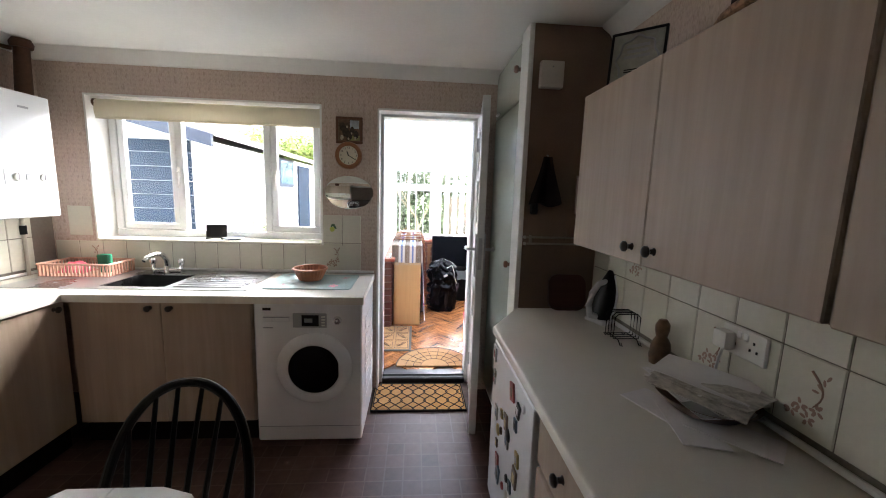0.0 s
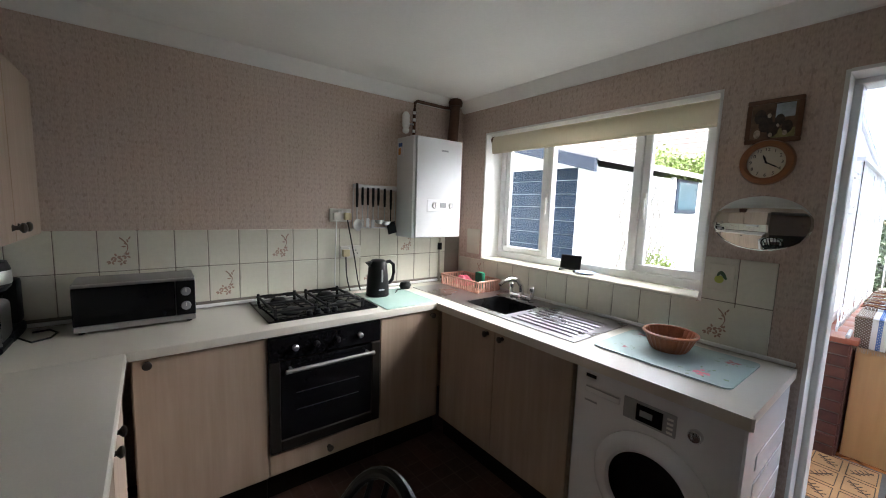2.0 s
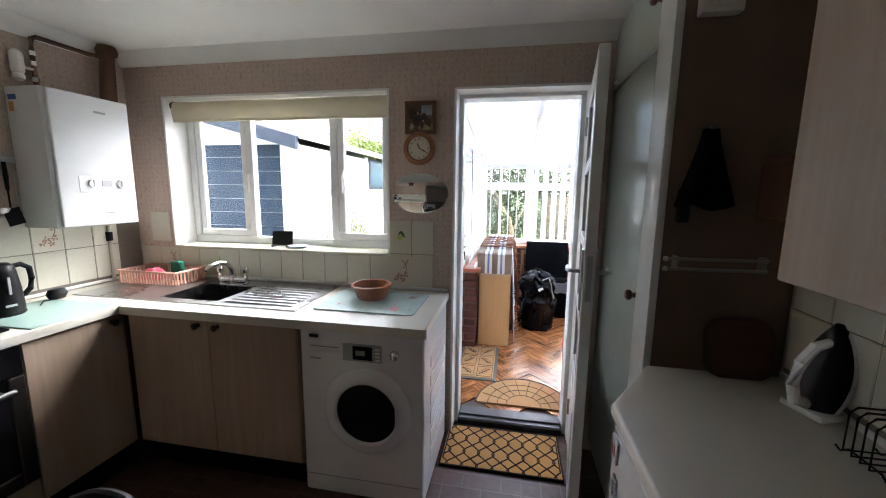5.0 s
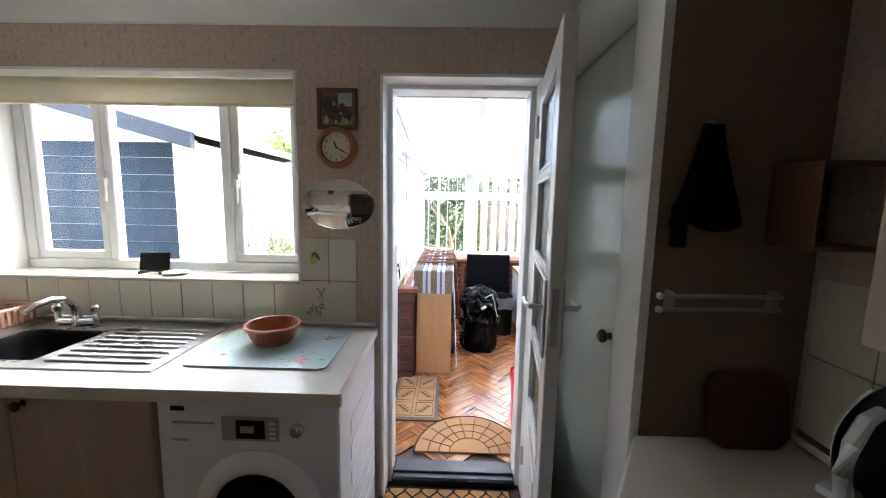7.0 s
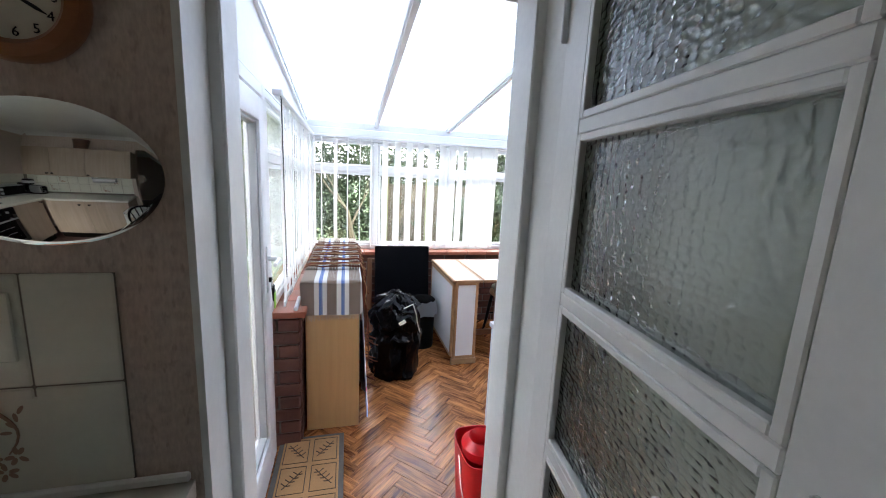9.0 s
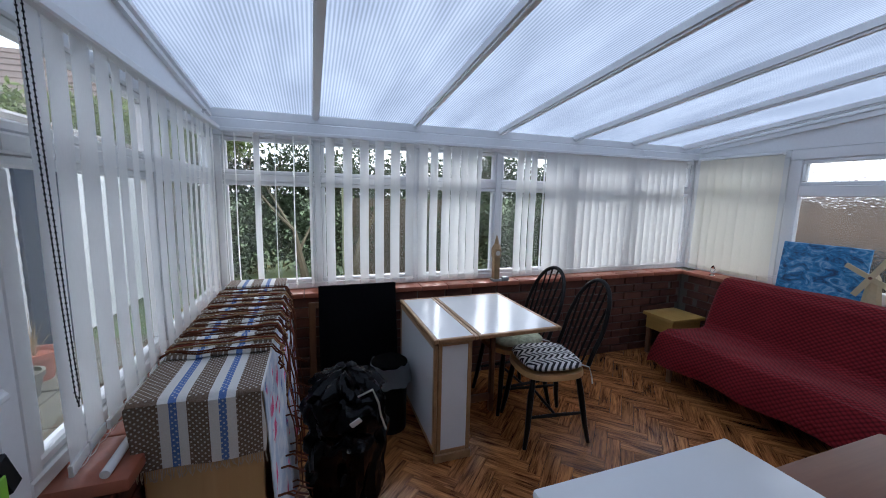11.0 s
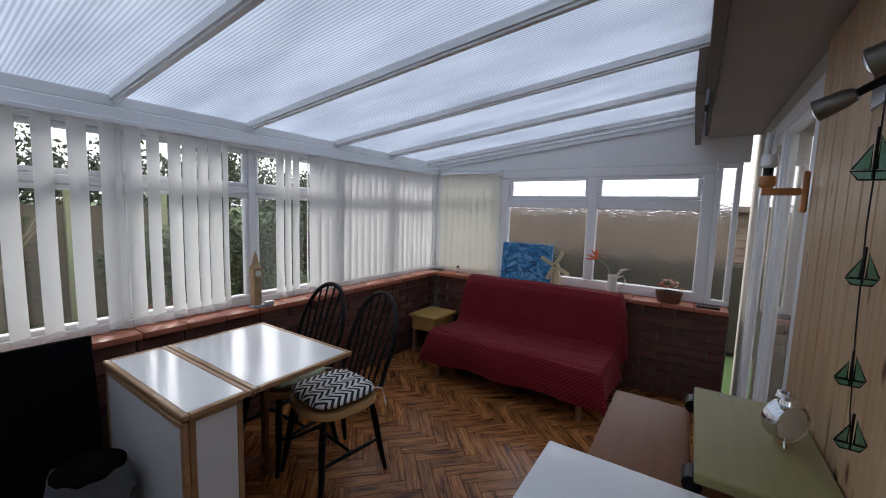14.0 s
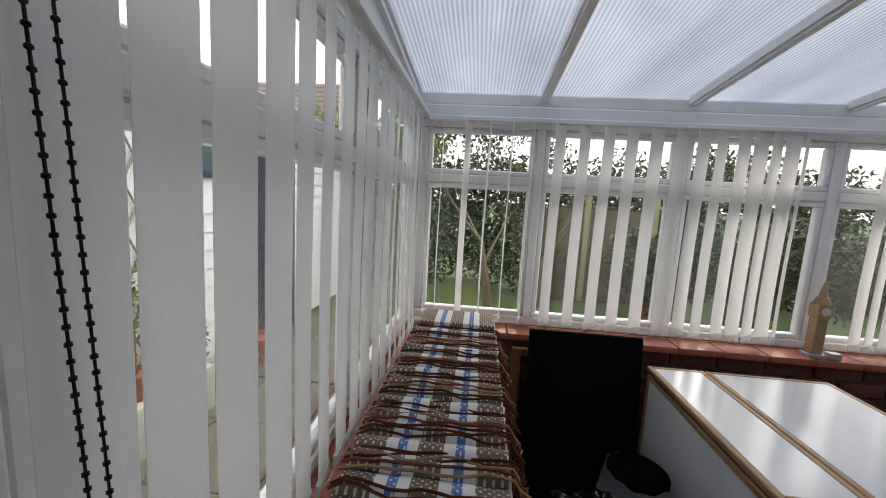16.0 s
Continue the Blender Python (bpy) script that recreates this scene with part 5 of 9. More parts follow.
for y, top, hl, kind in ((2.615, 1.65, 0.16, "spoon"), (2.655, 1.625, 0.12, "fork"), (2.695, 1.625, 0.12, "knife"), (2.735, 1.625, 0.13, "knife"), (2.775, 1.625, 0.12, "ladle"), (2.825, 1.625, 0.13, "ladle"), (2.875, 1.62, 0.14, "turner")):
    tool(y, top, hl, kind)

shift(ut, 0, -0.125)

# dish rack
M_RACK = paint("peach_plastic", (0.62, 0.36, 0.27), 0.4, 0.06)
dr = thing("dish_rack", (-2.31, 3.30, WT + 0.004), "peach plastic dish rack with slotted sides", "dish rack")
RX0, RX1, RY0, RY1, RZ = -2.49, -2.07, 3.16, 3.40, WT + 0.004
part("floor", box(B(), (RX0 + 0.01, RY0 + 0.01, RZ), (RX1 - 0.01, RY1 - 0.01, RZ + 0.006), 0.002), M_RACK, dr)
b = B()
for q in (((RX0, RY0, RZ + 0.072), (RX1, RY0 + 0.012, RZ + 0.085)), ((RX0, RY1 - 0.012, RZ + 0.072), (RX1, RY1, RZ + 0.085)), ((RX0, RY0 + 0.012, RZ + 0.072), (RX0 + 0.012, RY1 - 0.012, RZ + 0.085)), ((RX1 - 0.012, RY0 + 0.012, RZ + 0.072), (RX1, RY1 - 0.012, RZ + 0.085))):
    box(b, *q, 0.003)
part("rim", b, M_RACK, dr)
for i in range(20):
    x = RX0 + 0.012 + (RX1 - RX0 - 0.024) * i / 19
    part("slat", box(B(), (x - 0.005, RY0 + 0.003, RZ + 0.004), (x + 0.005, RY0 + 0.008, RZ + 0.074)), M_RACK, dr)
    part("slat", box(B(), (x - 0.005, RY1 - 0.008, RZ + 0.004), (x + 0.005, RY1 - 0.003, RZ + 0.074)), M_RACK, dr)
for i in range(9):
    y = RY0 + 0.02 + (RY1 - RY0 - 0.04) * i / 8
    part("slat", box(B(), (RX1 - 0.008, y - 0.006, RZ + 0.004), (RX1 - 0.003, y + 0.006, RZ + 0.074)), M_RACK, dr)
    part("slat", box(B(), (RX0 + 0.003, y - 0.006, RZ + 0.004), (RX0 + 0.008, y + 0.006, RZ + 0.074)), M_RACK, dr)
M_PINK = paint("pink_cloth", (0.62, 0.10, 0.16), 0.8, 0.15)
def cloth_lump(cx, cy, cz, rx, ry, h, seed):
    return lambda u, v: (cx + rx * (2 * u - 1), cy + ry * (2 * v - 1), cz + h * math.sin(math.pi * u) ** 0.6 * math.sin(math.pi * v) ** 0.6 * (0.7 + 0.5 * noise.noise((u * 4 + seed, v * 4, seed))))
solid("dish_cloth", sheet(B(), cloth_lump(-2.36, 3.29, RZ + 0.012, 0.085, 0.06, 0.085, 3.1), 14, 12, 0.004), M_PINK, "crumpled pink dish cloth in the rack", "cloth")
sp = thing("sponge", (-2.19, 3.30, RZ + 0.006), "green and dark washing-up sponge in the rack", "sponge")
part("scourer", box(B(), (-2.225, 3.28, RZ + 0.006), (-2.155, 3.292, RZ + 0.125), 0.003), paint("dark_green_scourer", (0.01, 0.10, 0.06), 0.9, 0.2, bmp=0.5), sp)
part("foam", box(B(), (-2.225, 3.293, RZ + 0.006), (-2.155, 3.322, RZ + 0.125), 0.006), paint("green_foam", (0.03, 0.30, 0.17), 0.9, 0.2, bmp=0.5), sp)

# flowered glass board and basket by the window
M_BOARD = paint("pale_blue_glass", (0.52, 0.66, 0.66), 0.25, 0.04, bmp=0.0)
wb = thing("flowered_worktop_saver", (-0.82, 3.15, WT), "pale blue glass worktop saver with rose sprays", "worktop saver")
b = B()
box(b, (-1.07, 2.95, WT), (-0.545, 3.345, WT + 0.005), 0.0)
bmesh.ops.bevel(b, geom=[e for e in b.edges if abs(e.verts[0].co.z - e.verts[1].co.z) > 0.001], offset=0.03, segments=5, affect="EDGES", profile=0.5)
part("glass", b, M_BOARD, wb)
M_ROSE = paint("rose_print", (0.70, 0.20, 0.26), 0.3, 0.3, fine=120)
M_ROSEB = paint("rose_print_dark", (0.32, 0.10, 0.12), 0.3, 0.3, fine=120)
M_LEAFP = paint("leaf_print_green", (0.16, 0.28, 0.16), 0.3, 0.25)
rnd = random.Random(5)
for cx, cy, s, mt in ((-0.66, 3.03, 1.0, M_ROSE), (-0.97, 3.05, 0.55, M_ROSEB), (-0.62, 3.25, 0.8, M_ROSEB), (-1.0, 3.28, 0.6, M_ROSEB)):
    b = B()
    for k in range(11):
        a, r = rnd.random() * 6.3, 0.028 * s * rnd.random() ** 0.6
        lathe(b, [(0, 0), (0.011 * s, 0.0004), (0, 0.0008)], seg=8, m=pose(cx + r * math.cos(a), cy + r * math.sin(a), WT + 0.0052, 0, 0, math.degrees(a)), sy=0.7)
    part("rose", b, mt, wb)
    b = B()
    for k in range(9):
        a = rnd.random() * 6.3
        r = s * (0.035 + 0.03 * rnd.random())
        lathe(b, [(0, 0), (0.011 * s, 0.0004), (0, 0.0008)], seg=6, m=pose(cx + 1.3 * r * math.cos(a), cy + r * math.sin(a), WT + 0.0051, 0, 0, math.degrees(a)), sy=0.4)
    part("leaves", b, M_LEAFP, wb)
M_BASKET = wood("terracotta_wicker", (0.27, 0.08, 0.028), (0.42, 0.15, 0.06), "z", 4, 0.4)
bk = thing("basket", (-0.905, 3.285, WT + 0.005), "orange-brown woven bread basket", "basket")
def ribbed(u, v):
    a = u * math.tau
    r = (0.070 + 0.034 * v ** 0.8) * (1 + 0.02 * math.cos(28 * a))
    return (-0.905 + r * math.cos(a), 3.285 + r * math.sin(a), WT + 0.006 + 0.075 * v)
part("wall", sheet(B(), ribbed, 84, 6, 0.005), M_BASKET, bk)
part("floor", lathe(B(), [(0.07, 0), (0.07, 0.006), (0, 0.006)], (-0.905, 3.285, WT + 0.005), 32), M_BASKET, bk)
part("rim", tube(B(), [(-0.905 + 0.105 * math.cos(k * math.tau / 36), 3.285 + 0.105 * math.sin(k * math.tau / 36), WT + 0.08) for k in range(36)], 0.007, 8, True), M_BASKET, bk)

shift(bk, 0.062, -0.09)

# on the window sill
tv = thing("tablet_stand", (-1.58, 3.53, WZ0 + 0.016), "small black framed panel on a stand", "picture stand")
part("panel", box(B(), (-1.655, 3.515, WZ0 + 0.03), (-1.52, 3.523, WZ0 + 0.12), 0.003, m=Matrix.Translation((0, 0, 0)) @ Matrix.Translation((-1.58, 3.52, 1.13)) @ pose(0, 0, 0, -12, 0, 12) @ Matrix.Translation((1.58, -3.52, -1.13))), M_BLACK, tv)
b = B()
for x in (-1.64, -1.535):
    box(b, (x - 0.006, 3.48, WZ0 + 0.016), (x + 0.006, 3.57, WZ0 + 0.03), 0.003)
box(b, (-1.64, 3.535, WZ0 + 0.018), (-1.535, 3.545, WZ0 + 0.03), 0.003)
part("stand", b, M_BLACK, tv)
sc = solid("saucer", lathe(B(), [(0, 0), (0.03, 0), (0.06, 0.010), (0.062, 0.013), (0.03, 0.004), (0, 0.004)], (-1.46, 3.50, WZ0 + 0.016), 28), paint("blue_white_china", (0.35, 0.45, 0.6), 0.2, 0.25, fine=40), "blue and white china saucer on the window sill", "saucer")

# roller blind
bl = thing("roller_blind", (-1.57, 3.48, WZ1 - 0.12), "cream fabric blind rolled up at the window head", "blind")
part("roll", cyl(B(), (WX0 + 0.03, 3.495, WZ1 - 0.045), (WX1 - 0.016, 3.495, WZ1 - 0.045), 0.024, seg=20), slat_mat("cream_blind", (0.74, 0.69, 0.57)), bl)
def fold(u, v):
    return (WX0 + 0.035 + (WX1 - WX0 - 0.055) * u, 3.472 - 0.010 * math.sin(v * 3.1), WZ1 - 0.04 - 0.105 * v + 0.004 * math.sin(u * 9))
part("fabric", sheet(B(), fold, 24, 8, 0.003), bpy.data.materials["cream_blind"], bl)
part("bottom_bar", box(B(), (WX0 + 0.035, 3.464, WZ1 - 0.152), (WX1 - 0.02, 3.478, WZ1 - 0.138), 0.003), bpy.data.materials["cream_blind"], bl)
part("end_cap", cyl(B(), (WX0 + 0.014, 3.495, WZ1 - 0.045), (WX0 + 0.03, 3.495, WZ1 - 0.045), 0.026, seg=16), M_COPPER, bl)
for x in (-1.86, -1.19):
    h = thing("window_handle", (x, 3.59, 1.55), "white plastic window handle", "handle", "kitchen window handles")
    part("base", box(B(), (x - 0.012, 3.588, 1.56), (x + 0.012, 3.60, 1.63), 0.004), M_WHITE, h)
    part("lever", box(B(), (x - 0.009, 3.572, 1.48), (x + 0.009, 3.588, 1.60), 0.005), M_WHITE, h)

# picture, clock, mirror by the door
pc = thing("framed_picture", (-0.605, KN, 1.85), "small dark framed country scene hung on the wall", "picture")
M_WOODDARK = wood("dark_frame_wood", (0.10, 0.04, 0.02), (0.18, 0.08, 0.04), "z", 2)
b = B()
for q in (((-0.695, 1.845), (-0.515, 1.862)), ((-0.695, 2.005), (-0.515, 2.022)), ((-0.695, 1.862), (-0.678, 2.005)), ((-0.532, 1.862), (-0.515, 2.005))):
    box(b, (q[0][0], KN - 0.018, q[0][1]), (q[1][0], KN - 0.001, q[1][1]), 0.003)
part("frame", b, M_WOODDARK, pc)
part("canvas", box(B(), (-0.68, KN - 0.010, 1.86), (-0.53, KN - 0.004, 2.007)), paint("painted_scene", (0.12, 0.07, 0.04), 0.35, 0.8, fine=45, big=14), pc, "dim brown country scene")
part("sky_patch", box(B(), (-0.60, KN - 0.0115, 1.945), (-0.54, KN - 0.010, 2.0)), paint("scene_sky", (0.40, 0.46, 0.50), 0.35, 0.3, big=20), pc)
part("meadow_patch", box(B(), (-0.61, KN - 0.0115, 1.865), (-0.535, KN - 0.010, 1.90)), paint("scene_meadow", (0.30, 0.28, 0.12), 0.35, 0.5, big=20), pc)
M_FIG = paint("scene_figures", (0.035, 0.022, 0.015), 0.4, 0.6, big=60)
M_BLOOM = paint("scene_highlights", (0.42, 0.36, 0.27), 0.4, 0.5, big=80)
for fx, fz, fr_, mt in ((-0.63, 1.925, 0.024, M_FIG), (-0.605, 1.90, 0.020, M_FIG), (-0.585, 1.935, 0.016, M_FIG), (-0.56, 1.905, 0.018, M_FIG), (-0.65, 1.955, 0.020, M_FIG), (-0.655, 1.885, 0.012, M_BLOOM),
                        (-0.62, 1.955, 0.007, M_BLOOM), (-0.59, 1.915, 0.006, M_BLOOM), (-0.565, 1.885, 0.009, M_BLOOM), (-0.61, 1.88, 0.008, M_BLOOM)):
    part("paint_stroke", lathe(B(), [(fr_, 0), (fr_ * 0.6, 0.001), (0, 0.0012)], seg=9, m=pose(fx, KN - 0.0116, fz, 90, 0, 0), sy=1.5), mt, pc)
ck = thing("wall_clock", (-0.609, KN, 1.665), "round wooden wall clock with a cream dial", "clock")
m = pose(-0.609, KN, 1.754, 90, 0, 0)
part("rim", lathe(B(), [(0.092, 0), (0.094, 0.012), (0.088, 0.026), (0.072, 0.030), (0.064, 0.022), (0.064, 0.0)], seg=44, m=m), wood("clock_wood", (0.25, 0.09, 0.035), (0.36, 0.15, 0.06), "x", 3, 0.3), ck)
part("dial", lathe(B(), [(0.066, 0.002), (0.066, 0.014), (0, 0.014)], seg=40, m=m), paint("clock_cream", (0.68, 0.64, 0.52), 0.5, 0.05), ck, "cream dial")
shift(pc, -0.02, 0, -0.024)
def letters(txt, size, mat, at, rot, parent, name="numeral"):
    """Built-in font writing as a thin mesh, centred."""
    cu = bpy.data.curves.new(name, "FONT")
    cu.body, cu.size, cu.extrude, cu.align_x, cu.align_y = txt, size, 0.0004, "CENTER", "CENTER"
    cu.resolution_u = 2
    tmp = bpy.data.objects.new("tmp_text", cu)
    me = bpy.data.meshes.new_from_object(tmp)
    bpy.data.objects.remove(tmp)
    me.transform(Matrix.Translation(at) @ Euler([radians(a) for a in rot]).to_matrix().to_4x4())
    me.materials.clear()
    me.materials.append(mat)
    ob = new(name, me)
    ob.parent = parent
    if parent.parent is None:
        ob.matrix_parent_inverse = Matrix.Translation(parent.location).inverted()
    return ob
for hnum in range(1, 13):
    a = math.radians(90 - 30 * hnum)
    letters(str(hnum), 0.019, M_BLACK, (-0.609 + 0.052 * math.cos(a), KN - 0.0148, 1.754 + 0.052 * math.sin(a)), (90, 0, 0), ck)
for nm, ang, ln, w in (("hour_hand", 90 - 338, 0.032, 0.004), ("minute_hand", 90 - 120, 0.048, 0.003)):
    a = math.radians(ang)
    part(nm, tube(B(), [(-0.609 - 0.006 * math.cos(a), KN - 0.0165, 1.754 - 0.006 * math.sin(a)), (-0.609 + ln * 0.7 * math.cos(a), KN - 0.0165, 1.754 + ln * 0.7 * math.sin(a)), (-0.609 + ln * math.cos(a), KN - 0.0165, 1.754 + ln * math.sin(a))], [w * 0.6, w, 0.0008], 6), M_BLACK, ck)
part("hub", cyl(B(), (-0.609, KN - 0.014, 1.754), (-0.609, KN - 0.019, 1.754), 0.004, seg=10), M_BLACK, ck)
shift(ck, -0.022, 0, -0.012)
mr = thing("oval_mirror", (-0.618, KN, 1.39), "frameless oval mirror with two screw caps", "mirror")
mm, mnt, mbs = node_mat("mirror_silver")
mbs.inputs["Metallic"].default_value, mbs.inputs["Roughness"].default_value = 1.0, 0.02
mbs.inputs["Base Color"].default_value = (0.86, 0.90, 0.88, 1)
part("plate", lathe(B(), [(0.168, 0), (0.168, 0.003), (0.158, 0.006), (0, 0.006)], seg=64, m=pose(-0.618, KN - 0.001, 1.502, 90.6, 0, 0), sy=0.685), mm, mr)
for x in (-0.755, -0.481):
    part("screw_cap", cyl(B(), (x, KN - 0.006, 1.50), (x, KN - 0.011, 1.50), 0.006, seg=12), M_CHROME, mr)

shift(mr, -0.011, 0, -0.014)
# kitchen roll holder under the left wall unit
kr = thing("kitchen_roll", (-1.40, 0.95, 1.19), "white kitchen roll on a holder under the wall cabinet", "kitchen roll")
part("roll", cyl(B(), (-1.52, 0.93, 1.235), (-1.24, 0.93, 1.235), 0.045, seg=24), paint("roll_paper", (0.75, 0.75, 0.75), 0.9, 0.03), kr)
part("end_cap", cyl(B(), (-1.24, 0.93, 1.235), (-1.215, 0.93, 1.235), 0.022, 0.018, 14), M_GREYPL, kr)
for x in (-1.53, -1.225):
    part("bracket", box(B(), (x - 0.006, 0.92, 1.235), (x + 0.006, 0.94, 1.304), 0.002), M_GREYPL, kr)
shift(kr, 0.02, 0.0, 0.04)
# basket on top of the left wall unit
wbk = thing("wicker_pot", (-2.45, 0.95, 1.97), "dark wicker pot on top of the wall cabinet", "basket")
def wick(u, v):
    a = u * math.tau
    r = (0.085 + 0.02 * v) * (1 + 0.03 * math.sin(20 * a) * (1 if int(v * 12) % 2 else -1))
    return (-2.45 + r * math.cos(a), 0.95 + r * math.sin(a), 1.971 + 0.20 * v)
part("wall", sheet(B(), wick, 60, 12, 0.006), wood("dark_wicker", (0.05, 0.02, 0.012), (0.16, 0.06, 0.03), "x", 3), wbk)
part("rim", tube(B(), [(-2.45 + 0.107 * math.cos(k * math.tau / 30), 0.95 + 0.107 * math.sin(k * math.tau / 30), 2.17) for k in range(30)], 0.008, 8, True), bpy.data.materials["dark_wicker"], wbk)

shift(wbk, 0.80, -0.04, -0.02)

# ---- things on the right-hand side ----
bx = thing("door_chime", (0.487, 2.632, 2.03), "cream plastic door chime box", "door chime")
part("case", box(B(), (0.43, 2.592, 2.03), (0.545, 2.632, 2.155), 0.008, 2), M_SOCK, bx)
part("grille", box(B(), (0.455, 2.589, 2.045), (0.52, 2.593, 2.085), 0.001), M_SOCK, bx)
part("button", cyl(B(), (0.487, 2.592, 2.125), (0.487, 2.589, 2.125), 0.004, seg=8), M_GREYPL, bx)
M_RAILC = paint("dulled_cream_plastic", (0.36, 0.31, 0.25), 0.5, 0.08)
ts = thing("towel_rail", (0.54, 2.60, 1.25), "double cream towel rail on the papered panel", "towel rail")
for z in (1.295, 1.262):
    part("rail", cyl(B(), (0.40, 2.585, z), (0.70, 2.60, z), 0.0055, seg=10), M_RAILC, ts)
    part("end_knob", lathe(B(), [(0.008, 0), (0.009, 0.006), (0.006, 0.011), (0, 0.012)], seg=12, m=pose(0.402, 2.585, z, 0, -90, 0)), M_SOCK, ts)
part("bracket", box(B(), (0.684, 2.604, 1.252), (0.70, 2.632, 1.305), 0.003), M_RAILC, ts)
part("bracket", box(B(), (0.432, 2.592, 1.254), (0.440, 2.632, 1.303), 0.003), M_RAILC, ts)
M_DARKCLOTH = paint("dark_brown_cloth", (0.012, 0.007, 0.006), 0.95, 0.3, bmp=0.4, spec=0.1)
hc = thing("oven_glove", (0.50, 2.63, 1.42), "dark cloth oven glove hanging from a hook", "oven glove")
part("glove", sheet(B(), lambda u, v: (0.50 + (u - 0.5) * (0.02 + 0.15 * v ** 1.2) * (1 - 0.25 * max(0, v - 0.8)), 2.618 - 0.012 * math.sin(u * 9), 1.70 - 0.24 * v + 0.01 * math.sin(u * 7) * v), 14, 12, 0.012), M_DARKCLOTH, hc)
part("cuff", box(B(), (0.425, 2.606, 1.41), (0.465, 2.626, 1.52), 0.006), M_BLACK, hc)
part("hook", tube(B(), [(0.50, 2.632, 1.71), (0.50, 2.615, 1.71), (0.50, 2.61, 1.695)], 0.003, 6), M_STEEL, hc)
kt = thing("key_tag", (0.535, 2.63, 1.45), "white key tag hanging on the panel", "key tag")
part("tag", box(B(), (0.52, 2.622, 1.455), (0.55, 2.630, 1.50), 0.003), M_WHITE, kt)
part("key", box(B(), (0.530, 2.624, 1.50), (0.539, 2.629, 1.535), 0.003), M_STEEL, kt)
sh = thing("wall_shelf_box", (0.73, 2.58, 1.42), "small dark wooden shelf box on the wall", "shelf")
for q in (((0.66, 2.50, 1.42), (0.798, 2.63, 1.432)), ((0.66, 2.50, 1.60), (0.798, 2.63, 1.612)), ((0.66, 2.62, 1.432), (0.798, 2.63, 1.60)), ((0.66, 2.50, 1.432), (0.668, 2.62, 1.60))):
    part("board", box(B(), *q, 0.002), M_WOODDARK, sh)
cb = thing("chopping_board", (0.64, 2.60, WT), "dark reddish wooden chopping board leaning on the panel", "chopping board")
b = B()
box(b, (0.545, -0.009, 0.0), (0.745, 0.009, 0.19), 0.0)
bmesh.ops.bevel(b, geom=[e for e in b.edges if abs(e.verts[0].co.y - e.verts[1].co.y) > 0.001], offset=0.05, segments=6, affect="EDGES", profile=0.5)
bmesh.ops.transform(b, matrix=pose(0, 2.58, WT + 0.001, -10, 0, 0), verts=b.verts[:])
part("board", b, wood("red_brown_board", (0.06, 0.018, 0.008), (0.11, 0.035, 0.018), "x", 2), cb)
# steam iron standing on its heel
ir = thing("steam_iron", (0.73, 2.36, WT), "white and dark steam iron standing on its heel", "iron")
IM = Matrix.Translation((0.735, 2.36, WT)) @ pose(0, 0, 0, 0, 0, 20) @ pose(0, 0, 0, 0, 10, 0)
def iron_sole(u, v):
    a = u * math.tau
    w = 0.055 * math.sin(math.pi * min(1, v * 0.85 + 0.15)) ** 0.7 if v < 0.98 else 0.004
    return tuple(IM @ Vector((0.035 + 0.012 * math.sin(a), w * math.cos(a), 0.012 + 0.27 * v)))
part("soleplate", sheet(B(), iron_sole, 20, 14), M_STEEL, ir)
def iron_body(u, v):
    a = u * math.tau
    w = 0.062 * math.sin(math.pi * min(1, v * 0.82 + 0.18)) ** 0.7 if v < 0.98 else 0.004
    d = 0.045 * (1 - 0.55 * v)
    return tuple(IM @ Vector((-0.005 + d * math.sin(a), w * math.cos(a), 0.004 + 0.25 * v)))
part("body", sheet(B(), iron_body, 24, 14), M_BLACK, ir, "dark body")
part("handle", tube(B(), [IM @ Vector(p) for p in ((-0.03, 0, 0.02), (-0.085, 0, 0.03), (-0.105, 0, 0.07), (-0.10, 0, 0.13), (-0.07, 0, 0.18), (-0.02, 0, 0.20))], [0.016, 0.016, 0.015, 0.015, 0.014, 0.012], 10), M_APPLIANCE, ir, "white handle")
part("trim", tube(B(), [IM @ Vector((-0.004, s * 0.062 * math.sin(math.pi * min(1, v * 0.82 + 0.18)) ** 0.7, 0.01 + 0.245 * v)) for s in (-1,) for v in [i / 10 for i in range(10)]], 0.006, 6), M_APPLIANCE, ir)
part("trim", tube(B(), [IM @ Vector((-0.004, 0.062 * math.sin(math.pi * min(1, v * 0.82 + 0.18)) ** 0.7, 0.01 + 0.245 * v)) for v in [i / 10 for i in range(10)]], 0.006, 6), M_APPLIANCE, ir)
part("heel", box(B(), (-0.055, -0.055, 0.0), (0.03, 0.055, 0.02), 0.008, 2, m=Matrix.Translation((0.735, 2.36, WT)) @ pose(0, 0, 0, 0, 0, 20)), M_APPLIANCE, ir)
shift(ir, 0.015, 0.05)
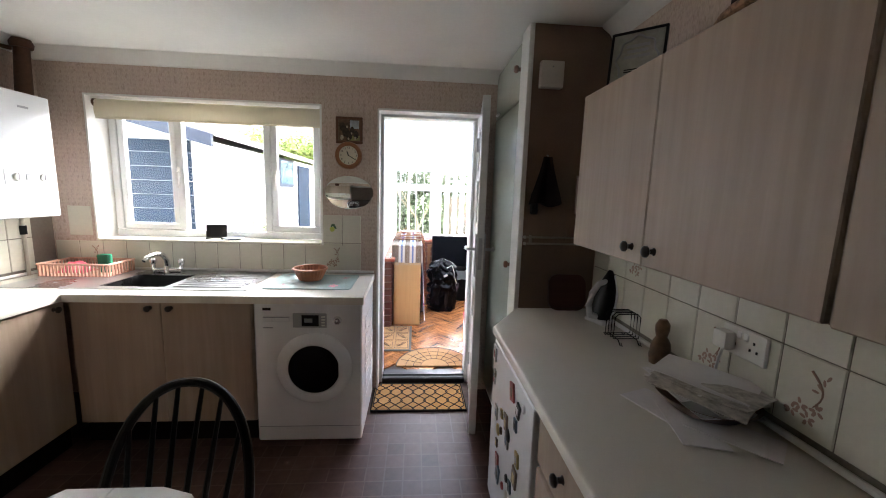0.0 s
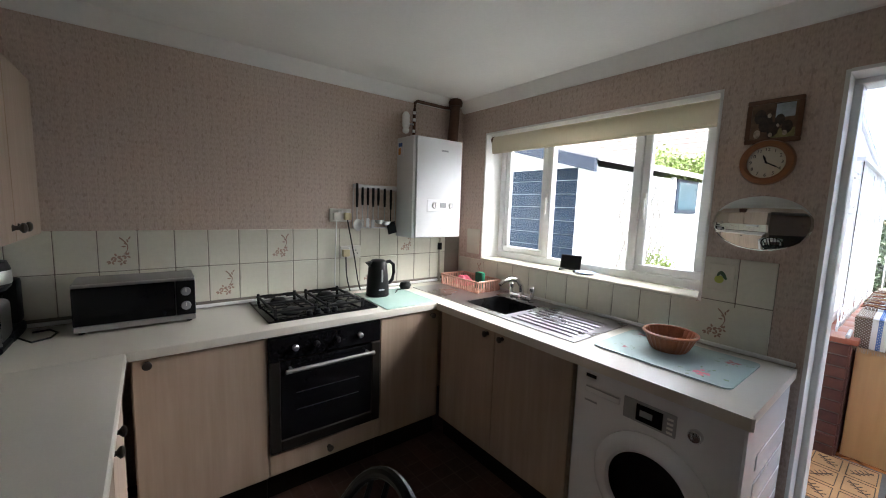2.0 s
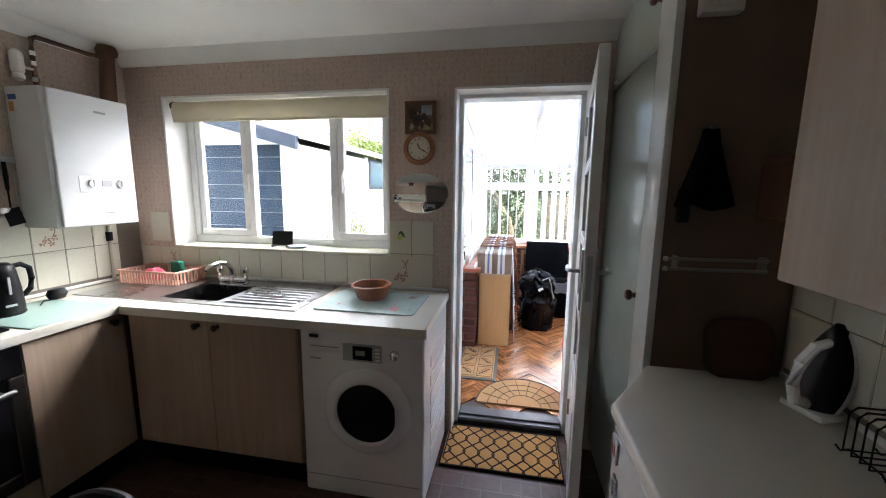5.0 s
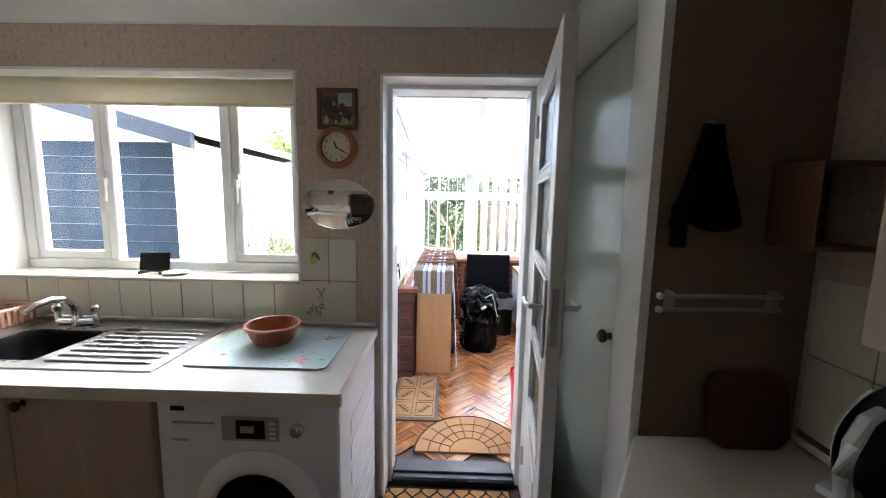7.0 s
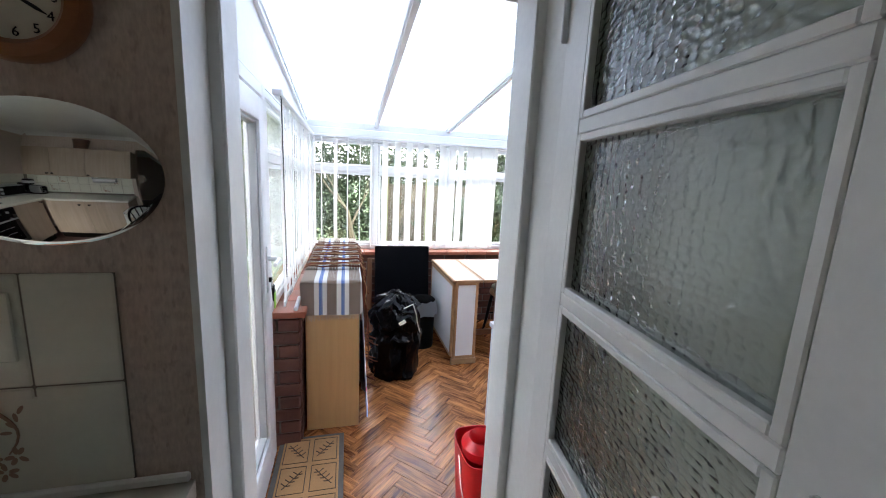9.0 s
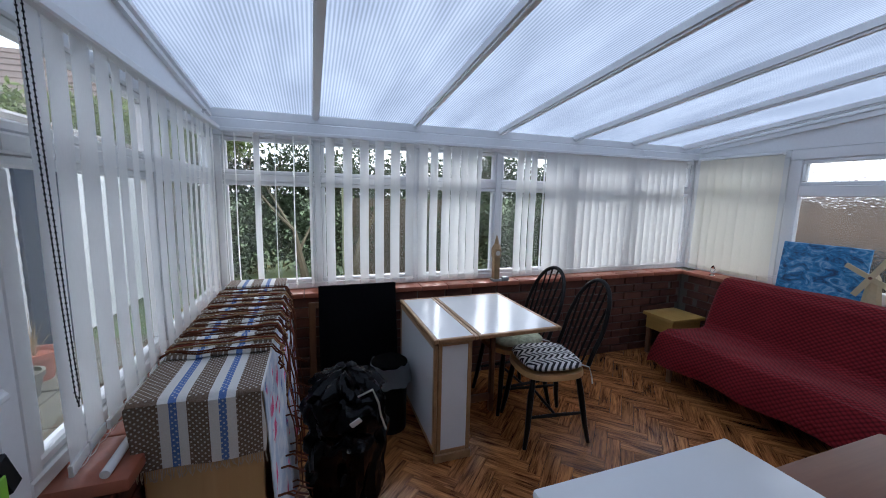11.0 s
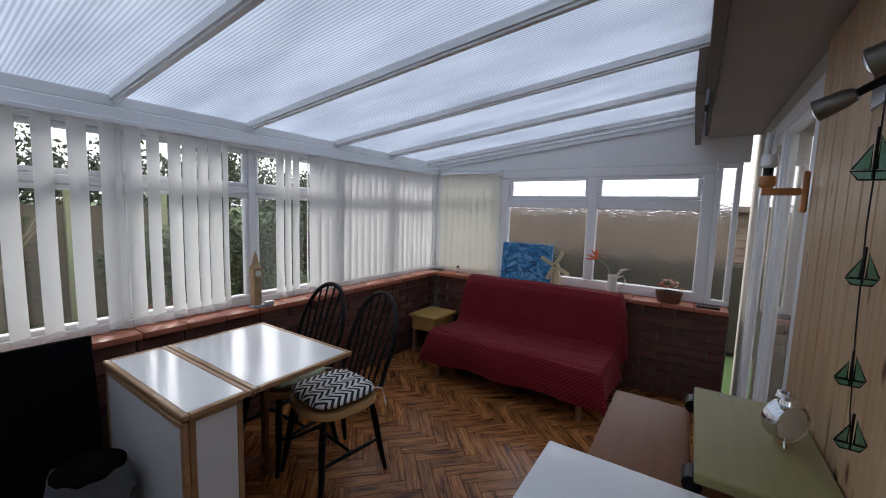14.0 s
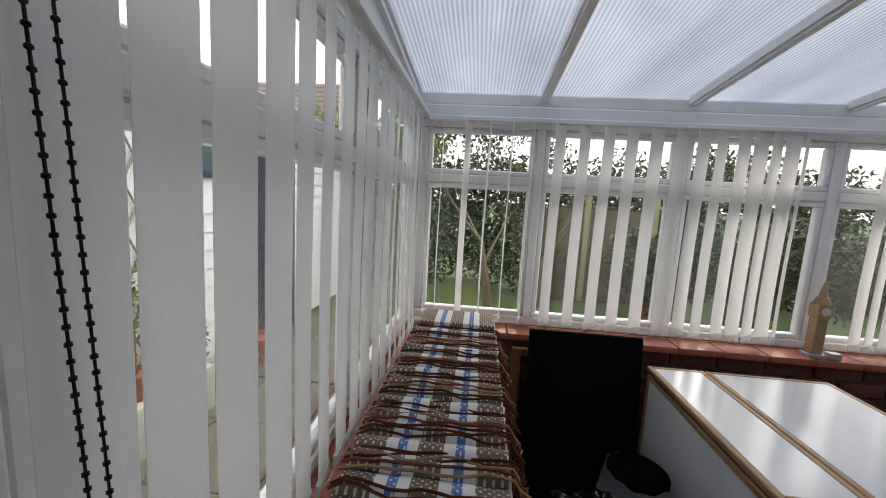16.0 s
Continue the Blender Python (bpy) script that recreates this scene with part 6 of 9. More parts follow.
# wire toast rack, cat figure, bowl of papers
tr = thing("letter_rack", (0.70, 2.05, WT), "black wire letter rack with scrolled feet", "rack")
for i in range(4):
    y = 2.02 + 0.022 * i
    part("wire_loop", tube(B(), [(0.645, y, WT + 0.02), (0.645, y, WT + 0.11), (0.66, y, WT + 0.125), (0.74, y, WT + 0.125), (0.755, y, WT + 0.11), (0.755, y, WT + 0.02)], 0.0025, 6, True), M_BLACK, tr)
for x in (0.66, 0.74):
    part("foot", tube(B(), [(x, 1.985, WT + 0.016), (x, 1.975, WT + 0.006), (x, 1.99, WT + 0.003), (x, 2.01, WT + 0.02), (x, 2.09, WT + 0.02), (x, 2.11, WT + 0.003), (x, 2.125, WT + 0.008)], 0.0025, 6), M_BLACK, tr)
shift(tr, 0.02, 0.12)
ct = solid("cat_figurine", lathe(B(), [(0.035, 0), (0.04, 0.03), (0.034, 0.075), (0.02, 0.10), (0.026, 0.125), (0.026, 0.145), (0.014, 0.165), (0, 0.167)], (0.745, 1.96, WT), 18, sy=0.8), paint("brown_pottery", (0.16, 0.09, 0.05), 0.35, 0.4, big=18), "brown and cream pottery ornament by the wall", "ornament")
fb = thing("wooden_bowl", (0.66, 1.64, WT), "shallow dark wooden bowl full of papers", "bowl")
part("bowl", lathe(B(), [(0.05, 0), (0.09, 0.012), (0.125, 0.045), (0.13, 0.05), (0.12, 0.046), (0.085, 0.018), (0, 0.012)], (0.665, 1.64, WT + 0.006), 32), M_WOODDARK, fb)
M_NEWS = paint("printed_paper", (0.45, 0.42, 0.38), 0.7, 0.45, fine=70, big=25)
M_PLAINP = paint("white_paper", (0.72, 0.70, 0.70), 0.7, 0.05)
rnd = random.Random(8)
for i in range(7):
    w, d = rnd.uniform(0.08, 0.11), rnd.uniform(0.10, 0.13)
    mm_ = Matrix.Translation((0.665 + rnd.uniform(-0.02, 0.02), 1.645 + rnd.uniform(-0.02, 0.02), WT + 0.058 + 0.006 * i)) @ pose(0, 0, 0, rnd.uniform(-3, 3), rnd.uniform(-3, 3), rnd.uniform(0, 180))
    sd = rnd.random() * 9
    b = sheet(B(), lambda u, v: tuple(mm_ @ Vector(((u - 0.5) * 2 * w, (v - 0.5) * 2 * d, 0.010 * noise.noise((u * 2 + sd, v * 2, sd))))), 8, 8, 0.002)
    solid("newspaper" if i % 3 else "leaflet", b, M_NEWS if i % 3 else M_PLAINP, "folded printed paper lying in the bowl" if i % 3 else "white leaflet lying in the bowl", "paper", "papers in the bowl")
for i, (x, y, r) in enumerate(((0.56, 1.66, 20), (0.58, 1.58, -15), (0.66, 1.53, 40))):
    solid("envelope", box(B(), (-0.055, -0.10, 0), (0.055, 0.10, 0.0025), 0, m=pose(x, y, WT + 0.0005 + 0.003 * i, 0, 0, r)), M_PLAINP, "white envelope lying on the worktop", "envelope", "envelopes on the worktop")
double_socket("double_socket", (KE - 0.010, 1.665, 1.105), "-x", (), "white double wall socket with a plug")
pl = thing("mains_plug", (KE - 0.03, 1.71, 1.08), "white mains plug with a lead to the worktop", "plug")
part("plug_body", box(B(), (KE - 0.058, 1.685, 1.075), (KE - 0.022, 1.735, 1.13), 0.01, 2), M_WHITE, pl)
part("lead", tube(B(), [(KE - 0.04, 1.71, 1.08), (KE - 0.04, 1.72, 1.03), (KE - 0.04, 1.73, 0.97), (KE - 0.06, 1.75, WT + 0.006)], 0.0045, 7), M_WHITE, pl)
# on top of the right wall unit
pf = thing("framed_certificate", (0.66, 2.0, 1.92), "dark framed ornate print leaning on the wall unit", "picture")
FM = Matrix.Translation((0.62, 2.08, 1.921)) @ pose(0, 0, 0, 0, 0, -42) @ pose(0, 0, 0, -8, 0, 0) @ Matrix.Scale(0.78, 4)
b = B()
for q in (((-0.12, 0), (0.12, 0.012)), ((-0.12, 0.258), (0.12, 0.27)), ((-0.12, 0.012), (-0.108, 0.258)), ((0.108, 0.012), (0.12, 0.258))):
    box(b, (q[0][0], -0.008, q[0][1]), (q[1][0], 0.008, q[1][1]), 0.002, m=FM)
part("frame", b, M_BLACK, pf)
part("print", box(B(), (-0.108, -0.002, 0.012), (0.108, 0.004, 0.258), 0, m=FM), paint("mirror_print", (0.38, 0.38, 0.33), 0.2, 0.2, big=10), pf)
b = tube(B(), [FM @ Vector((0.085 * math.cos(k * math.tau / 40) * (1 + 0.08 * math.cos(8 * k * math.tau / 40)), -0.003, 0.135 + 0.105 * math.sin(k * math.tau / 40) * (1 + 0.06 * math.cos(8 * k * math.tau / 40)))) for k in range(40)], 0.004, 5, True)
part("ornament", b, M_GREYPL, pf)
for i, (w, z) in enumerate(((0.05, 0.19), (0.045, 0.165), (0.055, 0.14), (0.05, 0.085), (0.05, 0.075))):
    part("print_line", box(B(), (-w, -0.0045, z), (w, -0.0025, z + 0.013 if i < 3 else z + 0.005), 0, m=FM), M_GREYPL if i < 3 else M_BLACK, pf)
shift(pf, 0, 0.02, -0.015)
hb = thing("dark_handbag", (0.62, 1.5, 1.92), "dark bundle with a striped wicker rim on the wall unit", "basket")
part("bundle", sheet(B(), lambda u, v: (0.66 + 0.10 * math.cos(u * math.tau) * math.sin(v * 2.6 + 0.5), 1.52 + 0.17 * math.sin(u * math.tau) * math.sin(v * 2.6 + 0.5), 1.925 + 0.16 * v + 0.015 * noise.noise((u * 6, v * 5, 2))), 24, 10, 0.006), M_DARKCLOTH, hb)
part("rim", tube(B(), [(0.66 + 0.12 * math.cos(k * math.tau / 24), 1.52 + 0.19 * math.sin(k * math.tau / 24), 1.935) for k in range(24)], 0.012, 8, True), paint("striped_wicker", (0.30, 0.17, 0.10), 0.6, 0.6, big=60), hb)

# ---- table and chair by the hall doorway ----
M_BLACKWOOD = paint("black_painted_wood", (0.004, 0.004, 0.0045), 0.35, 0.15, bmp=0.05, spec=0.22)
M_WTABLE = paint("white_formica", (0.72, 0.72, 0.70), 0.3, 0.04, bmp=0.02)
kt2 = thing("drop_leaf_table", (-0.85, 1.35, 0), "small white drop-leaf table with clipped corners", "table")
outl = [(-1.02, 1.10), (-1.06, 1.16), (-1.06, 1.54), (-1.01, 1.60), (-0.90, 1.60)]
outl2 = [(-0.897, 1.60), (-0.78, 1.60), (-0.70, 1.575), (-0.64, 1.52), (-0.615, 1.44), (-0.615, 1.28), (-0.65, 1.18), (-0.72, 1.12), (-0.80, 1.10), (-0.897, 1.10)]
part("tabletop", prism(B(), outl + [(-0.90, 1.10)], "z", 0.727, 0.75), M_WTABLE, kt2, smooth=False)
part("drop_leaf", prism(B(), outl2, "z", 0.727, 0.75), M_WTABLE, kt2, smooth=False)
for x, y in ((-1.03, 1.13), (-1.03, 1.56), (-0.93, 1.13), (-0.68, 1.15)):
    part("leg", box(B(), (x - 0.018, y - 0.018, 0), (x + 0.018, y + 0.018, 0.727), 0.003), M_WTABLE, kt2)
part("apron", box(B(), (-1.04, 1.15, 0.66), (-0.91, 1.54, 0.726), 0.003), M_WTABLE, kt2)


def windsor(name, seat_mat, label, spindles=6):
    """A hoop-back chair at the origin, facing +y: seat, four legs, stretchers, hoop and spindles."""
    th = thing(name, (0, 0, 0), label, "chair", "hoop-back chairs")
    def seat(u, v):
        a = u * math.tau
        r = v
        k = (abs(math.cos(a)) ** 3 + abs(math.sin(a)) ** 3) ** (-1 / 3)
        return (0.205 * k * r * math.cos(a), 0.20 * k * r * math.sin(a), 0.445 - 0.012 * math.sin(math.pi * (1 - r)) * (1 if r < 1 else 0))
    part("seat", sheet(B(), seat, 32, 6, -0.030), seat_mat, th)
    for sx in (-1, 1):
        for y0, y1 in ((0.14, 0.20), (-0.14, -0.21)):
            part("leg", tube(B(), [(sx * 0.14, y0, 0.43), (sx * 0.155, (y0 * 2 + y1) / 3, 0.30), (sx * 0.18, (y0 + 2 * y1) / 3, 0.12), (sx * 0.195, y1, 0.0)], [0.014, 0.019, 0.016, 0.012], 10), M_BLACKWOOD, th)
        part("stretcher", tube(B(), [(sx * 0.17, 0.18, 0.18), (sx * 0.168, 0, 0.18), (sx * 0.17, -0.18, 0.18)], [0.008, 0.012, 0.008], 8), M_BLACKWOOD, th)
    part("cross_stretcher", tube(B(), [(-0.168, 0, 0.18), (0, 0, 0.18), (0.168, 0, 0.18)], [0.008, 0.011, 0.008], 8), M_BLACKWOOD, th)
    def hoop(t):
        a = math.pi * t
        x = -0.20 * math.cos(a) * (1 + 0.10 * math.sin(a))
        z = 0.45 + 0.50 * math.sin(a) ** 0.62
        return (x * (0.96 if 0.05 < t < 0.95 else 0.90), -0.17 - 0.17 * (z - 0.45) / 0.48, z)
    part("hoop", tube(B(), [hoop(0.004 + 0.992 * i / 28) for i in range(29)], 0.0135, 10), M_BLACKWOOD, th)
    for i in range(spindles):
        x = -0.125 + 0.25 * i / (spindles - 1)
        t = 0.5 + 0.32 * (x / 0.175)
        top = min((hoop(0.1 + 0.8 * k / 80) for k in range(81)), key=lambda p: abs(p[0] - x * 1.2))
        part("spindle", tube(B(), [(x * 0.9, -0.165, 0.44), (x, (-0.165 + top[1]) / 2, (0.44 + top[2]) / 2), (top[0], top[1], top[2])], [0.006, 0.0085, 0.006], 8), M_BLACKWOOD, th)
    return th


ch0 = windsor("hoop_back_chair", M_BLACKWOOD, "black painted hoop-back chair tucked at the white table")
ch0.matrix_basis = pose(-0.79, 1.41, 0, 0, 0, 180)

# door mat inside
mt = thing("door_mat", (-0.11, 3.31, 0), "tan coir mat with a black lattice pattern", "mat")
M_COIR = paint("tan_coir", (0.40, 0.20, 0.06), 0.95, 0.2, fine=250, bmp=0.8)
M_COIRB = paint("black_coir", (0.015, 0.012, 0.01), 0.95, 0.2, fine=250, bmp=0.8)
part("mat_surface", box(B(), (-0.445, 3.13, 0.0), (0.225, 3.50, 0.014), 0.004), M_COIR, mt)
b = B()
for i in range(9):
    for s in (-1, 1):
        pts = []
        for k in range(25):
            t = k / 24
            y = 3.14 + 0.35 * t
            ph = (t * 3.0) * math.pi
            x = -0.445 + 0.0838 * (i - 0.0) + s * 0.042 * math.cos(ph) * (1 + 0.15 * math.cos(2 * ph))
            if -0.44 < x < 0.22:
                pts.append((x, y, 0.0135))
        if len(pts) > 2:
            tube(b, pts, 0.0045, 5)
part("lattice", b, M_COIRB, mt)
b = B()
for q in (((-0.445, 3.128), (0.225, 3.138)), ((-0.445, 3.492), (0.225, 3.502)), ((-0.447, 3.138), (-0.437, 3.492)), ((0.217, 3.138), (0.227, 3.492))):
    box(b, (*q[0], 0.0), (*q[1], 0.0165), 0.003)
part("border", b, M_COIRB, mt)
# ---- garden room ----
# house wall seen from the garden room, with knotty pine boards
b = B()
box(b, (KE + 0.25, KN, 0), (1.98, NO, 2.12))
box(b, (3.42, KN, 0), (3.90, NO, 2.12))
box(b, (1.98, KN, 2.02), (3.42, NO, 2.12))
box(b, (1.98, KN, 0), (3.42, NO, 0.10))
box(b, (KW - 0.25, KN, KC), (3.9, NO, 2.5))
structure("wall_house", b, paint("house_render", (0.5, 0.46, 0.4), 0.8, 0.1), "rendered house wall behind the garden room", "wall")
b = B()
box(b, (1.95, KN - 0.6, 0), (3.45, KN - 0.55, 2.1))
structure("wall_room_beyond", b, M_PAPER, "dim papered wall beyond the patio window", "wall")
window("window_patio", 2.0, 3.40, 0.10, 2.02, NO - 0.05, NO + 0.01, "white plastic patio window in the house wall", splits=(2.7,), fw=0.07, sash=(0, 1))


def pine_mat():
    m, nt, bs = node_mat("knotty_pine")
    oi = nt.nodes.new("ShaderNodeObjectInfo")
    sc = nt.nodes.new("ShaderNodeVectorMath")
    sc.operation = "SCALE"
    sc.inputs[0].default_value = (17, 3, 29)
    nt.links.new(oi.outputs["Random"], sc.inputs["Scale"])
    def shifted(scale):
        ad = nt.nodes.new("ShaderNodeVectorMath")
        nt.links.new(coords(nt, scale), ad.inputs[0])
        nt.links.new(sc.outputs[0], ad.inputs[1])
        return ad.outputs[0]
    g1 = noise_tex(nt, shifted((26, 26, 1.1)), 1.0, 5, 0.6, 0.8)
    g2 = noise_tex(nt, shifted((70, 70, 2.0)), 1.0, 3)
    c = ramp(nt, g1, (0.36, 0.22, 0.11), (0.55, 0.38, 0.22), 0.3, 0.7)
    c = mixc(nt, 0.3, c, ramp(nt, g2, (0.30, 0.17, 0.08), (0.58, 0.42, 0.25)))
    v = nt.nodes.new("ShaderNodeTexVoronoi")
    v.inputs["Scale"].default_value = 1.0
    nt.links.new(shifted((11, 11, 3.6)), v.inputs["Vector"])
    k = ramp(nt, v.outputs["Distance"], (1, 1, 1), (0, 0, 0), 0.06, 0.13)
    c = mixc(nt, k, c, (0.13, 0.055, 0.02))
    nt.links.new(c, bs.inputs["Base Color"])
    bs.inputs["Roughness"].default_value = 0.42
    bump(nt, bs, g2, 0.15, 0.001)
    return m


M_PINE = pine_mat()
pw = tagged(thing("wall_pine", (1.1, NO + 0.01, CF), "knotty pine boarded wall beside the back door", "wall"), kind="structure")
part("batten", box(B(), (0.325, NO + 0.002, CF), (1.945, NO + 0.008, 2.10)), M_WOODDARK, pw)
b = prism(B(), [(-0.049, 0.0), (-0.046, 0.013), (-0.043, 0.016), (0.043, 0.016), (0.046, 0.013), (0.049, 0.0)], "z", CF, 2.095)
bd_mesh = mesh_from("pine_board", b, M_PINE, False)
for i in range(16):
    piece("pine_board", bd_mesh, pw, pose(0.375 + 0.1 * i, NO + 0.009, 0, 0, 0, 0))
PY = NO + 0.026

# back door architrave on this side
b = B()
box(b, (DX0 - 0.06, NO, CF), (DX0, NO + 0.01, DZ1 + 0.05), 0.004)
box(b, (DX1 + 0.001, NO, CF), (DX1 + 0.032, NO + 0.01, DZ1 + 0.05), 0.004)
box(b, (DX0, NO, DZ1), (DX1, NO + 0.014, DZ1 + 0.05), 0.004)
structure("architrave", b, M_WHITE, "white painted architrave round the back door", "trim", smooth=True)
b = B()
box(b, (-0.75, KN + 0.1, 0.0), (DX0 - 0.061, NO + 0.001, 2.12))
structure("wall_return", b, M_WHITE, "white painted strip of wall beside the back door", "wall")

# west door of the garden room
wd = tagged(thing("door_garden", (GW, 4.15, CF), "white plastic glazed garden door with lever handle and keys", "door"), kind="structure")
b = B()
box(b, (GW - 0.035, 3.70, CF), (GW + 0.035, 3.76, TOPZ), 0.006)
box(b, (GW - 0.035, 4.585, CF), (GW + 0.035, 4.655, TOPZ), 0.006)
box(b, (GW - 0.035, 3.76, 1.83), (GW + 0.035, 4.585, TOPZ), 0.006)
box(b, (GW - 0.035, 3.76, CF - 0.01), (GW + 0.035, 4.585, CF + 0.03), 0.006)
part("door_frame", b, M_UPVC, wd)
b = B()
for q in ((3.77, 3.87, 0.075, 1.82), (4.475, 4.575, 0.075, 1.82), (3.87, 4.475, 1.72, 1.82), (3.87, 4.475, 0.075, 0.24)):
    box(b, (GW - 0.028, q[0], q[2]), (GW + 0.042, q[1], q[3]), 0.008, 2)
part("door_leaf", b, M_UPVC, wd)
b = B()
for q in ((3.87, 3.885, 0.24, 1.72), (4.46, 4.475, 0.24, 1.72), (3.885, 4.46, 1.705, 1.72), (3.885, 4.46, 0.24, 0.255)):
    box(b, (GW - 0.012, q[0], q[2]), (GW + 0.030, q[1], q[3]), 0.004)
part("bead", b, M_GREYPL, wd)
p = part("pane", box(B(), (GW - 0.003, 3.88, 0.25), (GW + 0.003, 4.465, 1.71)), M_GLASS, wd)
p.visible_shadow = False
for s in (1, -1):
    xf = GW + (0.042 if s > 0 else -0.028)
    hp = part("handle_plate", box(B(), (min(xf, xf + s * 0.008), 4.505, 0.96), (max(xf, xf + s * 0.008), 4.54, 1.18), 0.004), M_UPVC, wd)
    part("lever", tube(B(), [(xf, 4.522, 1.12), (xf + s * 0.045, 4.522, 1.12), (xf + s * 0.055, 4.51, 1.12), (xf + s * 0.055, 4.41, 1.115)], [0.010, 0.010, 0.011, 0.009], 10), M_UPVC, hp)
part("lock_barrel", cyl(B(), (GW + 0.04, 4.522, 1.02), (GW + 0.062, 4.522, 1.02), 0.012, seg=12), M_BLACK, wd)
kb = thing("bunch_of_keys", (GW + 0.06, 4.522, 0.9), "keys with a green fob hanging from the lock", "keys")
part("key_ring", tube(B(), [(GW + 0.062 + 0.0 * k, 4.522 + 0.016 * math.cos(k * math.tau / 16), 1.0 + 0.016 * math.sin(k * math.tau / 16)) for k in range(16)], 0.002, 6, True), M_STEEL, kb)
part("fob", box(B(), (GW + 0.058, 4.515, 0.90), (GW + 0.07, 4.55, 0.985), 0.004, m=Matrix.Translation((GW, 4.52, 0.98)) @ pose(0, 0, 0, 22, 0, 0) @ Matrix.Translation((-GW, -4.52, -0.98))), M_BLACK, kb)
part("green_tag", box(B(), (GW + 0.07, 4.505, 0.885), (GW + 0.075, 4.53, 0.96), 0.002), paint("lime_plastic", (0.25, 0.55, 0.05), 0.4), kb, "lime green tag")

# vertical blinds
M_SLAT = slat_mat("white_blind_fabric", (0.94, 0.94, 0.93))
M_SLATC = slat_mat("cream_blind_fabric", (0.93, 0.91, 0.84))


def slat_mesh(z0, z1, mat, bend=0.004):
    w = 0.0445
    def fn(u, v):
        return ((u - 0.5) * 2 * w, bend * math.cos((u - 0.5) * math.pi) + 0.003 * math.sin(v * 5), z0 + (z1 - z0) * v)
    b = sheet(B(), fn, 4, 10, 0.0008)
    box(b, (-w, -0.003, z0), (w, 0.007, z0 + 0.028), 0.001)
    return mesh_from("slat", b, mat)


def vblind(name, spots, z0, z1, mat, label, rail):
    """Hung slats: spots are (x, y, turn); rail is the head rail's box."""
    th = thing(name, (*spots[0][:2], z0), label, "blind")
    part("head_rail", box(B(), *rail, 0.005), M_UPVC, th)
    data = slat_mesh(z0, z1, mat)
    for x, y, r in spots:
        piece("slat", data, th, pose(x, y, 0, 0, 0, r))
    for (x0, y0, _), (x1, y1, _) in zip(spots, spots[1:]):
        if math.hypot(x1 - x0, y1 - y0) < 0.17:
            for d in (-0.02, 0.02):
                b = tube(B(), [(x0, y0 + d, z0 + 0.012), ((x0 * 3 + x1) / 4, (y0 * 3 + y1) / 4 + d, z0 - 0.008), ((x0 + x1) / 2, (y0 + y1) / 2 + d, z0 - 0.013), ((x0 + 3 * x1) / 4, (y0 + 3 * y1) / 4 + d, z0 - 0.008), (x1, y1 + d, z0 + 0.012)], 0.0012, 4)
                part("link_chain", b, M_WHITE, th)
    return th


rnd = random.Random(21)
BY = 6.455
spots = []
for x, r in ((-0.455, 98), (-0.39, 96), (-0.265, 72), (-0.154, 94), (-0.04, 88), (0.065, 80), (0.195, 46), (0.315, 42), (0.43, 38), (0.54, 34), (0.656, 28), (0.765, 36), (0.87, 26), (0.955, 32), (1.055, 26),
             (1.13, 18), (1.20, 30), (1.27, 16), (1.33, 44), (1.70, 22), (1.765, 28), (1.83, 24), (1.93, 48)):
    spots.append((x, BY, r))
x = 2.0
while x < 3.52:
    spots.append((x, BY, -25 + rnd.uniform(-4, 4)))
    x += 0.078
vblind("vertical_blind", spots, SILL + 0.035, 1.862, M_SLAT, "white fabric vertical blind, part open along the windows", ((-0.47, BY - 0.022, 1.862), (3.60, BY + 0.022, 1.889)))
spots = [(-0.475 + rnd.uniform(-0.004, 0.004), 4.72 + 0.0955 * i, 95 + rnd.uniform(-5, 5)) for i in range(17)]
vblind("vertical_blind", spots, SILL + 0.035, 1.858, M_SLAT, "white fabric vertical blind on the side window, nearly closed", ((-0.498, 4.66, 1.86), (-0.452, 6.38, 1.889)))
spots = [(3.69, 5.76 + 0.078 * i, 84 + rnd.uniform(-4, 4)) for i in range(9)]
vblind("vertical_blind", spots, SILL + 0.03, 1.875, M_SLATC, "cream fabric vertical blind, closed", ((3.67, 5.72, 1.876), (3.715, 6.43, 1.90)))
cc = thing("blind_chain", (-0.47, 4.69, 0.95), "black beaded pull chain of the side blind", "chain")
CH = [(-0.462, 4.675, 1.86)] + [(-0.462, 4.675 + 0.004 * i, 1.86 - 0.093 * i) for i in range(1, 10)] + [(-0.462, 4.72, 0.985), (-0.462, 4.728, 1.02)] + [(-0.462, 4.726 - 0.0035 * i, 1.02 + 0.093 * i) for i in range(1, 10)]
part("cord", tube(B(), CH, 0.0012, 5), M_BLACK, cc)
bead = bmesh.ops.create_icosphere
b = B()
bead(b, subdivisions=1, radius=0.0030)
bead_me = mesh_from("bead", b, M_BLACK)
nb = 0
for p0, p1 in zip(CH, CH[1:]):
    p0, p1 = Vector(p0), Vector(p1)
    n = max(1, int((p1 - p0).length / 0.0125))
    for k in range(n):
        piece("bead", bead_me, cc, Matrix.Translation(p0.lerp(p1, k / n)))

# herringbone blocks are laid at the end of the file

# long narrow cabinet covered with cloths
cabn = thing("narrow_sideboard", (-0.24, 5.5, CF), "pale beech narrow cabinet along the side windows", "cabinet")
M_BEECH = wood("pale_beech", (0.50, 0.30, 0.12), (0.60, 0.39, 0.18), "z", 0.5, 0.4)
part("end_panel", box(B(), (-0.385, 4.80, CF), (-0.09, 4.825, 0.925), 0.003), M_BEECH, cabn)
part("carcass", box(B(), (-0.38, 4.825, CF), (-0.095, 6.15, 0.92), 0.003), M_BEECH, cabn)


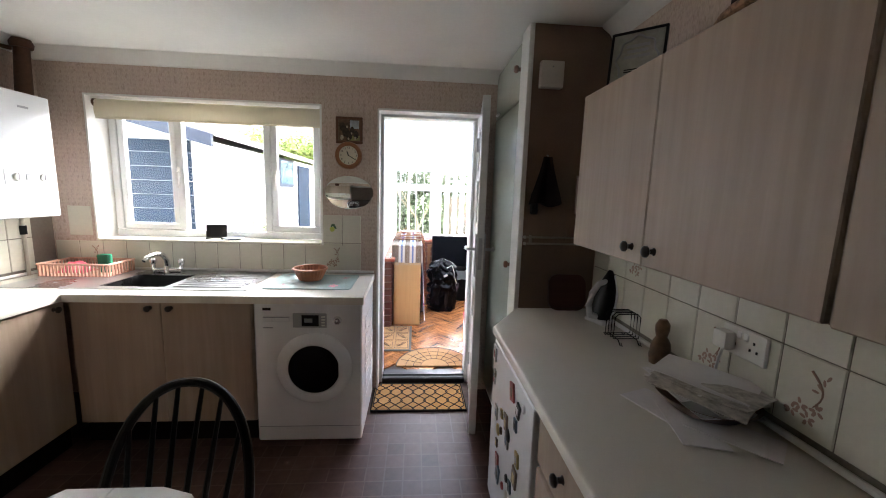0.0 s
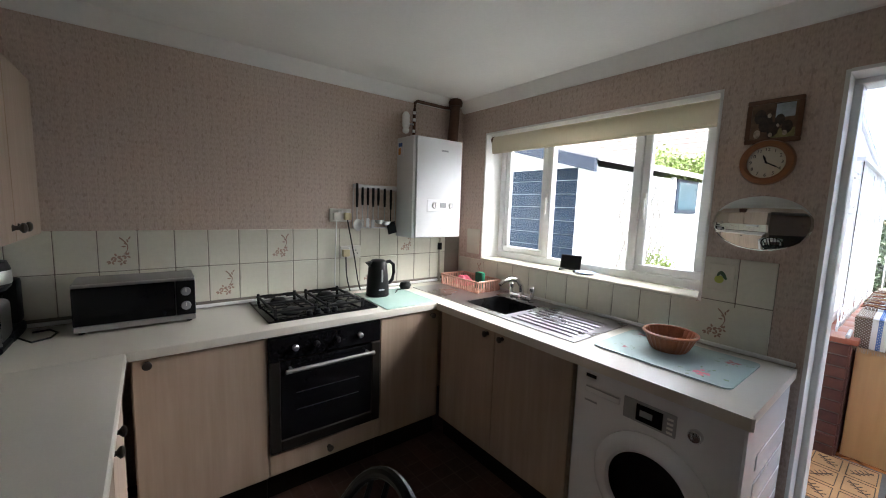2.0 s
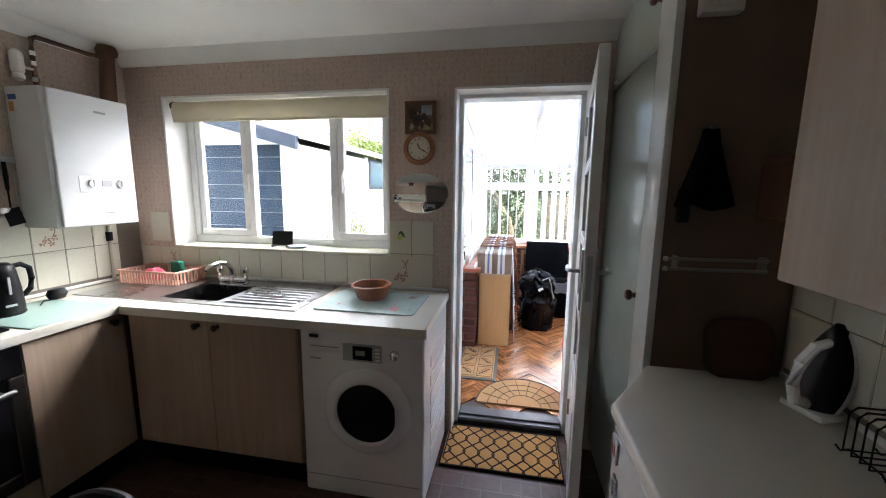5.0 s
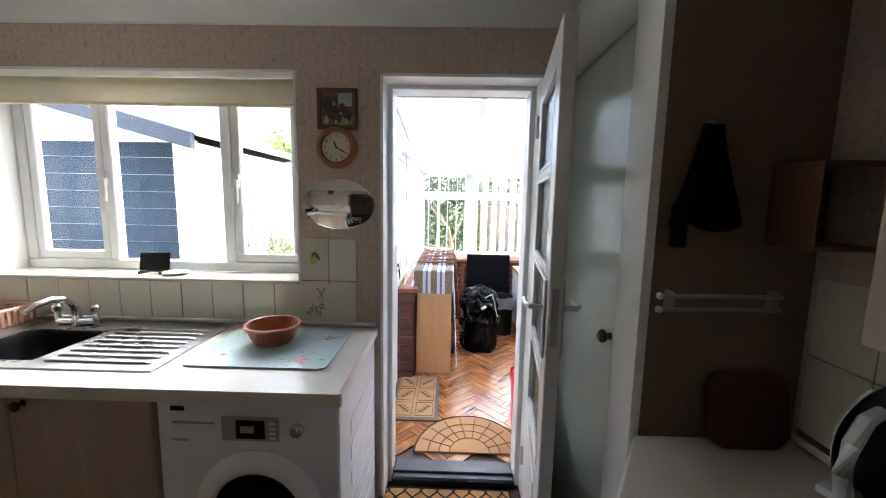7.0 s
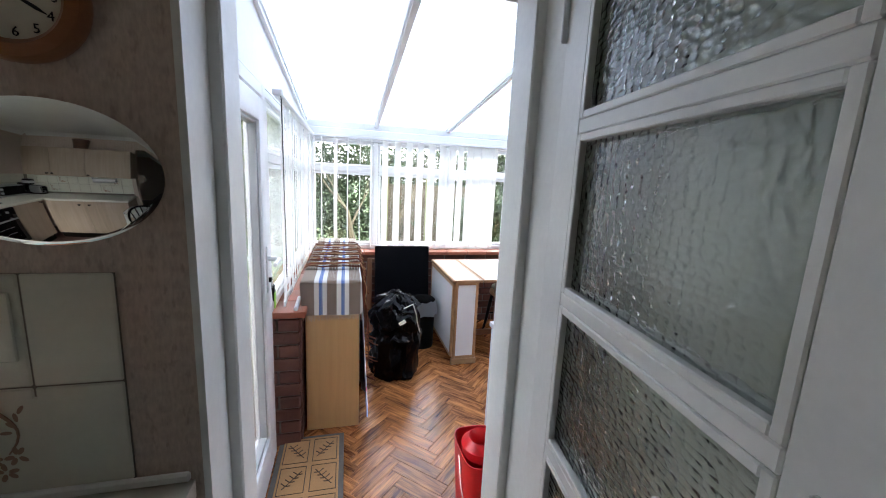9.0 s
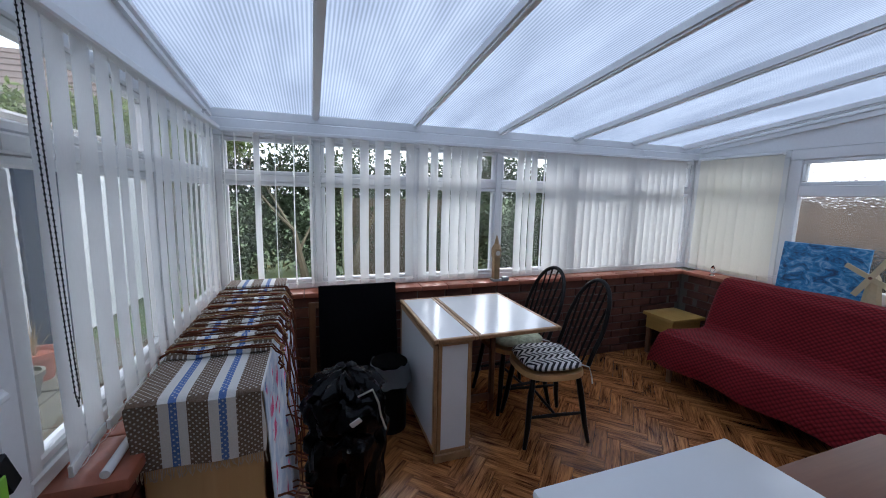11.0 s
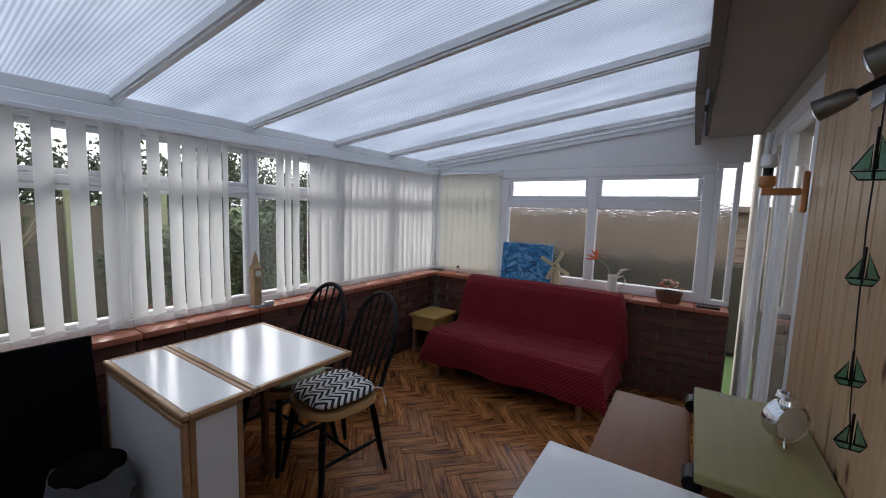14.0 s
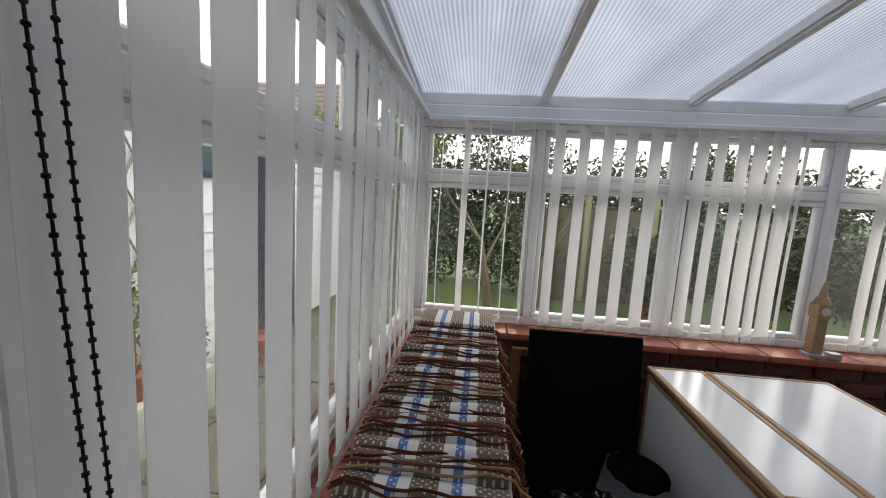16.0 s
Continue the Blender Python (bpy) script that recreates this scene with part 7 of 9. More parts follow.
def runner_mat():
    """Woven white runner: brown lattice bands and blue threads along its length."""
    m, nt, bs = node_mat("woven_runner")
    tc = nt.nodes.new("ShaderNodeTexCoord")
    sx = nt.nodes.new("ShaderNodeSeparateXYZ")
    nt.links.new(tc.outputs["Object"], sx.inputs[0])
    mr_ = nt.nodes.new("ShaderNodeMapRange")
    mr_.inputs[1].default_value, mr_.inputs[2].default_value = -0.42, -0.07
    nt.links.new(sx.outputs["X"], mr_.inputs[0])
    r = nt.nodes.new("ShaderNodeValToRGB")
    cr = r.color_ramp
    cr.interpolation = "CONSTANT"
    W, BR, BL = (0.70, 0.69, 0.66, 1), (0.105, 0.052, 0.018, 1), (0.03, 0.12, 0.40, 1)
    bands = [(0.0, W), (0.03, BR), (0.24, W), (0.31, BL), (0.365, W), (0.43, BR), (0.58, W), (0.65, BL), (0.705, W), (0.77, BR), (0.95, W)]
    cr.elements[0].position, cr.elements[0].color = bands[0]
    cr.elements[1].position, cr.elements[1].color = bands[1]
    for p_, c_ in bands[2:]:
        e = cr.elements.new(p_)
        e.color = c_
    nt.links.new(mr_.outputs[0], r.inputs[0])
    v = coords(nt, (1, 1, 1))
    w1, w2 = nt.nodes.new("ShaderNodeTexWave"), nt.nodes.new("ShaderNodeTexWave")
    for w_, d in ((w1, (0, 0, radians(45))), (w2, (0, 0, radians(-45)))):
        w_.inputs["Scale"].default_value = 27
        w_.bands_direction = "X"
        cm_ = nt.nodes.new("ShaderNodeCombineXYZ")
        ad = nt.nodes.new("ShaderNodeMath")
        ad.operation = "SUBTRACT"
        nt.links.new(sx.outputs["Y"], ad.inputs[0])
        nt.links.new(sx.outputs["Z"], ad.inputs[1])
        nt.links.new(sx.outputs["X"], cm_.inputs[0])
        nt.links.new(ad.outputs[0], cm_.inputs[1])
        mp = nt.nodes.new("ShaderNodeMapping")
        mp.inputs["Rotation"].default_value = d
        nt.links.new(cm_.outputs[0], mp.inputs[0])
        nt.links.new(mp.outputs[0], w_.inputs["Vector"])
    mul = nt.nodes.new("ShaderNodeMath")
    mul.operation = "MULTIPLY"
    nt.links.new(w1.outputs["Fac"], mul.inputs[0])
    nt.links.new(w2.outputs["Fac"], mul.inputs[1])
    gap = ramp(nt, mul.outputs[0], (0, 0, 0), (0.75, 0.75, 0.75), 0.52, 0.66)
    c = mixc(nt, gap, r.outputs[0], (0.70, 0.68, 0.62))
    th_ = noise_tex(nt, coords(nt, (250, 250, 250)), 1.0, 2)
    c = mixc(nt, 0.12, c, ramp(nt, th_, (0.25, 0.22, 0.19), (0.8, 0.79, 0.76)))
    nt.links.new(c, bs.inputs["Base Color"])
    bs.inputs["Roughness"].default_value = 0.9
    bump(nt, bs, th_, 0.4, 0.001)
    return m


M_RUN = runner_mat()
M_FRINGE = paint("brown_fringe_yarn", (0.10, 0.032, 0.016), 0.9, 0.3, bmp=0.4, spec=0.1)
M_FRINGER = paint("rust_fringe_yarn", (0.20, 0.05, 0.03), 0.9, 0.3, bmp=0.4, spec=0.1)
M_FRINGET = paint("tan_fringe_yarn", (0.36, 0.22, 0.11), 0.9, 0.3, bmp=0.4, spec=0.1)
M_FRINGEW = paint("cream_fringe_yarn", (0.5, 0.42, 0.32), 0.9, 0.3)
ZT = 0.93
rn = thing("table_runner", (-0.24, 5.4, ZT), "white woven runner with brown and blue bands, draped over the cabinet", "cloth")
def runner(u, v):
    """v runs from the hanging front hem, over the edge, to the far end."""
    s = -0.20 + v * 1.55
    wob = 0.003 * noise.noise((u * 5, v * 9, 1.0))
    x = -0.405 + 0.325 * u
    if s < -0.012:
        return (x + 0.004 * math.sin(v * 40), 4.782 + 0.006 * math.sin(u * 7) + wob, ZT + 0.012 + s)
    if s < 0.02:
        a = (s + 0.012) / 0.032 * math.pi / 2
        return (x, 4.782 + 0.018 * (1 - math.cos(a)), ZT - 0.008 + 0.016 * math.sin(a))
    return (x, 4.78 + s, ZT + 0.008 + wob)
part("cloth", sheet(B(), runner, 16, 110, 0.003), M_RUN, rn)
b = B()
for i in range(60):
    x = -0.403 + 0.321 * i / 59
    l = rnd.uniform(0.018, 0.032)
    tube(b, [(x, 4.781, ZT - 0.185), (x + rnd.uniform(-0.003, 0.003), 4.779, ZT - 0.188 - l * 0.5), (x + rnd.uniform(-0.006, 0.006), 4.78, ZT - 0.188 - l)], 0.0014, 4)
part("fringe", b, M_FRINGEW, rn, "short tan fringe")
# folded cloths piled along the top, each with a brown fringed edge
ny = 16
for i in range(ny):
    y = 5.05 + 0.0565 * i + 0.012 * math.sin(i * 2.3)
    fc = thing("folded_cloth", (-0.24, y, ZT + 0.012), "folded striped cloth with a brown corded fringe", "cloth", "folded cloths on the cabinet")
    hgt = 0.014 + 0.005 * (i % 3)
    def fold_fn(u, v, y=y, hgt=hgt, i=i):
        bulge = hgt * math.sin(math.pi * min(1, v * 1.02)) ** 0.5
        return (-0.40 + 0.315 * u + 0.004 * math.sin(v * 6 + i), y + 0.062 * v + 0.005 * noise.noise((u * 5, i, 0.3)), ZT + 0.0125 + bulge + 0.004 * noise.noise((u * 6, v * 3, i * 1.7)))
    part("cloth", sheet(B(), fold_fn, 14, 8, 0.002), M_RUN, fc)
    for k in range(2 + i % 2):
        pts = []
        lean = rnd.uniform(-0.02, 0.02)
        for j in range(13):
            u = j / 12
            pts.append((-0.412 + 0.335 * u, y - 0.004 + 0.0175 * k + lean * (u - 0.5) + 0.018 * noise.noise((u * 4, k * 3.1, i * 2.0)), ZT + 0.031 + 0.008 * noise.noise((u * 5, k, i)) - (0.012 if j == 0 else 0)))
        end = pts[-1]
        hang = rnd.choice((0.03, 0.04, 0.05, 0.06, 0.25, 0.5, 0.75))
        pts += [(-0.066, end[1] + 0.002, ZT + 0.012)]
        for j in range(1, 7):
            q = j / 6
            pts.append((-0.052 + 0.075 * q * hang + 0.008 * math.sin(j * 1.7 + k), end[1] + 0.012 * math.sin(j * 1.3 + i) - 0.02 * q, ZT - hang * q))
        part("corded_fringe", tube(B(), pts, 0.0031, 5), (M_FRINGE, M_FRINGER, M_FRINGE, M_FRINGET)[(i * 3 + k * 2 + i // 3) % 4], fc, ("dark brown cord", "rust brown cord", "dark brown cord", "tan cord")[(i * 3 + k * 2 + i // 3) % 4])
lst = thing("folded_cloth", (-0.24, 6.0, ZT + 0.012), "folded white runner at the far end of the cabinet", "cloth", "folded cloths on the cabinet")
part("cloth", box(B(), (-0.395, 5.97, ZT + 0.012), (-0.085, 6.15, ZT + 0.035), 0.008, 2), M_RUN, lst)
# flowered cloth down the side, corded tassels at the hem
def floral_mat():
    m, nt, bs = node_mat("flowered_cotton")
    v1 = nt.nodes.new("ShaderNodeTexVoronoi")
    v1.inputs["Scale"].default_value = 9
    nt.links.new(coords(nt), v1.inputs["Vector"])
    n = noise_tex(nt, coords(nt), 22, 4)
    petals = mixc(nt, 0.5, v1.outputs["Distance"], n)
    k = ramp(nt, petals, (1, 1, 1), (0, 0, 0), 0.36, 0.41)
    c = ramp(nt, noise_tex(nt, coords(nt), 12, 3), (0.42, 0.50, 0.62), (0.68, 0.70, 0.74), 0.4, 0.6)
    c = mixc(nt, k, c, ramp(nt, noise_tex(nt, coords(nt), 7, 2), (0.66, 0.07, 0.20), (0.10, 0.18, 0.42), 0.52, 0.56))
    nt.links.new(c, bs.inputs["Base Color"])
    bs.inputs["Roughness"].default_value = 0.9
    return m
dv = thing("flowered_cloth", (-0.08, 5.4, 0.2), "pale blue flowered cloth hanging down the cabinet side", "cloth")
def drape(u, v):
    fl = 0.012 * math.sin(u * 26) * v + 0.008 * math.sin(u * 57 + 1) * v
    return (-0.083 + 0.035 * v + fl, 4.80 + 1.32 * u + 0.03 * v * math.sin(u * 9), ZT + 0.005 - (0.86 - 0.05 * math.sin(u * 11)) * v)
part("cloth", sheet(B(), drape, 90, 20, 0.003), floral_mat(), dv)
b = B()
for i in range(26):
    u = (i + 0.5) / 26
    p0 = Vector(drape(u, 0.45 + 0.55 * ((i * 7) % 10) / 10))
    d = Vector((0.03 + 0.03 * rnd.random(), rnd.uniform(-0.02, 0.02), -0.05))
    part("tassel", tube(B(), [p0, p0 + Vector((0.03, 0.0, 0.004)), p0 + Vector((0.055, 0.01, -0.02)), p0 + Vector((0.07, 0.0, -0.012)) + d * 0.3], 0.004, 5), M_FRINGE, dv, "brown corded tassel")
solid("white_tube", cyl(B(), (-0.42, 4.70, SILL + 0.012), (-0.425, 4.90, SILL + 0.012), 0.011, seg=12), M_UPVC, "short white plastic tube on the sill", "tube")

# black board, wooden frame, bin bag and bin
M_BLKFAB = paint("black_felt_board", (0.005, 0.005, 0.006), 0.95, 0.2, bmp=0.2, spec=0.04)
solid("black_board", box(B(), (0.095, 0, 0), (0.61, 0.03, 0.86), 0.004, m=pose(0, 6.10, CF, -8, 0, 0)), M_BLKFAB, "large black board leaning against the brick wall", "board")
wf = thing("fire_screen", (0.0, 6.2, CF), "dark wooden fire screen leaning behind the black board", "screen")
for q in (((0.0, 0, 0), (0.045, 0.025, 0.72)), ((0.046, 0, 0.68), (0.30, 0.025, 0.72)), ((0.046, 0, 0.0), (0.30, 0.025, 0.04))):
    part("rail", box(B(), *q, 0.004, m=pose(0.03, 6.24, CF, -6, 0, 0)), wood("mid_brown_wood", (0.14, 0.06, 0.025), (0.24, 0.11, 0.05), "z"), wf)
bg = thing("bin_bag", (0.20, 5.42, CF), "full black plastic bin bag tied at the neck", "bin bag")
def bag(u, v):
    a = u * math.tau
    prof = [(0.0, 0.0), (0.165, 0.0), (0.18, 0.05), (0.182, 0.2), (0.185, 0.32), (0.165, 0.36), (0.19, 0.41), (0.185, 0.49), (0.155, 0.55), (0.11, 0.60), (0.06, 0.635), (0.0, 0.64)]
    i = min(int(v * 11), 10)
    f = v * 11 - i
    r = prof[i][0] * (1 - f) + prof[i + 1][0] * f
    z = prof[i][1] * (1 - f) + prof[i + 1][1] * f
    k = 1 + 0.20 * noise.noise((math.cos(a) * 2.2, math.sin(a) * 2.2, v * 7)) + 0.13 * noise.noise((math.cos(a) * 6, math.sin(a) * 6, v * 14))
    if v > 0.7:
        k += 0.5 * noise.noise((math.cos(a) * 4, math.sin(a) * 4, v * 9 + 4))
    return (0.20 + r * k * math.cos(a), 5.42 + r * k * 0.95 * math.sin(a), CF + z + 0.03 * (z > 0.05) * noise.noise((math.cos(a) * 3, math.sin(a) * 3, v * 5 + 2)))
part("bag", sheet(B(), bag, 64, 60), paint("black_polythene", (0.002, 0.002, 0.0025), 0.13, 0.2, fine=22, bmp=0.5, spec=0.14), bg)
part("tie", tube(B(), [(0.24, 5.28, CF + 0.56), (0.30, 5.25, CF + 0.60), (0.33, 5.27, CF + 0.52), (0.345, 5.30, CF + 0.44), (0.37, 5.31, CF + 0.36)], 0.005, 6), paint("pale_tie_string", (0.5, 0.5, 0.42), 0.6), bg)
part("tag", box(B(), (0.20, 5.215, CF + 0.46), (0.25, 5.222, CF + 0.49), 0.002, m=Matrix.Translation((0.22, 5.22, CF + 0.47)) @ pose(0, 0, 0, 20, -30, 0) @ Matrix.Translation((-0.22, -5.22, -CF - 0.47))), M_WHITE, bg, "white paper tag")
bn = thing("pedal_bin", (0.50, 5.88, CF), "dark pedal bin with a clear liner round its rim", "bin")
part("body", cyl(B(), (0.50, 5.88, CF), (0.50, 5.88, CF + 0.42), 0.105, 0.11, 28), paint("dark_bin_plastic", (0.012, 0.011, 0.01), 0.5, 0.1, spec=0.1), bn)
part("lid", lathe(B(), [(0.112, 0), (0.112, 0.015), (0.09, 0.03), (0, 0.034)], (0.50, 5.88, CF + 0.42), 28), paint("matt_black_lid", (0.002, 0.002, 0.002), 0.8, 0.1, spec=0.03), bn)
lm, lnt, lbs = node_mat("clear_liner")
lbs.inputs["Base Color"].default_value, lbs.inputs["Roughness"].default_value = (0.5, 0.53, 0.56, 1), 0.3
lbs.inputs["Transmission Weight"].default_value = 0.8
part("liner", sheet(B(), lambda u, v: (0.50 + (0.116 + 0.02 * v + 0.018 * noise.noise((u * 22, v * 3, 0)) * v) * math.cos(u * math.tau), 5.88 + (0.116 + 0.02 * v + 0.018 * noise.noise((u * 22, v * 3, 5)) * v) * math.sin(u * math.tau), CF + 0.43 - 0.12 * v + 0.02 * noise.noise((u * 14, v, 1))), 60, 6, 0.001), lm, bn, "crumpled clear liner")

# gate-leg table of white panels with wooden edging
M_EDGE = wood("light_oak_edging", (0.27, 0.14, 0.06), (0.42, 0.25, 0.12), "y", 1, 0.45)
M_PANEL = paint("white_melamine", (0.70, 0.72, 0.74), 0.2, 0.02, bmp=0.0)
gt = thing("folding_table", (1.03, 5.83, CF), "white-topped folding table with light oak edges", "table")
def edged(x0, x1, y0, y1, z0, z1, w, nm):
    """A horizontal white panel inside a wooden rim."""
    b = B()
    box(b, (x0, y0, z0), (x0 + w, y1, z1), 0.004)
    box(b, (x1 - w, y0, z0), (x1, y1, z1), 0.004)
    box(b, (x0 + w, y0, z0), (x1 - w, y0 + w, z1), 0.004)
    box(b, (x0 + w, y1 - w, z0), (x1 - w, y1, z1), 0.004)
    p = part(nm, b, M_EDGE, gt)
    part("panel", box(B(), (x0 + w, y0 + w, z0 + 0.003), (x1 - w, y1 - w, z1 - 0.0015)), M_PANEL, p, "glossy white panel")
edged(0.645, 0.895, 5.43, 6.235, 0.727, 0.75, 0.024, "top_fixed")
edged(0.898, 1.425, 5.43, 6.235, 0.727, 0.75, 0.024, "top_leaf")
def upright(ax, c0, a0, a1, z0, z1, nm):
    """An upright panel with wooden rim; ax 'y' faces -y, 'x' faces -x."""
    w, t = 0.024, 0.02
    b = B()
    qs = ((a0, a0 + w, z0, z1), (a1 - w, a1, z0, z1), (a0 + w, a1 - w, z0, z0 + w), (a0 + w, a1 - w, z1 - w, z1))
    for q in qs:
        if ax == "y":
            box(b, (q[0], c0, q[2]), (q[1], c0 + t, q[3]), 0.003)
        else:
            box(b, (c0, q[0], q[2]), (c0 + t, q[1], q[3]), 0.003)
    p = part(nm, b, M_EDGE, gt)
    b = B()
    if ax == "y":
        box(b, (a0 + w, c0 + 0.003, z0 + w), (a1 - w, c0 + t, z1 - w))
    else:
        box(b, (c0 + 0.003, a0 + w, z0 + w), (c0 + t, a1 - w, z1 - w))
    part("panel", b, M_PANEL, p, "glossy white panel")
upright("y", 5.455, 0.675, 0.87, CF + 0.05, 0.725, "end_panel")
upright("y", 6.20, 0.675, 0.87, CF + 0.05, 0.725, "end_panel")
upright("x", 0.648, 5.44, 6.225, 0.11, 0.715, "hanging_leaf")
# Near-black filler block; its colour stands for the shade inside the table.
part("core", box(B(), (0.70, 5.48, CF + 0.06), (0.86, 6.19, 0.72)), paint("cavity_shade_fill", (0.015, 0.009, 0.006), 0.8, 0.1, spec=0.1), gt)
part("foot", box(B(), (0.665, 5.452, CF), (0.88, 5.48, CF + 0.05), 0.004), M_EDGE, gt)
part("foot", box(B(), (0.665, 6.19, CF), (0.88, 6.22, CF + 0.05), 0.004), M_EDGE, gt)
b = B()
for q in (((1.18, 5.83, CF), (1.21, 5.865, 0.725)), ((0.87, 5.835, CF + 0.08), (1.18, 5.86, CF + 0.13)), ((0.87, 5.835, 0.66), (1.18, 5.86, 0.70))):
    box(b, *q, 0.004)
part("gate", b, wood("brown_gate", (0.14, 0.06, 0.03), (0.24, 0.11, 0.05), "z"), gt)

# chairs at the table
M_SEATW = wood("honey_beech_seat", (0.42, 0.23, 0.09), (0.56, 0.34, 0.15), "y", 0.6, 0.35)
chA = windsor("hoop_back_chair", M_SEATW, "black hoop-back chair with honey wood seat at the folding table")
chA.matrix_basis = pose(1.43, 5.58, CF, 0, 0, 82)
chB = copy_thing(chA, pose(1.41, 5.97, CF, 0, 0, 91))


def chevron_mat():
    m, nt, bs = node_mat("chevron_cotton")
    tc = nt.nodes.new("ShaderNodeTexCoord")
    sx = nt.nodes.new("ShaderNodeSeparateXYZ")
    nt.links.new(tc.outputs["Object"], sx.inputs[0])
    def op(kind, a, bb):
        n = nt.nodes.new("ShaderNodeMath")
        n.operation = kind
        for i, v in enumerate((a, bb)):
            if isinstance(v, (int, float)):
                n.inputs[i].default_value = v
            elif v is not None:
                nt.links.new(v, n.inputs[i])
        return n.outputs[0]
    zig = op("PINGPONG", sx.outputs["X"], 0.05)
    s = op("ADD", sx.outputs["Y"], zig)
    f = op("FRACT", op("MULTIPLY", s, 26.0), None)
    k = op("GREATER_THAN", f, 0.5)
    edge = op("PINGPONG", sx.outputs["X"], 0.05)
    gapk = op("LESS_THAN", edge, 0.004)
    c = mixc(nt, k, (0.72, 0.72, 0.70), (0.015, 0.016, 0.02))
    c = mixc(nt, gapk, c, (0.72, 0.72, 0.70))
    nt.links.new(c, bs.inputs["Base Color"])
    bs.inputs["Roughness"].default_value = 0.9
    return m


def cushion_fn(u, v):
    a = u * math.tau
    k = (abs(math.cos(a)) ** 4 + abs(math.sin(a)) ** 4) ** (-0.25)
    vv = math.sin(v * math.pi)
    r = 0.185 * k * (vv ** 0.35 if v < 0.5 else vv ** 0.35)
    return (r * math.cos(a), r * math.sin(a), 0.03 - 0.028 * math.cos(v * math.pi) + 0.004 * noise.noise((math.cos(a) * 3, math.sin(a) * 3, v * 3)))


def cushion(mat, m, label):
    th = thing("seat_cushion", (0, 0, 0), label, "cushion", "seat cushions")
    b = sheet(B(), cushion_fn, 40, 16)
    bmesh.ops.remove_doubles(b, verts=b.verts[:], dist=1e-4)
    part("pad", b, mat, th)
    for sx in (-1, 1):
        part("tie", tube(B(), [(sx * 0.15, -0.16, 0.03), (sx * 0.165, -0.20, 0.02), (sx * 0.17, -0.215, -0.03), (sx * 0.18, -0.22, -0.08)], 0.004, 5), M_WHITE, th)
    th.matrix_basis = m
    return th


cushion(chevron_mat(), pose(1.43, 5.58, CF + 0.447, 0, 0, 82), "black and white chevron seat cushion tied to the chair")
cushion(paint("sage_leaf_cotton", (0.40, 0.42, 0.30), 0.9, 0.4, big=25), pose(1.41, 5.97, CF + 0.447, 0, 0, 91), "pale sage patterned seat cushion")

# sofa under a red throw
def throw_mat():
    m, nt, bs = node_mat("red_waffle_throw")
    v = nt.nodes.new("ShaderNodeTexVoronoi")
    v.inputs["Scale"].default_value = 40
    v.inputs["Randomness"].default_value = 0.1
    v.voronoi_dimensions = "2D"
    sp_ = nt.nodes.new("ShaderNodeSeparateXYZ")
    nt.links.new(coords(nt), sp_.inputs[0])
    ad_ = nt.nodes.new("ShaderNodeMath")
    nt.links.new(sp_.outputs["X"], ad_.inputs[0])
    nt.links.new(sp_.outputs["Z"], ad_.inputs[1])
    cb_ = nt.nodes.new("ShaderNodeCombineXYZ")
    nt.links.new(ad_.outputs[0], cb_.inputs[0])
    nt.links.new(sp_.outputs["Y"], cb_.inputs[1])
    mp_ = nt.nodes.new("ShaderNodeMapping")
    mp_.inputs["Rotation"].default_value = (0, 0, radians(45))
    nt.links.new(cb_.outputs[0], mp_.inputs[0])
    nt.links.new(mp_.outputs[0], v.inputs["Vector"])
    n = noise_tex(nt, coords(nt), 2.2, 4)
    # Hollows of the weave go darker in the colour too, imitating their shade.
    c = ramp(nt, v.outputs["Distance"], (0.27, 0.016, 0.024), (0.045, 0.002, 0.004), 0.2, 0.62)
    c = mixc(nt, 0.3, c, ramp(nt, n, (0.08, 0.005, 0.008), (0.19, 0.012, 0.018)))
    nt.links.new(c, bs.inputs["Base Color"])
    bs.inputs["Roughness"].default_value = 0.85
    bs.inputs["Sheen Weight"].default_value = 0.03
    bs.inputs["Specular IOR Level"].default_value = 0.2
    b_ = nt.nodes.new("ShaderNodeBump")
    b_.invert = True
    b_.inputs["Strength"].default_value, b_.inputs["Distance"].default_value = 0.7, 0.006
    nt.links.new(v.outputs["Distance"], b_.inputs["Height"])
    nt.links.new(b_.outputs[0], bs.inputs["Normal"])
    return m


sf = thing("sofa", (2.95, 5.1, CF), "two-seat sofa hidden under a dark red waffle throw", "sofa")
part("seat_base", box(B(), (2.58, 4.37, 0.16), (3.22, 5.82, 0.38), 0.03, 2), M_DARKCLOTH, sf)
part("back_rest", box(B(), (3.17, 4.37, 0.16), (3.34, 5.82, 0.79), 0.03, 2, m=Matrix.Translation((3.2, 5, 0.2)) @ pose(0, 0, 0, 0, 8, 0) @ Matrix.Translation((-3.2, -5, -0.2))), M_DARKCLOTH, sf)
for x in (2.63, 3.3):
    for y in (4.52, 5.72):
        part("leg", cyl(B(), (x, y, CF), (x, y, 0.17), 0.018, 0.022, 12), wood("sofa_leg_wood", (0.2, 0.1, 0.05), (0.3, 0.16, 0.08), "z"), sf)
PROF = [(2.52, 0.20), (2.525, 0.27), (2.545, 0.36), (2.58, 0.43), (2.66, 0.452), (2.80, 0.438), (2.95, 0.425), (3.06, 0.43), (3.11, 0.47), (3.14, 0.575), (3.17, 0.70), (3.20, 0.79), (3.25, 0.845), (3.32, 0.857), (3.39, 0.82), (3.41, 0.74), (3.415, 0.55)]
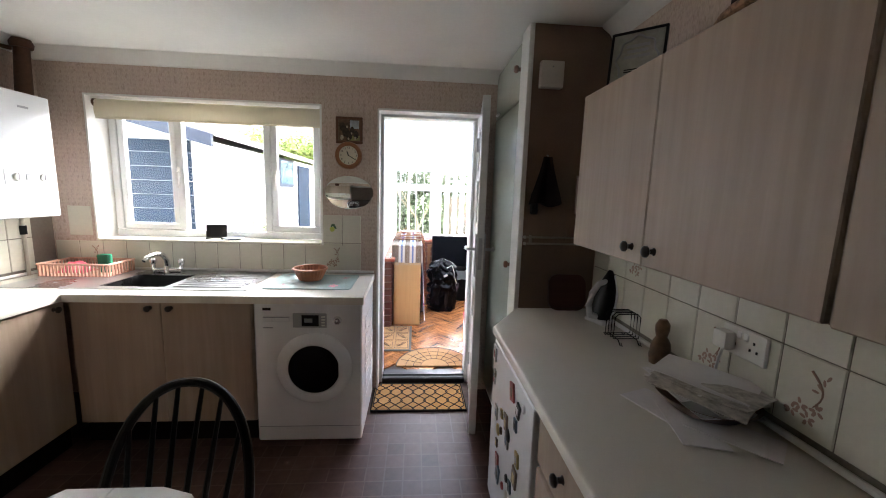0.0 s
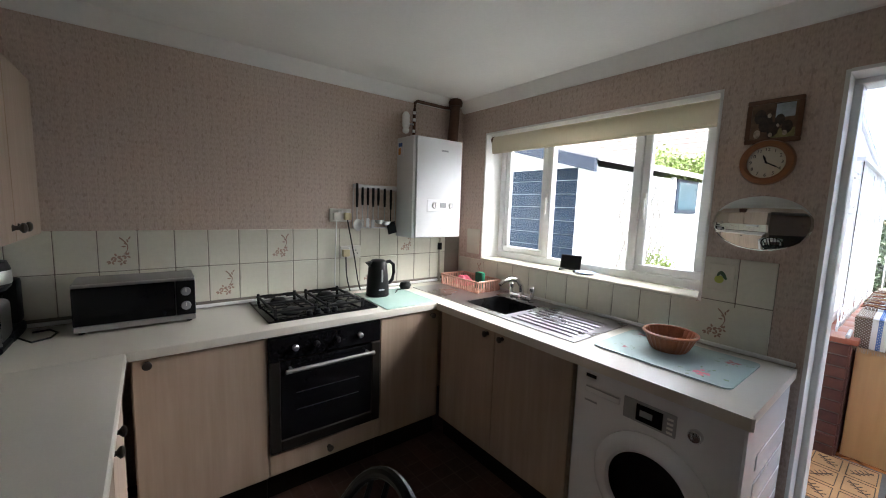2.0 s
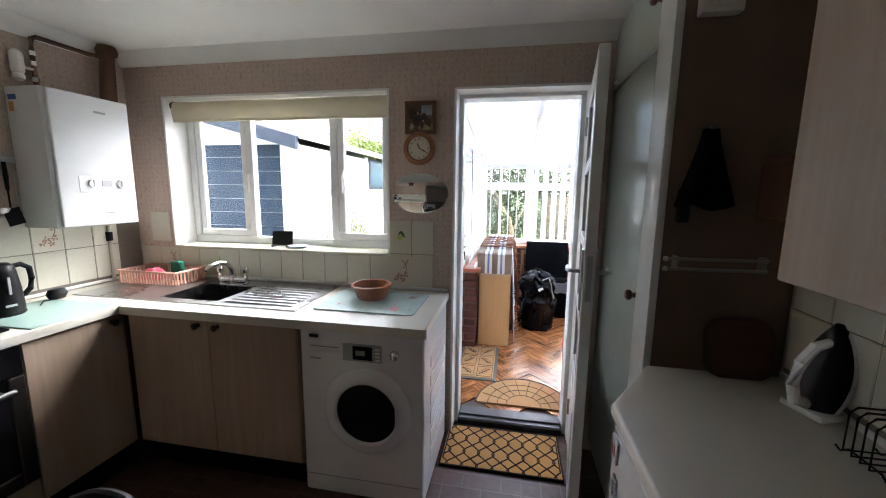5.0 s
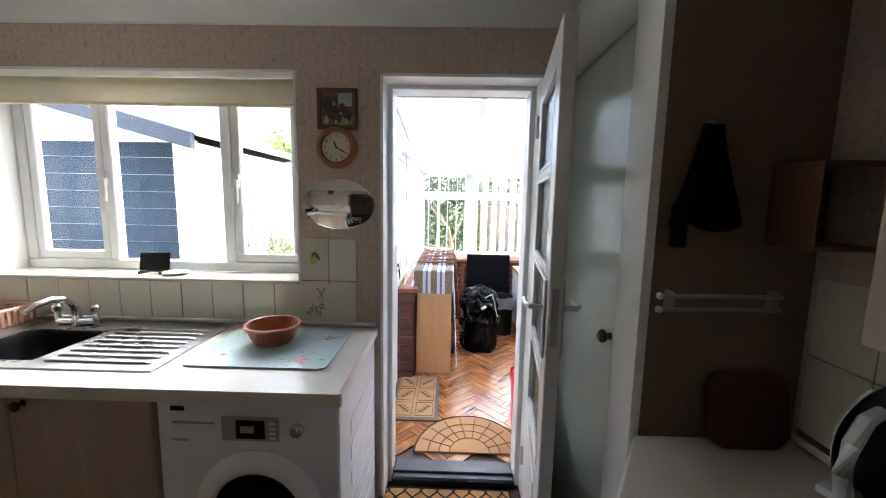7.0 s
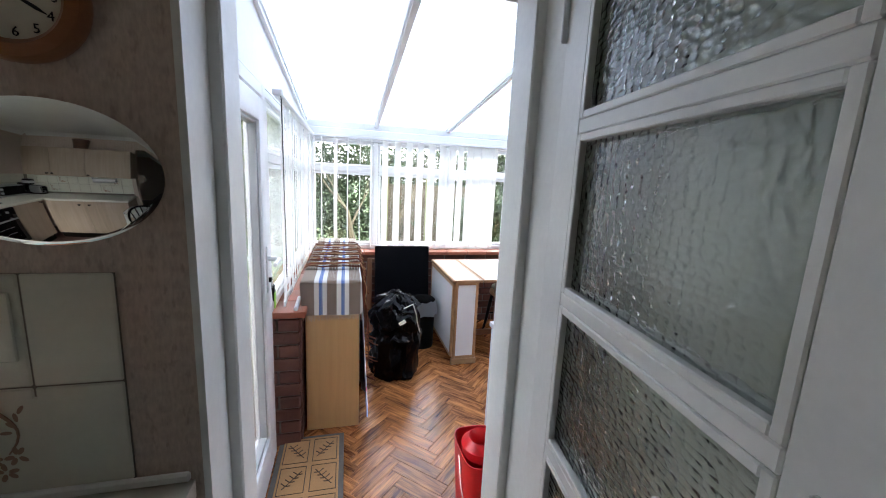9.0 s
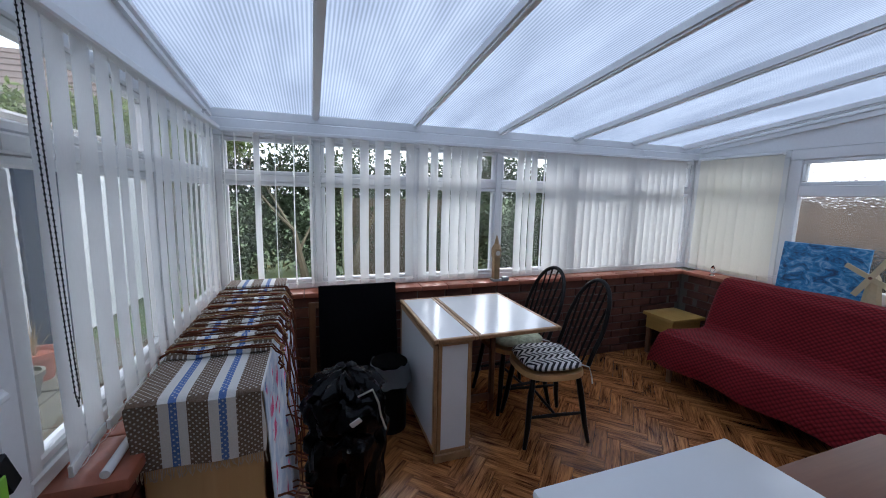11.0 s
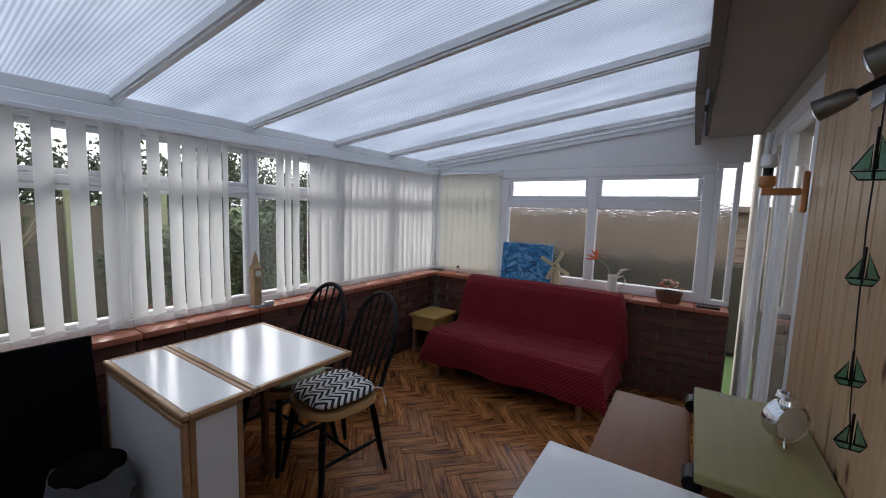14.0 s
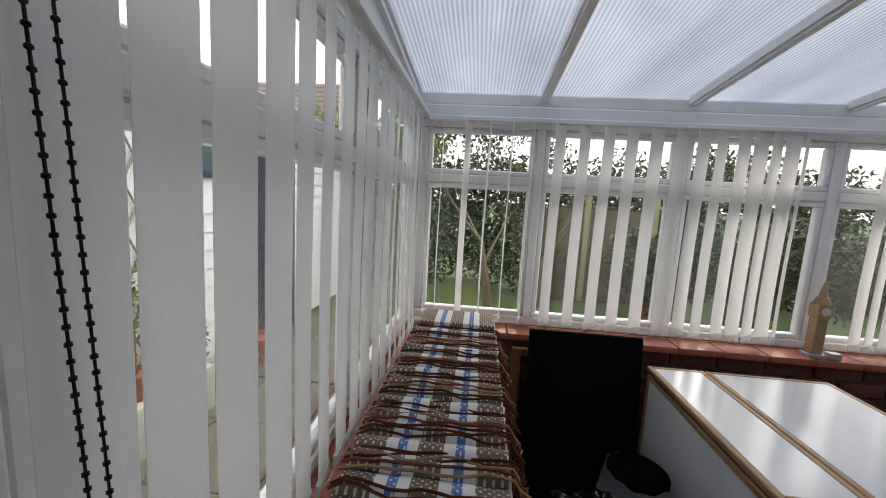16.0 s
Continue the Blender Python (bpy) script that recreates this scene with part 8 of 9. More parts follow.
def throw(u, v):
    s = u * (len(PROF) - 1)
    i = min(int(s), len(PROF) - 2)
    f = s - i
    f = f * f * (3 - 2 * f) * 0.3 + f * 0.7
    x = PROF[i][0] * (1 - f) + PROF[i + 1][0] * f
    z = PROF[i][1] * (1 - f) + PROF[i + 1][1] * f
    y = 4.30 + 1.58 * v
    drop = 0.0
    e = min(v, 1 - v)
    if e < 0.06:
        q = 1 - e / 0.06
        drop = q * q * (z - 0.16) * (0.78 if v < 0.5 else 0.6)
        y += (0.03 if v < 0.5 else -0.03) * q
        if v < 0.5:
            y -= 0.02 * math.sin(u * 17) * q
    wob = 0.010 * noise.noise((u * 5, v * 4, 0.7)) + 0.006 * noise.noise((u * 13, v * 11, 3.1))
    hem = 0.018 * noise.noise((v * 5, 0.2, 9.0)) if u < 0.06 else 0
    sag = -0.016 * math.sin(math.pi * v) if 0.2 < u < 0.55 else 0.0
    fx = 0.012 * math.sin(v * 21) * max(0, 1 - u / 0.15)
    return (x + wob + fx, y, z - drop + wob + hem + sag)
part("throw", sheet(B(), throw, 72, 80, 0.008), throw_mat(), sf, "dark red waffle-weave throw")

shift(sf, 0.14, 0.07)

# yellow stool in the corner
sto = thing("wooden_stool", (3.28, 6.2, CF), "low yellow-brown wooden box stool in the corner", "stool")
M_YEL = wood("yellow_varnish", (0.42, 0.25, 0.06), (0.55, 0.36, 0.11), "y", 0.8, 0.35)
part("top", box(B(), (3.06, 6.03, 0.40), (3.46, 6.36, 0.435), 0.010, 2), M_YEL, sto)
part("box", box(B(), (3.085, 6.055, 0.28), (3.435, 6.335, 0.40), 0.004), M_YEL, sto)
for x in (3.11, 3.41):
    for y in (6.08, 6.31):
        part("leg", box(B(), (x - 0.02, y - 0.02, CF), (x + 0.02, y + 0.02, 0.28), 0.004), wood("stool_leg", (0.12, 0.06, 0.03), (0.2, 0.1, 0.05), "z"), sto)

# freezer, brown flap and green-topped desk along the pine wall
fz = thing("freezer", (0.81, 4.03, CF), "white chest-high freezer with a smooth top", "freezer")
part("cabinet", box(B(), (0.51, PY + 0.01, CF + 0.01), (1.10, 4.25, 0.829), 0.006), M_APPLIANCE, fz)
part("top", box(B(), (0.505, PY + 0.008, 0.83), (1.11, 4.305, 0.856), 0.008, 2), M_APPLIANCE, fz)
part("door", box(B(), (0.512, 4.253, CF + 0.05), (1.10, 4.295, 0.826), 0.008, 2), M_APPLIANCE, fz)
for i in range(4):
    part("vent_slot", box(B(), (0.507, 4.03 + 0.012 * i, 0.70), (0.5105, 4.035 + 0.012 * i, 0.74)), M_BLACK, fz)
for x in (0.55, 1.07):
    part("foot", cyl(B(), (x, 4.24, CF), (x, 4.24, CF + 0.012), 0.018, seg=8), M_BLACK, fz)
    part("foot", cyl(B(), (x, PY + 0.05, CF), (x, PY + 0.05, CF + 0.012), 0.018, seg=8), M_BLACK, fz)
ds = thing("drop_flap_desk", (1.40, 3.95, CF), "old desk with green-stained top and brown flap raised", "desk")
M_GREENW = wood("olive_stained_top", (0.24, 0.21, 0.08), (0.33, 0.29, 0.13), "x", 0.6, 0.4)
M_BROWNF = wood("worn_brown_flap", (0.19, 0.072, 0.03), (0.27, 0.115, 0.055), "x", 0.8, 0.45)
part("top", box(B(), (1.13, PY + 0.006, 0.862), (1.68, 3.968, 0.89), 0.004), M_GREENW, ds)
part("flap", box(B(), (1.145, 3.972, 0.80), (1.64, 4.214, 0.823), 0.010, 2), M_BROWNF, ds)
part("body", box(B(), (1.15, PY + 0.01, 0.12), (1.66, 3.955, 0.861), 0.004), M_BROWNF, ds)
for x in (1.17, 1.64):
    part("leg", box(B(), (x - 0.02, 3.91, CF), (x + 0.02, 3.95, 0.12), 0.003), M_BROWNF, ds)
    part("leg", box(B(), (x - 0.02, PY + 0.02, CF), (x + 0.02, PY + 0.06, 0.12), 0.003), M_BROWNF, ds)
for x in (1.17, 1.62):
    part("hinge", cyl(B(), (x - 0.03, 3.97, 0.85), (x + 0.03, 3.97, 0.85), 0.022, seg=12), M_BLACK, ds, "black hinge block")
al = thing("alarm_clock", (1.55, 3.80, 0.785), "round chrome twin-bell alarm clock on the desk", "clock")
m = pose(1.52, 3.80, 0.85, 90, 0, 0) @ pose(0, 0, 0, 0, -50, 0)
part("case", lathe(B(), [(0.05, -0.022), (0.055, -0.01), (0.055, 0.012), (0.05, 0.022), (0.045, 0.018), (0, 0.018)], seg=28, m=m), M_CHROME, al)
part("dial", lathe(B(), [(0.045, 0.0185), (0, 0.0195)], seg=24, m=m), M_SOCK, al)
for s in (-1, 1):
    part("bell", lathe(B(), [(0.024, 0), (0.02, 0.012), (0.008, 0.018), (0, 0.019)], (1.52 + s * 0.025, 3.80, 0.905), 14), M_CHROME, al)
    part("foot", cyl(B(), (1.52 + s * 0.03, 3.80, 0.785), (1.52 + s * 0.022, 3.80, 0.81), 0.005, seg=8), M_CHROME, al)
part("hammer", tube(B(), [(1.52, 3.80, 0.90), (1.52, 3.80, 0.93)], 0.006, 8), M_CHROME, al)
shift(al, -0.105, -0.03, 0.105)
solid("wooden_pawn", lathe(B(), [(0.016, 0), (0.017, 0.006), (0.008, 0.02), (0.007, 0.04), (0.012, 0.05), (0.008, 0.06), (0, 0.066)], (1.42, 3.77, 0.89), 14), M_BEECH, "small turned wooden figure on the desk", "ornament")

# fittings on the pine wall
th_ = thing("thermostat", (0.85, PY, 1.41), "white rounded plastic wall thermostat", "thermostat")
part("case", box(B(), (0.835, PY, 1.40), (0.905, PY + 0.022, 1.485), 0.010, 3), M_UPVC, th_)
part("aerial", box(B(), (0.865, PY + 0.006, 1.483), (0.875, PY + 0.014, 1.50), 0.003), M_UPVC, th_)
part("lamp_dot", cyl(B(), (0.87, PY + 0.022, 1.45), (0.87, PY + 0.024, 1.45), 0.004, seg=8), M_GREYPL, th_)
solid("green_torch", tube(B(), [(0.72, PY + 0.02, 1.20), (0.73, PY + 0.022, 1.13), (0.735, PY + 0.024, 1.05)], [0.022, 0.019, 0.019], 14), paint("bright_green_plastic", (0.10, 0.55, 0.03), 0.3, 0.1), "bright green plastic torch hung on the pine wall", "torch")
def wall_lamp(x, z):
    lp = thing("wall_lamp", (x, PY, z - 0.08), "wooden bracket wall lamp with a spiral bulb", "lamp", "wooden wall lamps")
    M_LW = bpy.data.materials.get("orange_lamp_wood") or wood("orange_lamp_wood", (0.40, 0.15, 0.04), (0.52, 0.22, 0.07), "z", 0.8, 0.35)
    part("backplate", box(B(), (x - 0.022, PY, z - 0.085), (x + 0.022, PY + 0.018, z + 0.065), 0.005), M_LW, lp)
    part("arm", box(B(), (x - 0.014, PY + 0.018, z - 0.022), (x + 0.014, PY + 0.13, z + 0.004), 0.004), M_LW, lp)
    part("cup", lathe(B(), [(0.016, 0), (0.026, 0.010), (0.028, 0.03), (0.024, 0.045), (0, 0.046)], (x, PY + 0.115, z + 0.004), 18), M_LW, lp)
    part("holder", cyl(B(), (x, PY + 0.115, z + 0.05), (x, PY + 0.115, z + 0.078), 0.016, seg=14), M_BLACK, lp)
    part("ballast", lathe(B(), [(0.018, 0), (0.026, 0.008), (0.026, 0.04), (0.022, 0.05), (0, 0.05)], (x, PY + 0.115, z + 0.078), 16), M_APPLIANCE, lp)
    for k in range(3):
        a = k * math.tau / 3
        dx, dy = 0.013 * math.cos(a), 0.013 * math.sin(a)
        part("bulb_tube", tube(B(), [(x + dx - 0.006, PY + 0.115 + dy, z + 0.127), (x + dx - 0.006, PY + 0.115 + dy, z + 0.195), (x + dx, PY + 0.115 + dy, z + 0.203), (x + dx + 0.006, PY + 0.115 + dy, z + 0.195), (x + dx + 0.006, PY + 0.115 + dy, z + 0.127)], 0.005, 7), M_APPLIANCE, lp)
wall_lamp(1.96, 1.60)
wall_lamp(0.40, 1.64)
M_GUN = paint("gunmetal_spot", (0.20, 0.18, 0.16), 0.3, 0.1, metal=0.9)
sl = thing("spotlight_bar", (1.0, PY, 1.75), "mirrored bar with metal spotlights on the pine wall", "lamp")
part("bar", box(B(), (0.62, PY, 1.735), (1.36, PY + 0.022, 1.83), 0.004), M_CHROME, sl)
for x in (0.80, 0.955, 1.28):
    s = part("spot_head", tube(B(), [(x + 0.01, PY + 0.06, 1.762), (x + 0.018, PY + 0.075, 1.757), (x + 0.034, PY + 0.108, 1.742), (x + 0.038, PY + 0.118, 1.738)], [0.014, 0.020, 0.024, 0.025], 18), M_GUN, sl)
    part("bracket", tube(B(), [(x, PY + 0.02, 1.785), (x, PY + 0.04, 1.775), (x + 0.005, PY + 0.062, 1.762)], 0.009, 8), M_BLACK, s)
    part("lens", lathe(B(), [(0.023, 0), (0.014, 0.004), (0, 0.005)], seg=18, m=Matrix.Translation((x + 0.0384, PY + 0.1185, 1.7378)) @ Vector((0.38, 0.86, -0.35)).to_track_quat("Z", "Y").to_matrix().to_4x4()), M_CHROME, s)
bt = thing("boat_mobile", (1.02, PY + 0.08, 1.10), "string of green glass sailing boats in black wire", "mobile")
M_SEA = glass_mat("sea_green_glass", (0.25, 0.62, 0.58), 0.1)
for x, z, s in ((1.04, 1.585, 0.56), (1.02, 1.40, 0.42), (1.01, 1.225, 0.40), (0.97, 1.13, 0.40)):
    y = PY + 0.085
    hull = part("hull", prism(B(), [(y - 0.045 * s, z - 0.02 * s), (y - 0.03 * s, z - 0.045 * s), (y + 0.03 * s, z - 0.045 * s), (y + 0.05 * s, z - 0.02 * s)], "x", x - 0.002, x + 0.002), M_SEA, bt, "sea-green glass hull")
    part("rim_wire", tube(B(), [(x, y - 0.045 * s, z - 0.02 * s), (x, y - 0.03 * s, z - 0.046 * s), (x, y + 0.03 * s, z - 0.046 * s), (x, y + 0.05 * s, z - 0.02 * s)], 0.0016, 5, True), M_BLACK, hull)
    for e in (-1, 1):
        h = 0.085 if e < 0 else 0.06
        sail = part("sail", prism(B(), [(y + e * 0.004, z - 0.015 * s), (y + e * 0.047 * s, z - 0.015 * s), (y + e * 0.004, z + h * s)], "x", x - 0.002, x + 0.002), M_SEA, bt, "sea-green glass sail")
        part("rim_wire", tube(B(), [(x, y + e * 0.004, z - 0.015 * s), (x, y + e * 0.047 * s, z - 0.015 * s), (x, y + e * 0.004, z + h * s)], 0.0016, 5, True), M_BLACK, sail)
    part("mast", tube(B(), [(x, y, z - 0.045 * s), (x, y, z + 0.11 * s)], 0.002, 5), M_BLACK, bt)
part("string", tube(B(), [(1.06, PY + 0.02, 1.76), (1.05, PY + 0.08, 1.72), (1.035, PY + 0.085, 1.48), (1.015, PY + 0.085, 1.30), (0.99, PY + 0.085, 1.17), (0.97, PY + 0.085, 1.12)], 0.0012, 4), M_BLACK, bt)

# on the sills
bb = thing("clock_tower_model", (1.495, 6.43, SILL), "small wooden clock tower model on the sill", "ornament")
M_STONE = paint("tan_tower", (0.34, 0.22, 0.11), 0.5, 0.2, big=20)
part("plinth", box(B(), (1.455, 6.385, SILL), (1.54, 6.45, SILL + 0.02), 0.003), M_GREYPL, bb)
part("shaft", box(B(), (1.465, 6.392, SILL + 0.02), (1.515, 6.442, SILL + 0.20), 0.003), M_STONE, bb)
part("belfry", box(B(), (1.459, 6.386, SILL + 0.20), (1.521, 6.448, SILL + 0.27), 0.004), M_STONE, bb)
part("clock_face", cyl(B(), (1.49, 6.386, SILL + 0.235), (1.49, 6.383, SILL + 0.235), 0.02, seg=18), M_SOCK, bb)
part("roof", lathe(B(), [(0.044, 0), (0.03, 0.03), (0.022, 0.034), (0.02, 0.05), (0.006, 0.10), (0, 0.115)], (1.49, 6.417, SILL + 0.27), 4, ), M_STONE, bb)
b = B()
box(b, (1.54, 6.38, SILL), (1.60, 6.42, SILL + 0.035), 0.01, 2)
solid("toy_car", b, M_GREYPL, "small grey toy lump beside the tower model", "ornament")
pn = thing("canvas_painting", (3.68, 5.38, SILL), "unframed blue seascape canvas leaning on the window", "painting")
def sea_mat():
    m, nt, bs = node_mat("blue_sea_paint")
    n = noise_tex(nt, coords(nt, (1, 1, 1.6)), 9, 6, 0.7, 1.5)
    r = nt.nodes.new("ShaderNodeValToRGB")
    el = r.color_ramp.elements
    el[0].position, el[0].color = 0.36, (0.005, 0.03, 0.09, 1)
    el[1].position, el[1].color = 0.75, (0.5, 0.7, 0.8, 1)
    e = el.new(0.52)
    e.color = (0.02, 0.22, 0.50, 1)
    nt.links.new(n, r.inputs[0])
    nt.links.new(r.outputs[0], bs.inputs["Base Color"])
    bs.inputs["Roughness"].default_value = 0.4
    bump(nt, bs, n, 0.3, 0.004)
    return m
part("canvas", box(B(), (-0.01, 5.12, 0), (0.01, 5.64, 0.385), 0.003, m=pose(3.665, 0, SILL, 0, 6, 0)), sea_mat(), pn)
ml = thing("model_windmill", (3.62, 5.06, SILL), "cream wooden model windmill", "ornament")
M_CREAMW = paint("cream_wood", (0.55, 0.48, 0.30), 0.5, 0.1)
part("tower", lathe(B(), [(0.055, 0), (0.045, 0.10), (0.032, 0.19), (0.034, 0.195), (0.015, 0.23), (0, 0.235)], (3.63, 5.06, SILL), 8), M_CREAMW, ml)
for k in range(4):
    a = math.radians(28 + 90 * k)
    b = B()
    box(b, (-0.004, 0.01, -0.017), (0.004, 0.15, 0.017), 0.001, m=Matrix.Translation((3.572, 5.06, SILL + 0.205)) @ Matrix.Rotation(a, 4, "X"))
    part("sail", b, M_CREAMW, ml)
part("hub", cyl(B(), (3.565, 5.06, SILL + 0.205), (3.62, 5.06, SILL + 0.205), 0.010, seg=10), M_REDKNOB, ml)
jg = thing("flower_jug", (3.64, 4.57, SILL), "cream china jug holding an orange paradise flower", "jug")
part("jug", lathe(B(), [(0.035, 0), (0.045, 0.02), (0.048, 0.07), (0.036, 0.13), (0.040, 0.17), (0.036, 0.17), (0.03, 0.13), (0, 0.12)], (3.64, 4.57, SILL), 24), M_SOCK, jg)
part("handle", tube(B(), [(3.64, 4.53, SILL + 0.15), (3.64, 4.49, SILL + 0.17), (3.64, 4.465, SILL + 0.13), (3.64, 4.49, SILL + 0.07), (3.64, 4.525, SILL + 0.05)], 0.006, 8), M_SOCK, jg)
part("stem", tube(B(), [(3.64, 4.57, SILL + 0.12), (3.64, 4.62, SILL + 0.24), (3.64, 4.70, SILL + 0.30)], 0.005, 6), M_LEAFP, jg)
M_ORANGE = paint("orange_petal", (0.60, 0.13, 0.03), 0.5, 0.2)
for k, (dy, dz) in enumerate(((0.10, 0.03), (0.06, 0.08), (0.02, 0.09), (0.11, -0.01))):
    part("petal", tube(B(), [(3.64, 4.70, SILL + 0.30), (3.64, 4.70 + dy * 0.6, SILL + 0.30 + dz * 0.6), (3.64, 4.70 + dy, SILL + 0.30 + dz)], [0.006, 0.011, 0.001], 6), M_ORANGE, jg)
part("leaf", tube(B(), [(3.64, 4.55, SILL + 0.14), (3.63, 4.50, SILL + 0.22), (3.63, 4.44, SILL + 0.24)], [0.004, 0.014, 0.001], 6), M_SOCK, jg)
fbk = thing("flower_basket", (3.62, 4.14, SILL), "dark wicker basket of pink and cream dried flowers", "flower basket")
def wick2(u, v):
    a = u * math.tau
    r = (0.075 + 0.02 * v) * (1 + 0.04 * math.sin(18 * a) * (1 if int(v * 8) % 2 else -1))
    return (3.62 + 0.7 * r * math.cos(a), 4.14 + r * math.sin(a), SILL + 0.001 + 0.09 * v)
part("basket", sheet(B(), wick2, 54, 8, 0.006), bpy.data.materials["dark_wicker"], fbk)
part("filling", lathe(B(), [(0.07, 0), (0.065, 0.05), (0, 0.07)], (3.62, 4.14, SILL + 0.03), 16, sx=0.7), M_DARKCLOTH, fbk)
cols = [paint("dried_pink", (0.45, 0.14, 0.12), 0.8, 0.2), paint("dried_cream", (0.6, 0.5, 0.38), 0.8, 0.2), paint("dried_rust", (0.35, 0.10, 0.05), 0.8, 0.2)]
for k in range(22):
    a, rr = rnd.random() * 6.28, rnd.random() ** 0.5
    c = Vector((3.62 + 0.065 * rr * math.cos(a), 4.14 + 0.095 * rr * math.sin(a), SILL + 0.10 + 0.07 * (1 - rr * rr) + rnd.random() * 0.02))
    b = B()
    for q in range(6):
        aa = q * math.tau / 6
        lathe(b, [(0, -0.002), (0.010, 0), (0, 0.003)], seg=6, m=Matrix.Translation(c) @ pose(0, 0, 0, rnd.uniform(-30, 30), rnd.uniform(-30, 30), math.degrees(aa)) @ Matrix.Translation((0.011, 0, 0.003)), sy=0.7)
    bmesh.ops.create_icosphere(b, subdivisions=1, radius=0.008, matrix=Matrix.Translation(c))
    part("flower", b, cols[k % 3], fbk)
solid("glass_ornament", lathe(B(), [(0.02, 0), (0.024, 0.01), (0.008, 0.03), (0.022, 0.06), (0.012, 0.085), (0, 0.10)], (3.60, 6.12, SILL), 10), glass_mat("crystal", (0.95, 0.97, 1), 0.02), "small clear glass ornament on the sill", "ornament")
solid("slate_coaster", box(B(), (3.57, 3.80, SILL), (3.70, 3.95, SILL + 0.012), 0.003), M_DARK, "dark slate piece on the sill", "slate")

# mats and bucket by the back door
M_TANMAT = paint("tan_mat_pile", (0.36, 0.20, 0.085), 0.95, 0.25, fine=220, bmp=0.8)
hm = thing("half_round_mat", (0.03, 3.75, CF), "tan half-round coir mat with rayed pattern", "mat")
half = [(0.03 + 0.33 * math.cos(math.pi * k / 30), 3.755 + 0.38 * math.sin(math.pi * k / 30)) for k in range(31)]
part("mat_surface", prism(B(), half, "z", CF, CF + 0.012), M_TANMAT, hm, smooth=False)
M_MATD = paint("dark_mat_line", (0.07, 0.045, 0.03), 0.95, 0.2)
part("border", tube(B(), [(x, y, CF + 0.011) for x, y in half], 0.006, 6), M_MATD, hm)
b = B()
for k in range(1, 9):
    a = math.pi * k / 9
    part("ray", tube(B(), [(0.03 + 0.12 * math.cos(a), 3.755 + 0.14 * math.sin(a), CF + 0.012), (0.03 + 0.31 * math.cos(a), 3.755 + 0.355 * math.sin(a), CF + 0.012)], 0.003, 5), M_MATD, hm)
for r in (0.36, 0.55, 0.75):
    part("ring", tube(B(), [(0.03 + 0.33 * r * math.cos(math.pi * k / 20), 3.755 + 0.38 * r * math.sin(math.pi * k / 20), CF + 0.012) for k in range(21)], 0.003, 5), M_MATD, hm)
rm = thing("door_mat", (-0.345, 4.40, CF), "tan mat with dark border and leaf squares", "mat")
part("border", box(B(), (-0.515, 4.075, CF), (-0.175, 4.735, CF + 0.010), 0.003), paint("grey_mat_rubber", (0.10, 0.09, 0.08), 0.9, 0.2), rm)
part("mat_surface", box(B(), (-0.49, 4.10, CF + 0.010), (-0.20, 4.71, CF + 0.015), 0.003), M_TANMAT, rm)
b = B()
for i in range(2):
    for j in range(3):
        cx, cy = -0.418 + 0.146 * i, 4.205 + 0.2 * j
        tube(b, [(cx - 0.06, cy - 0.085, CF + 0.0152), (cx + 0.06, cy - 0.085, CF + 0.0152), (cx + 0.06, cy + 0.085, CF + 0.0152), (cx - 0.06, cy + 0.085, CF + 0.0152)], 0.0025, 4, True)
        s = 1 if (i + j) % 2 else -1
        tube(b, [(cx - 0.04 * s, cy - 0.05, CF + 0.0152), (cx, cy, CF + 0.0152), (cx + 0.04 * s, cy + 0.055, CF + 0.0152)], 0.003, 4)
        for t in (-0.6, -0.2, 0.2, 0.6):
            px, py = cx + 0.04 * s * t, cy + 0.055 * t
            for w in (-1, 1):
                tube(b, [(px, py, CF + 0.0152), (px + w * 0.022, py + 0.012 - 0.01 * w * s, CF + 0.0152)], 0.003, 4)
part("leaf_pattern", b, M_MATD, rm)
M_RED = paint("red_plastic", (0.62, 0.015, 0.02), 0.3, 0.08)
bu = thing("mop_bucket", (0.40, 4.05, CF), "red plastic mop bucket with wringer and wire handle", "bucket")
part("pail", sheet(B(), lambda u, v: (0.40 + (0.075 + 0.022 * v) * math.cos(u * math.tau) * (abs(math.cos(u * math.tau)) ** 4 + abs(math.sin(u * math.tau)) ** 4) ** -0.25, 4.05 + (0.105 + 0.03 * v) * math.sin(u * math.tau) * (abs(math.cos(u * math.tau)) ** 4 + abs(math.sin(u * math.tau)) ** 4) ** -0.25, CF + 0.002 + 0.36 * v), 40, 10, 0.003), M_RED, bu)
part("base", box(B(), (0.33, 3.95, CF), (0.47, 4.15, CF + 0.01), 0.004), M_RED, bu)
part("wringer", lathe(B(), [(0.085, 0.0), (0.09, 0.04), (0.06, 0.07), (0.055, 0.065), (0.04, 0.0)], (0.40, 4.03, CF + 0.35), 24), M_RED, bu)
part("wire_handle", tube(B(), [(0.305, 4.05, CF + 0.33), (0.295, 3.97, CF + 0.24), (0.30, 3.91, CF + 0.18), (0.40, 3.89, CF + 0.16), (0.485, 3.91, CF + 0.18)], 0.003, 6), M_STEEL, bu)
br = thing("green_brush", (0.36, 3.87, CF), "lime green brush head lying by the bucket", "brush")
part("block", box(B(), (0.33, 3.82, CF + 0.03), (0.47, 3.87, CF + 0.055), 0.006), paint("lime_brush", (0.22, 0.55, 0.06), 0.4), br)
b = B()
for i in range(60):
    x, y = rnd.uniform(0.335, 0.465), rnd.uniform(3.825, 3.865)
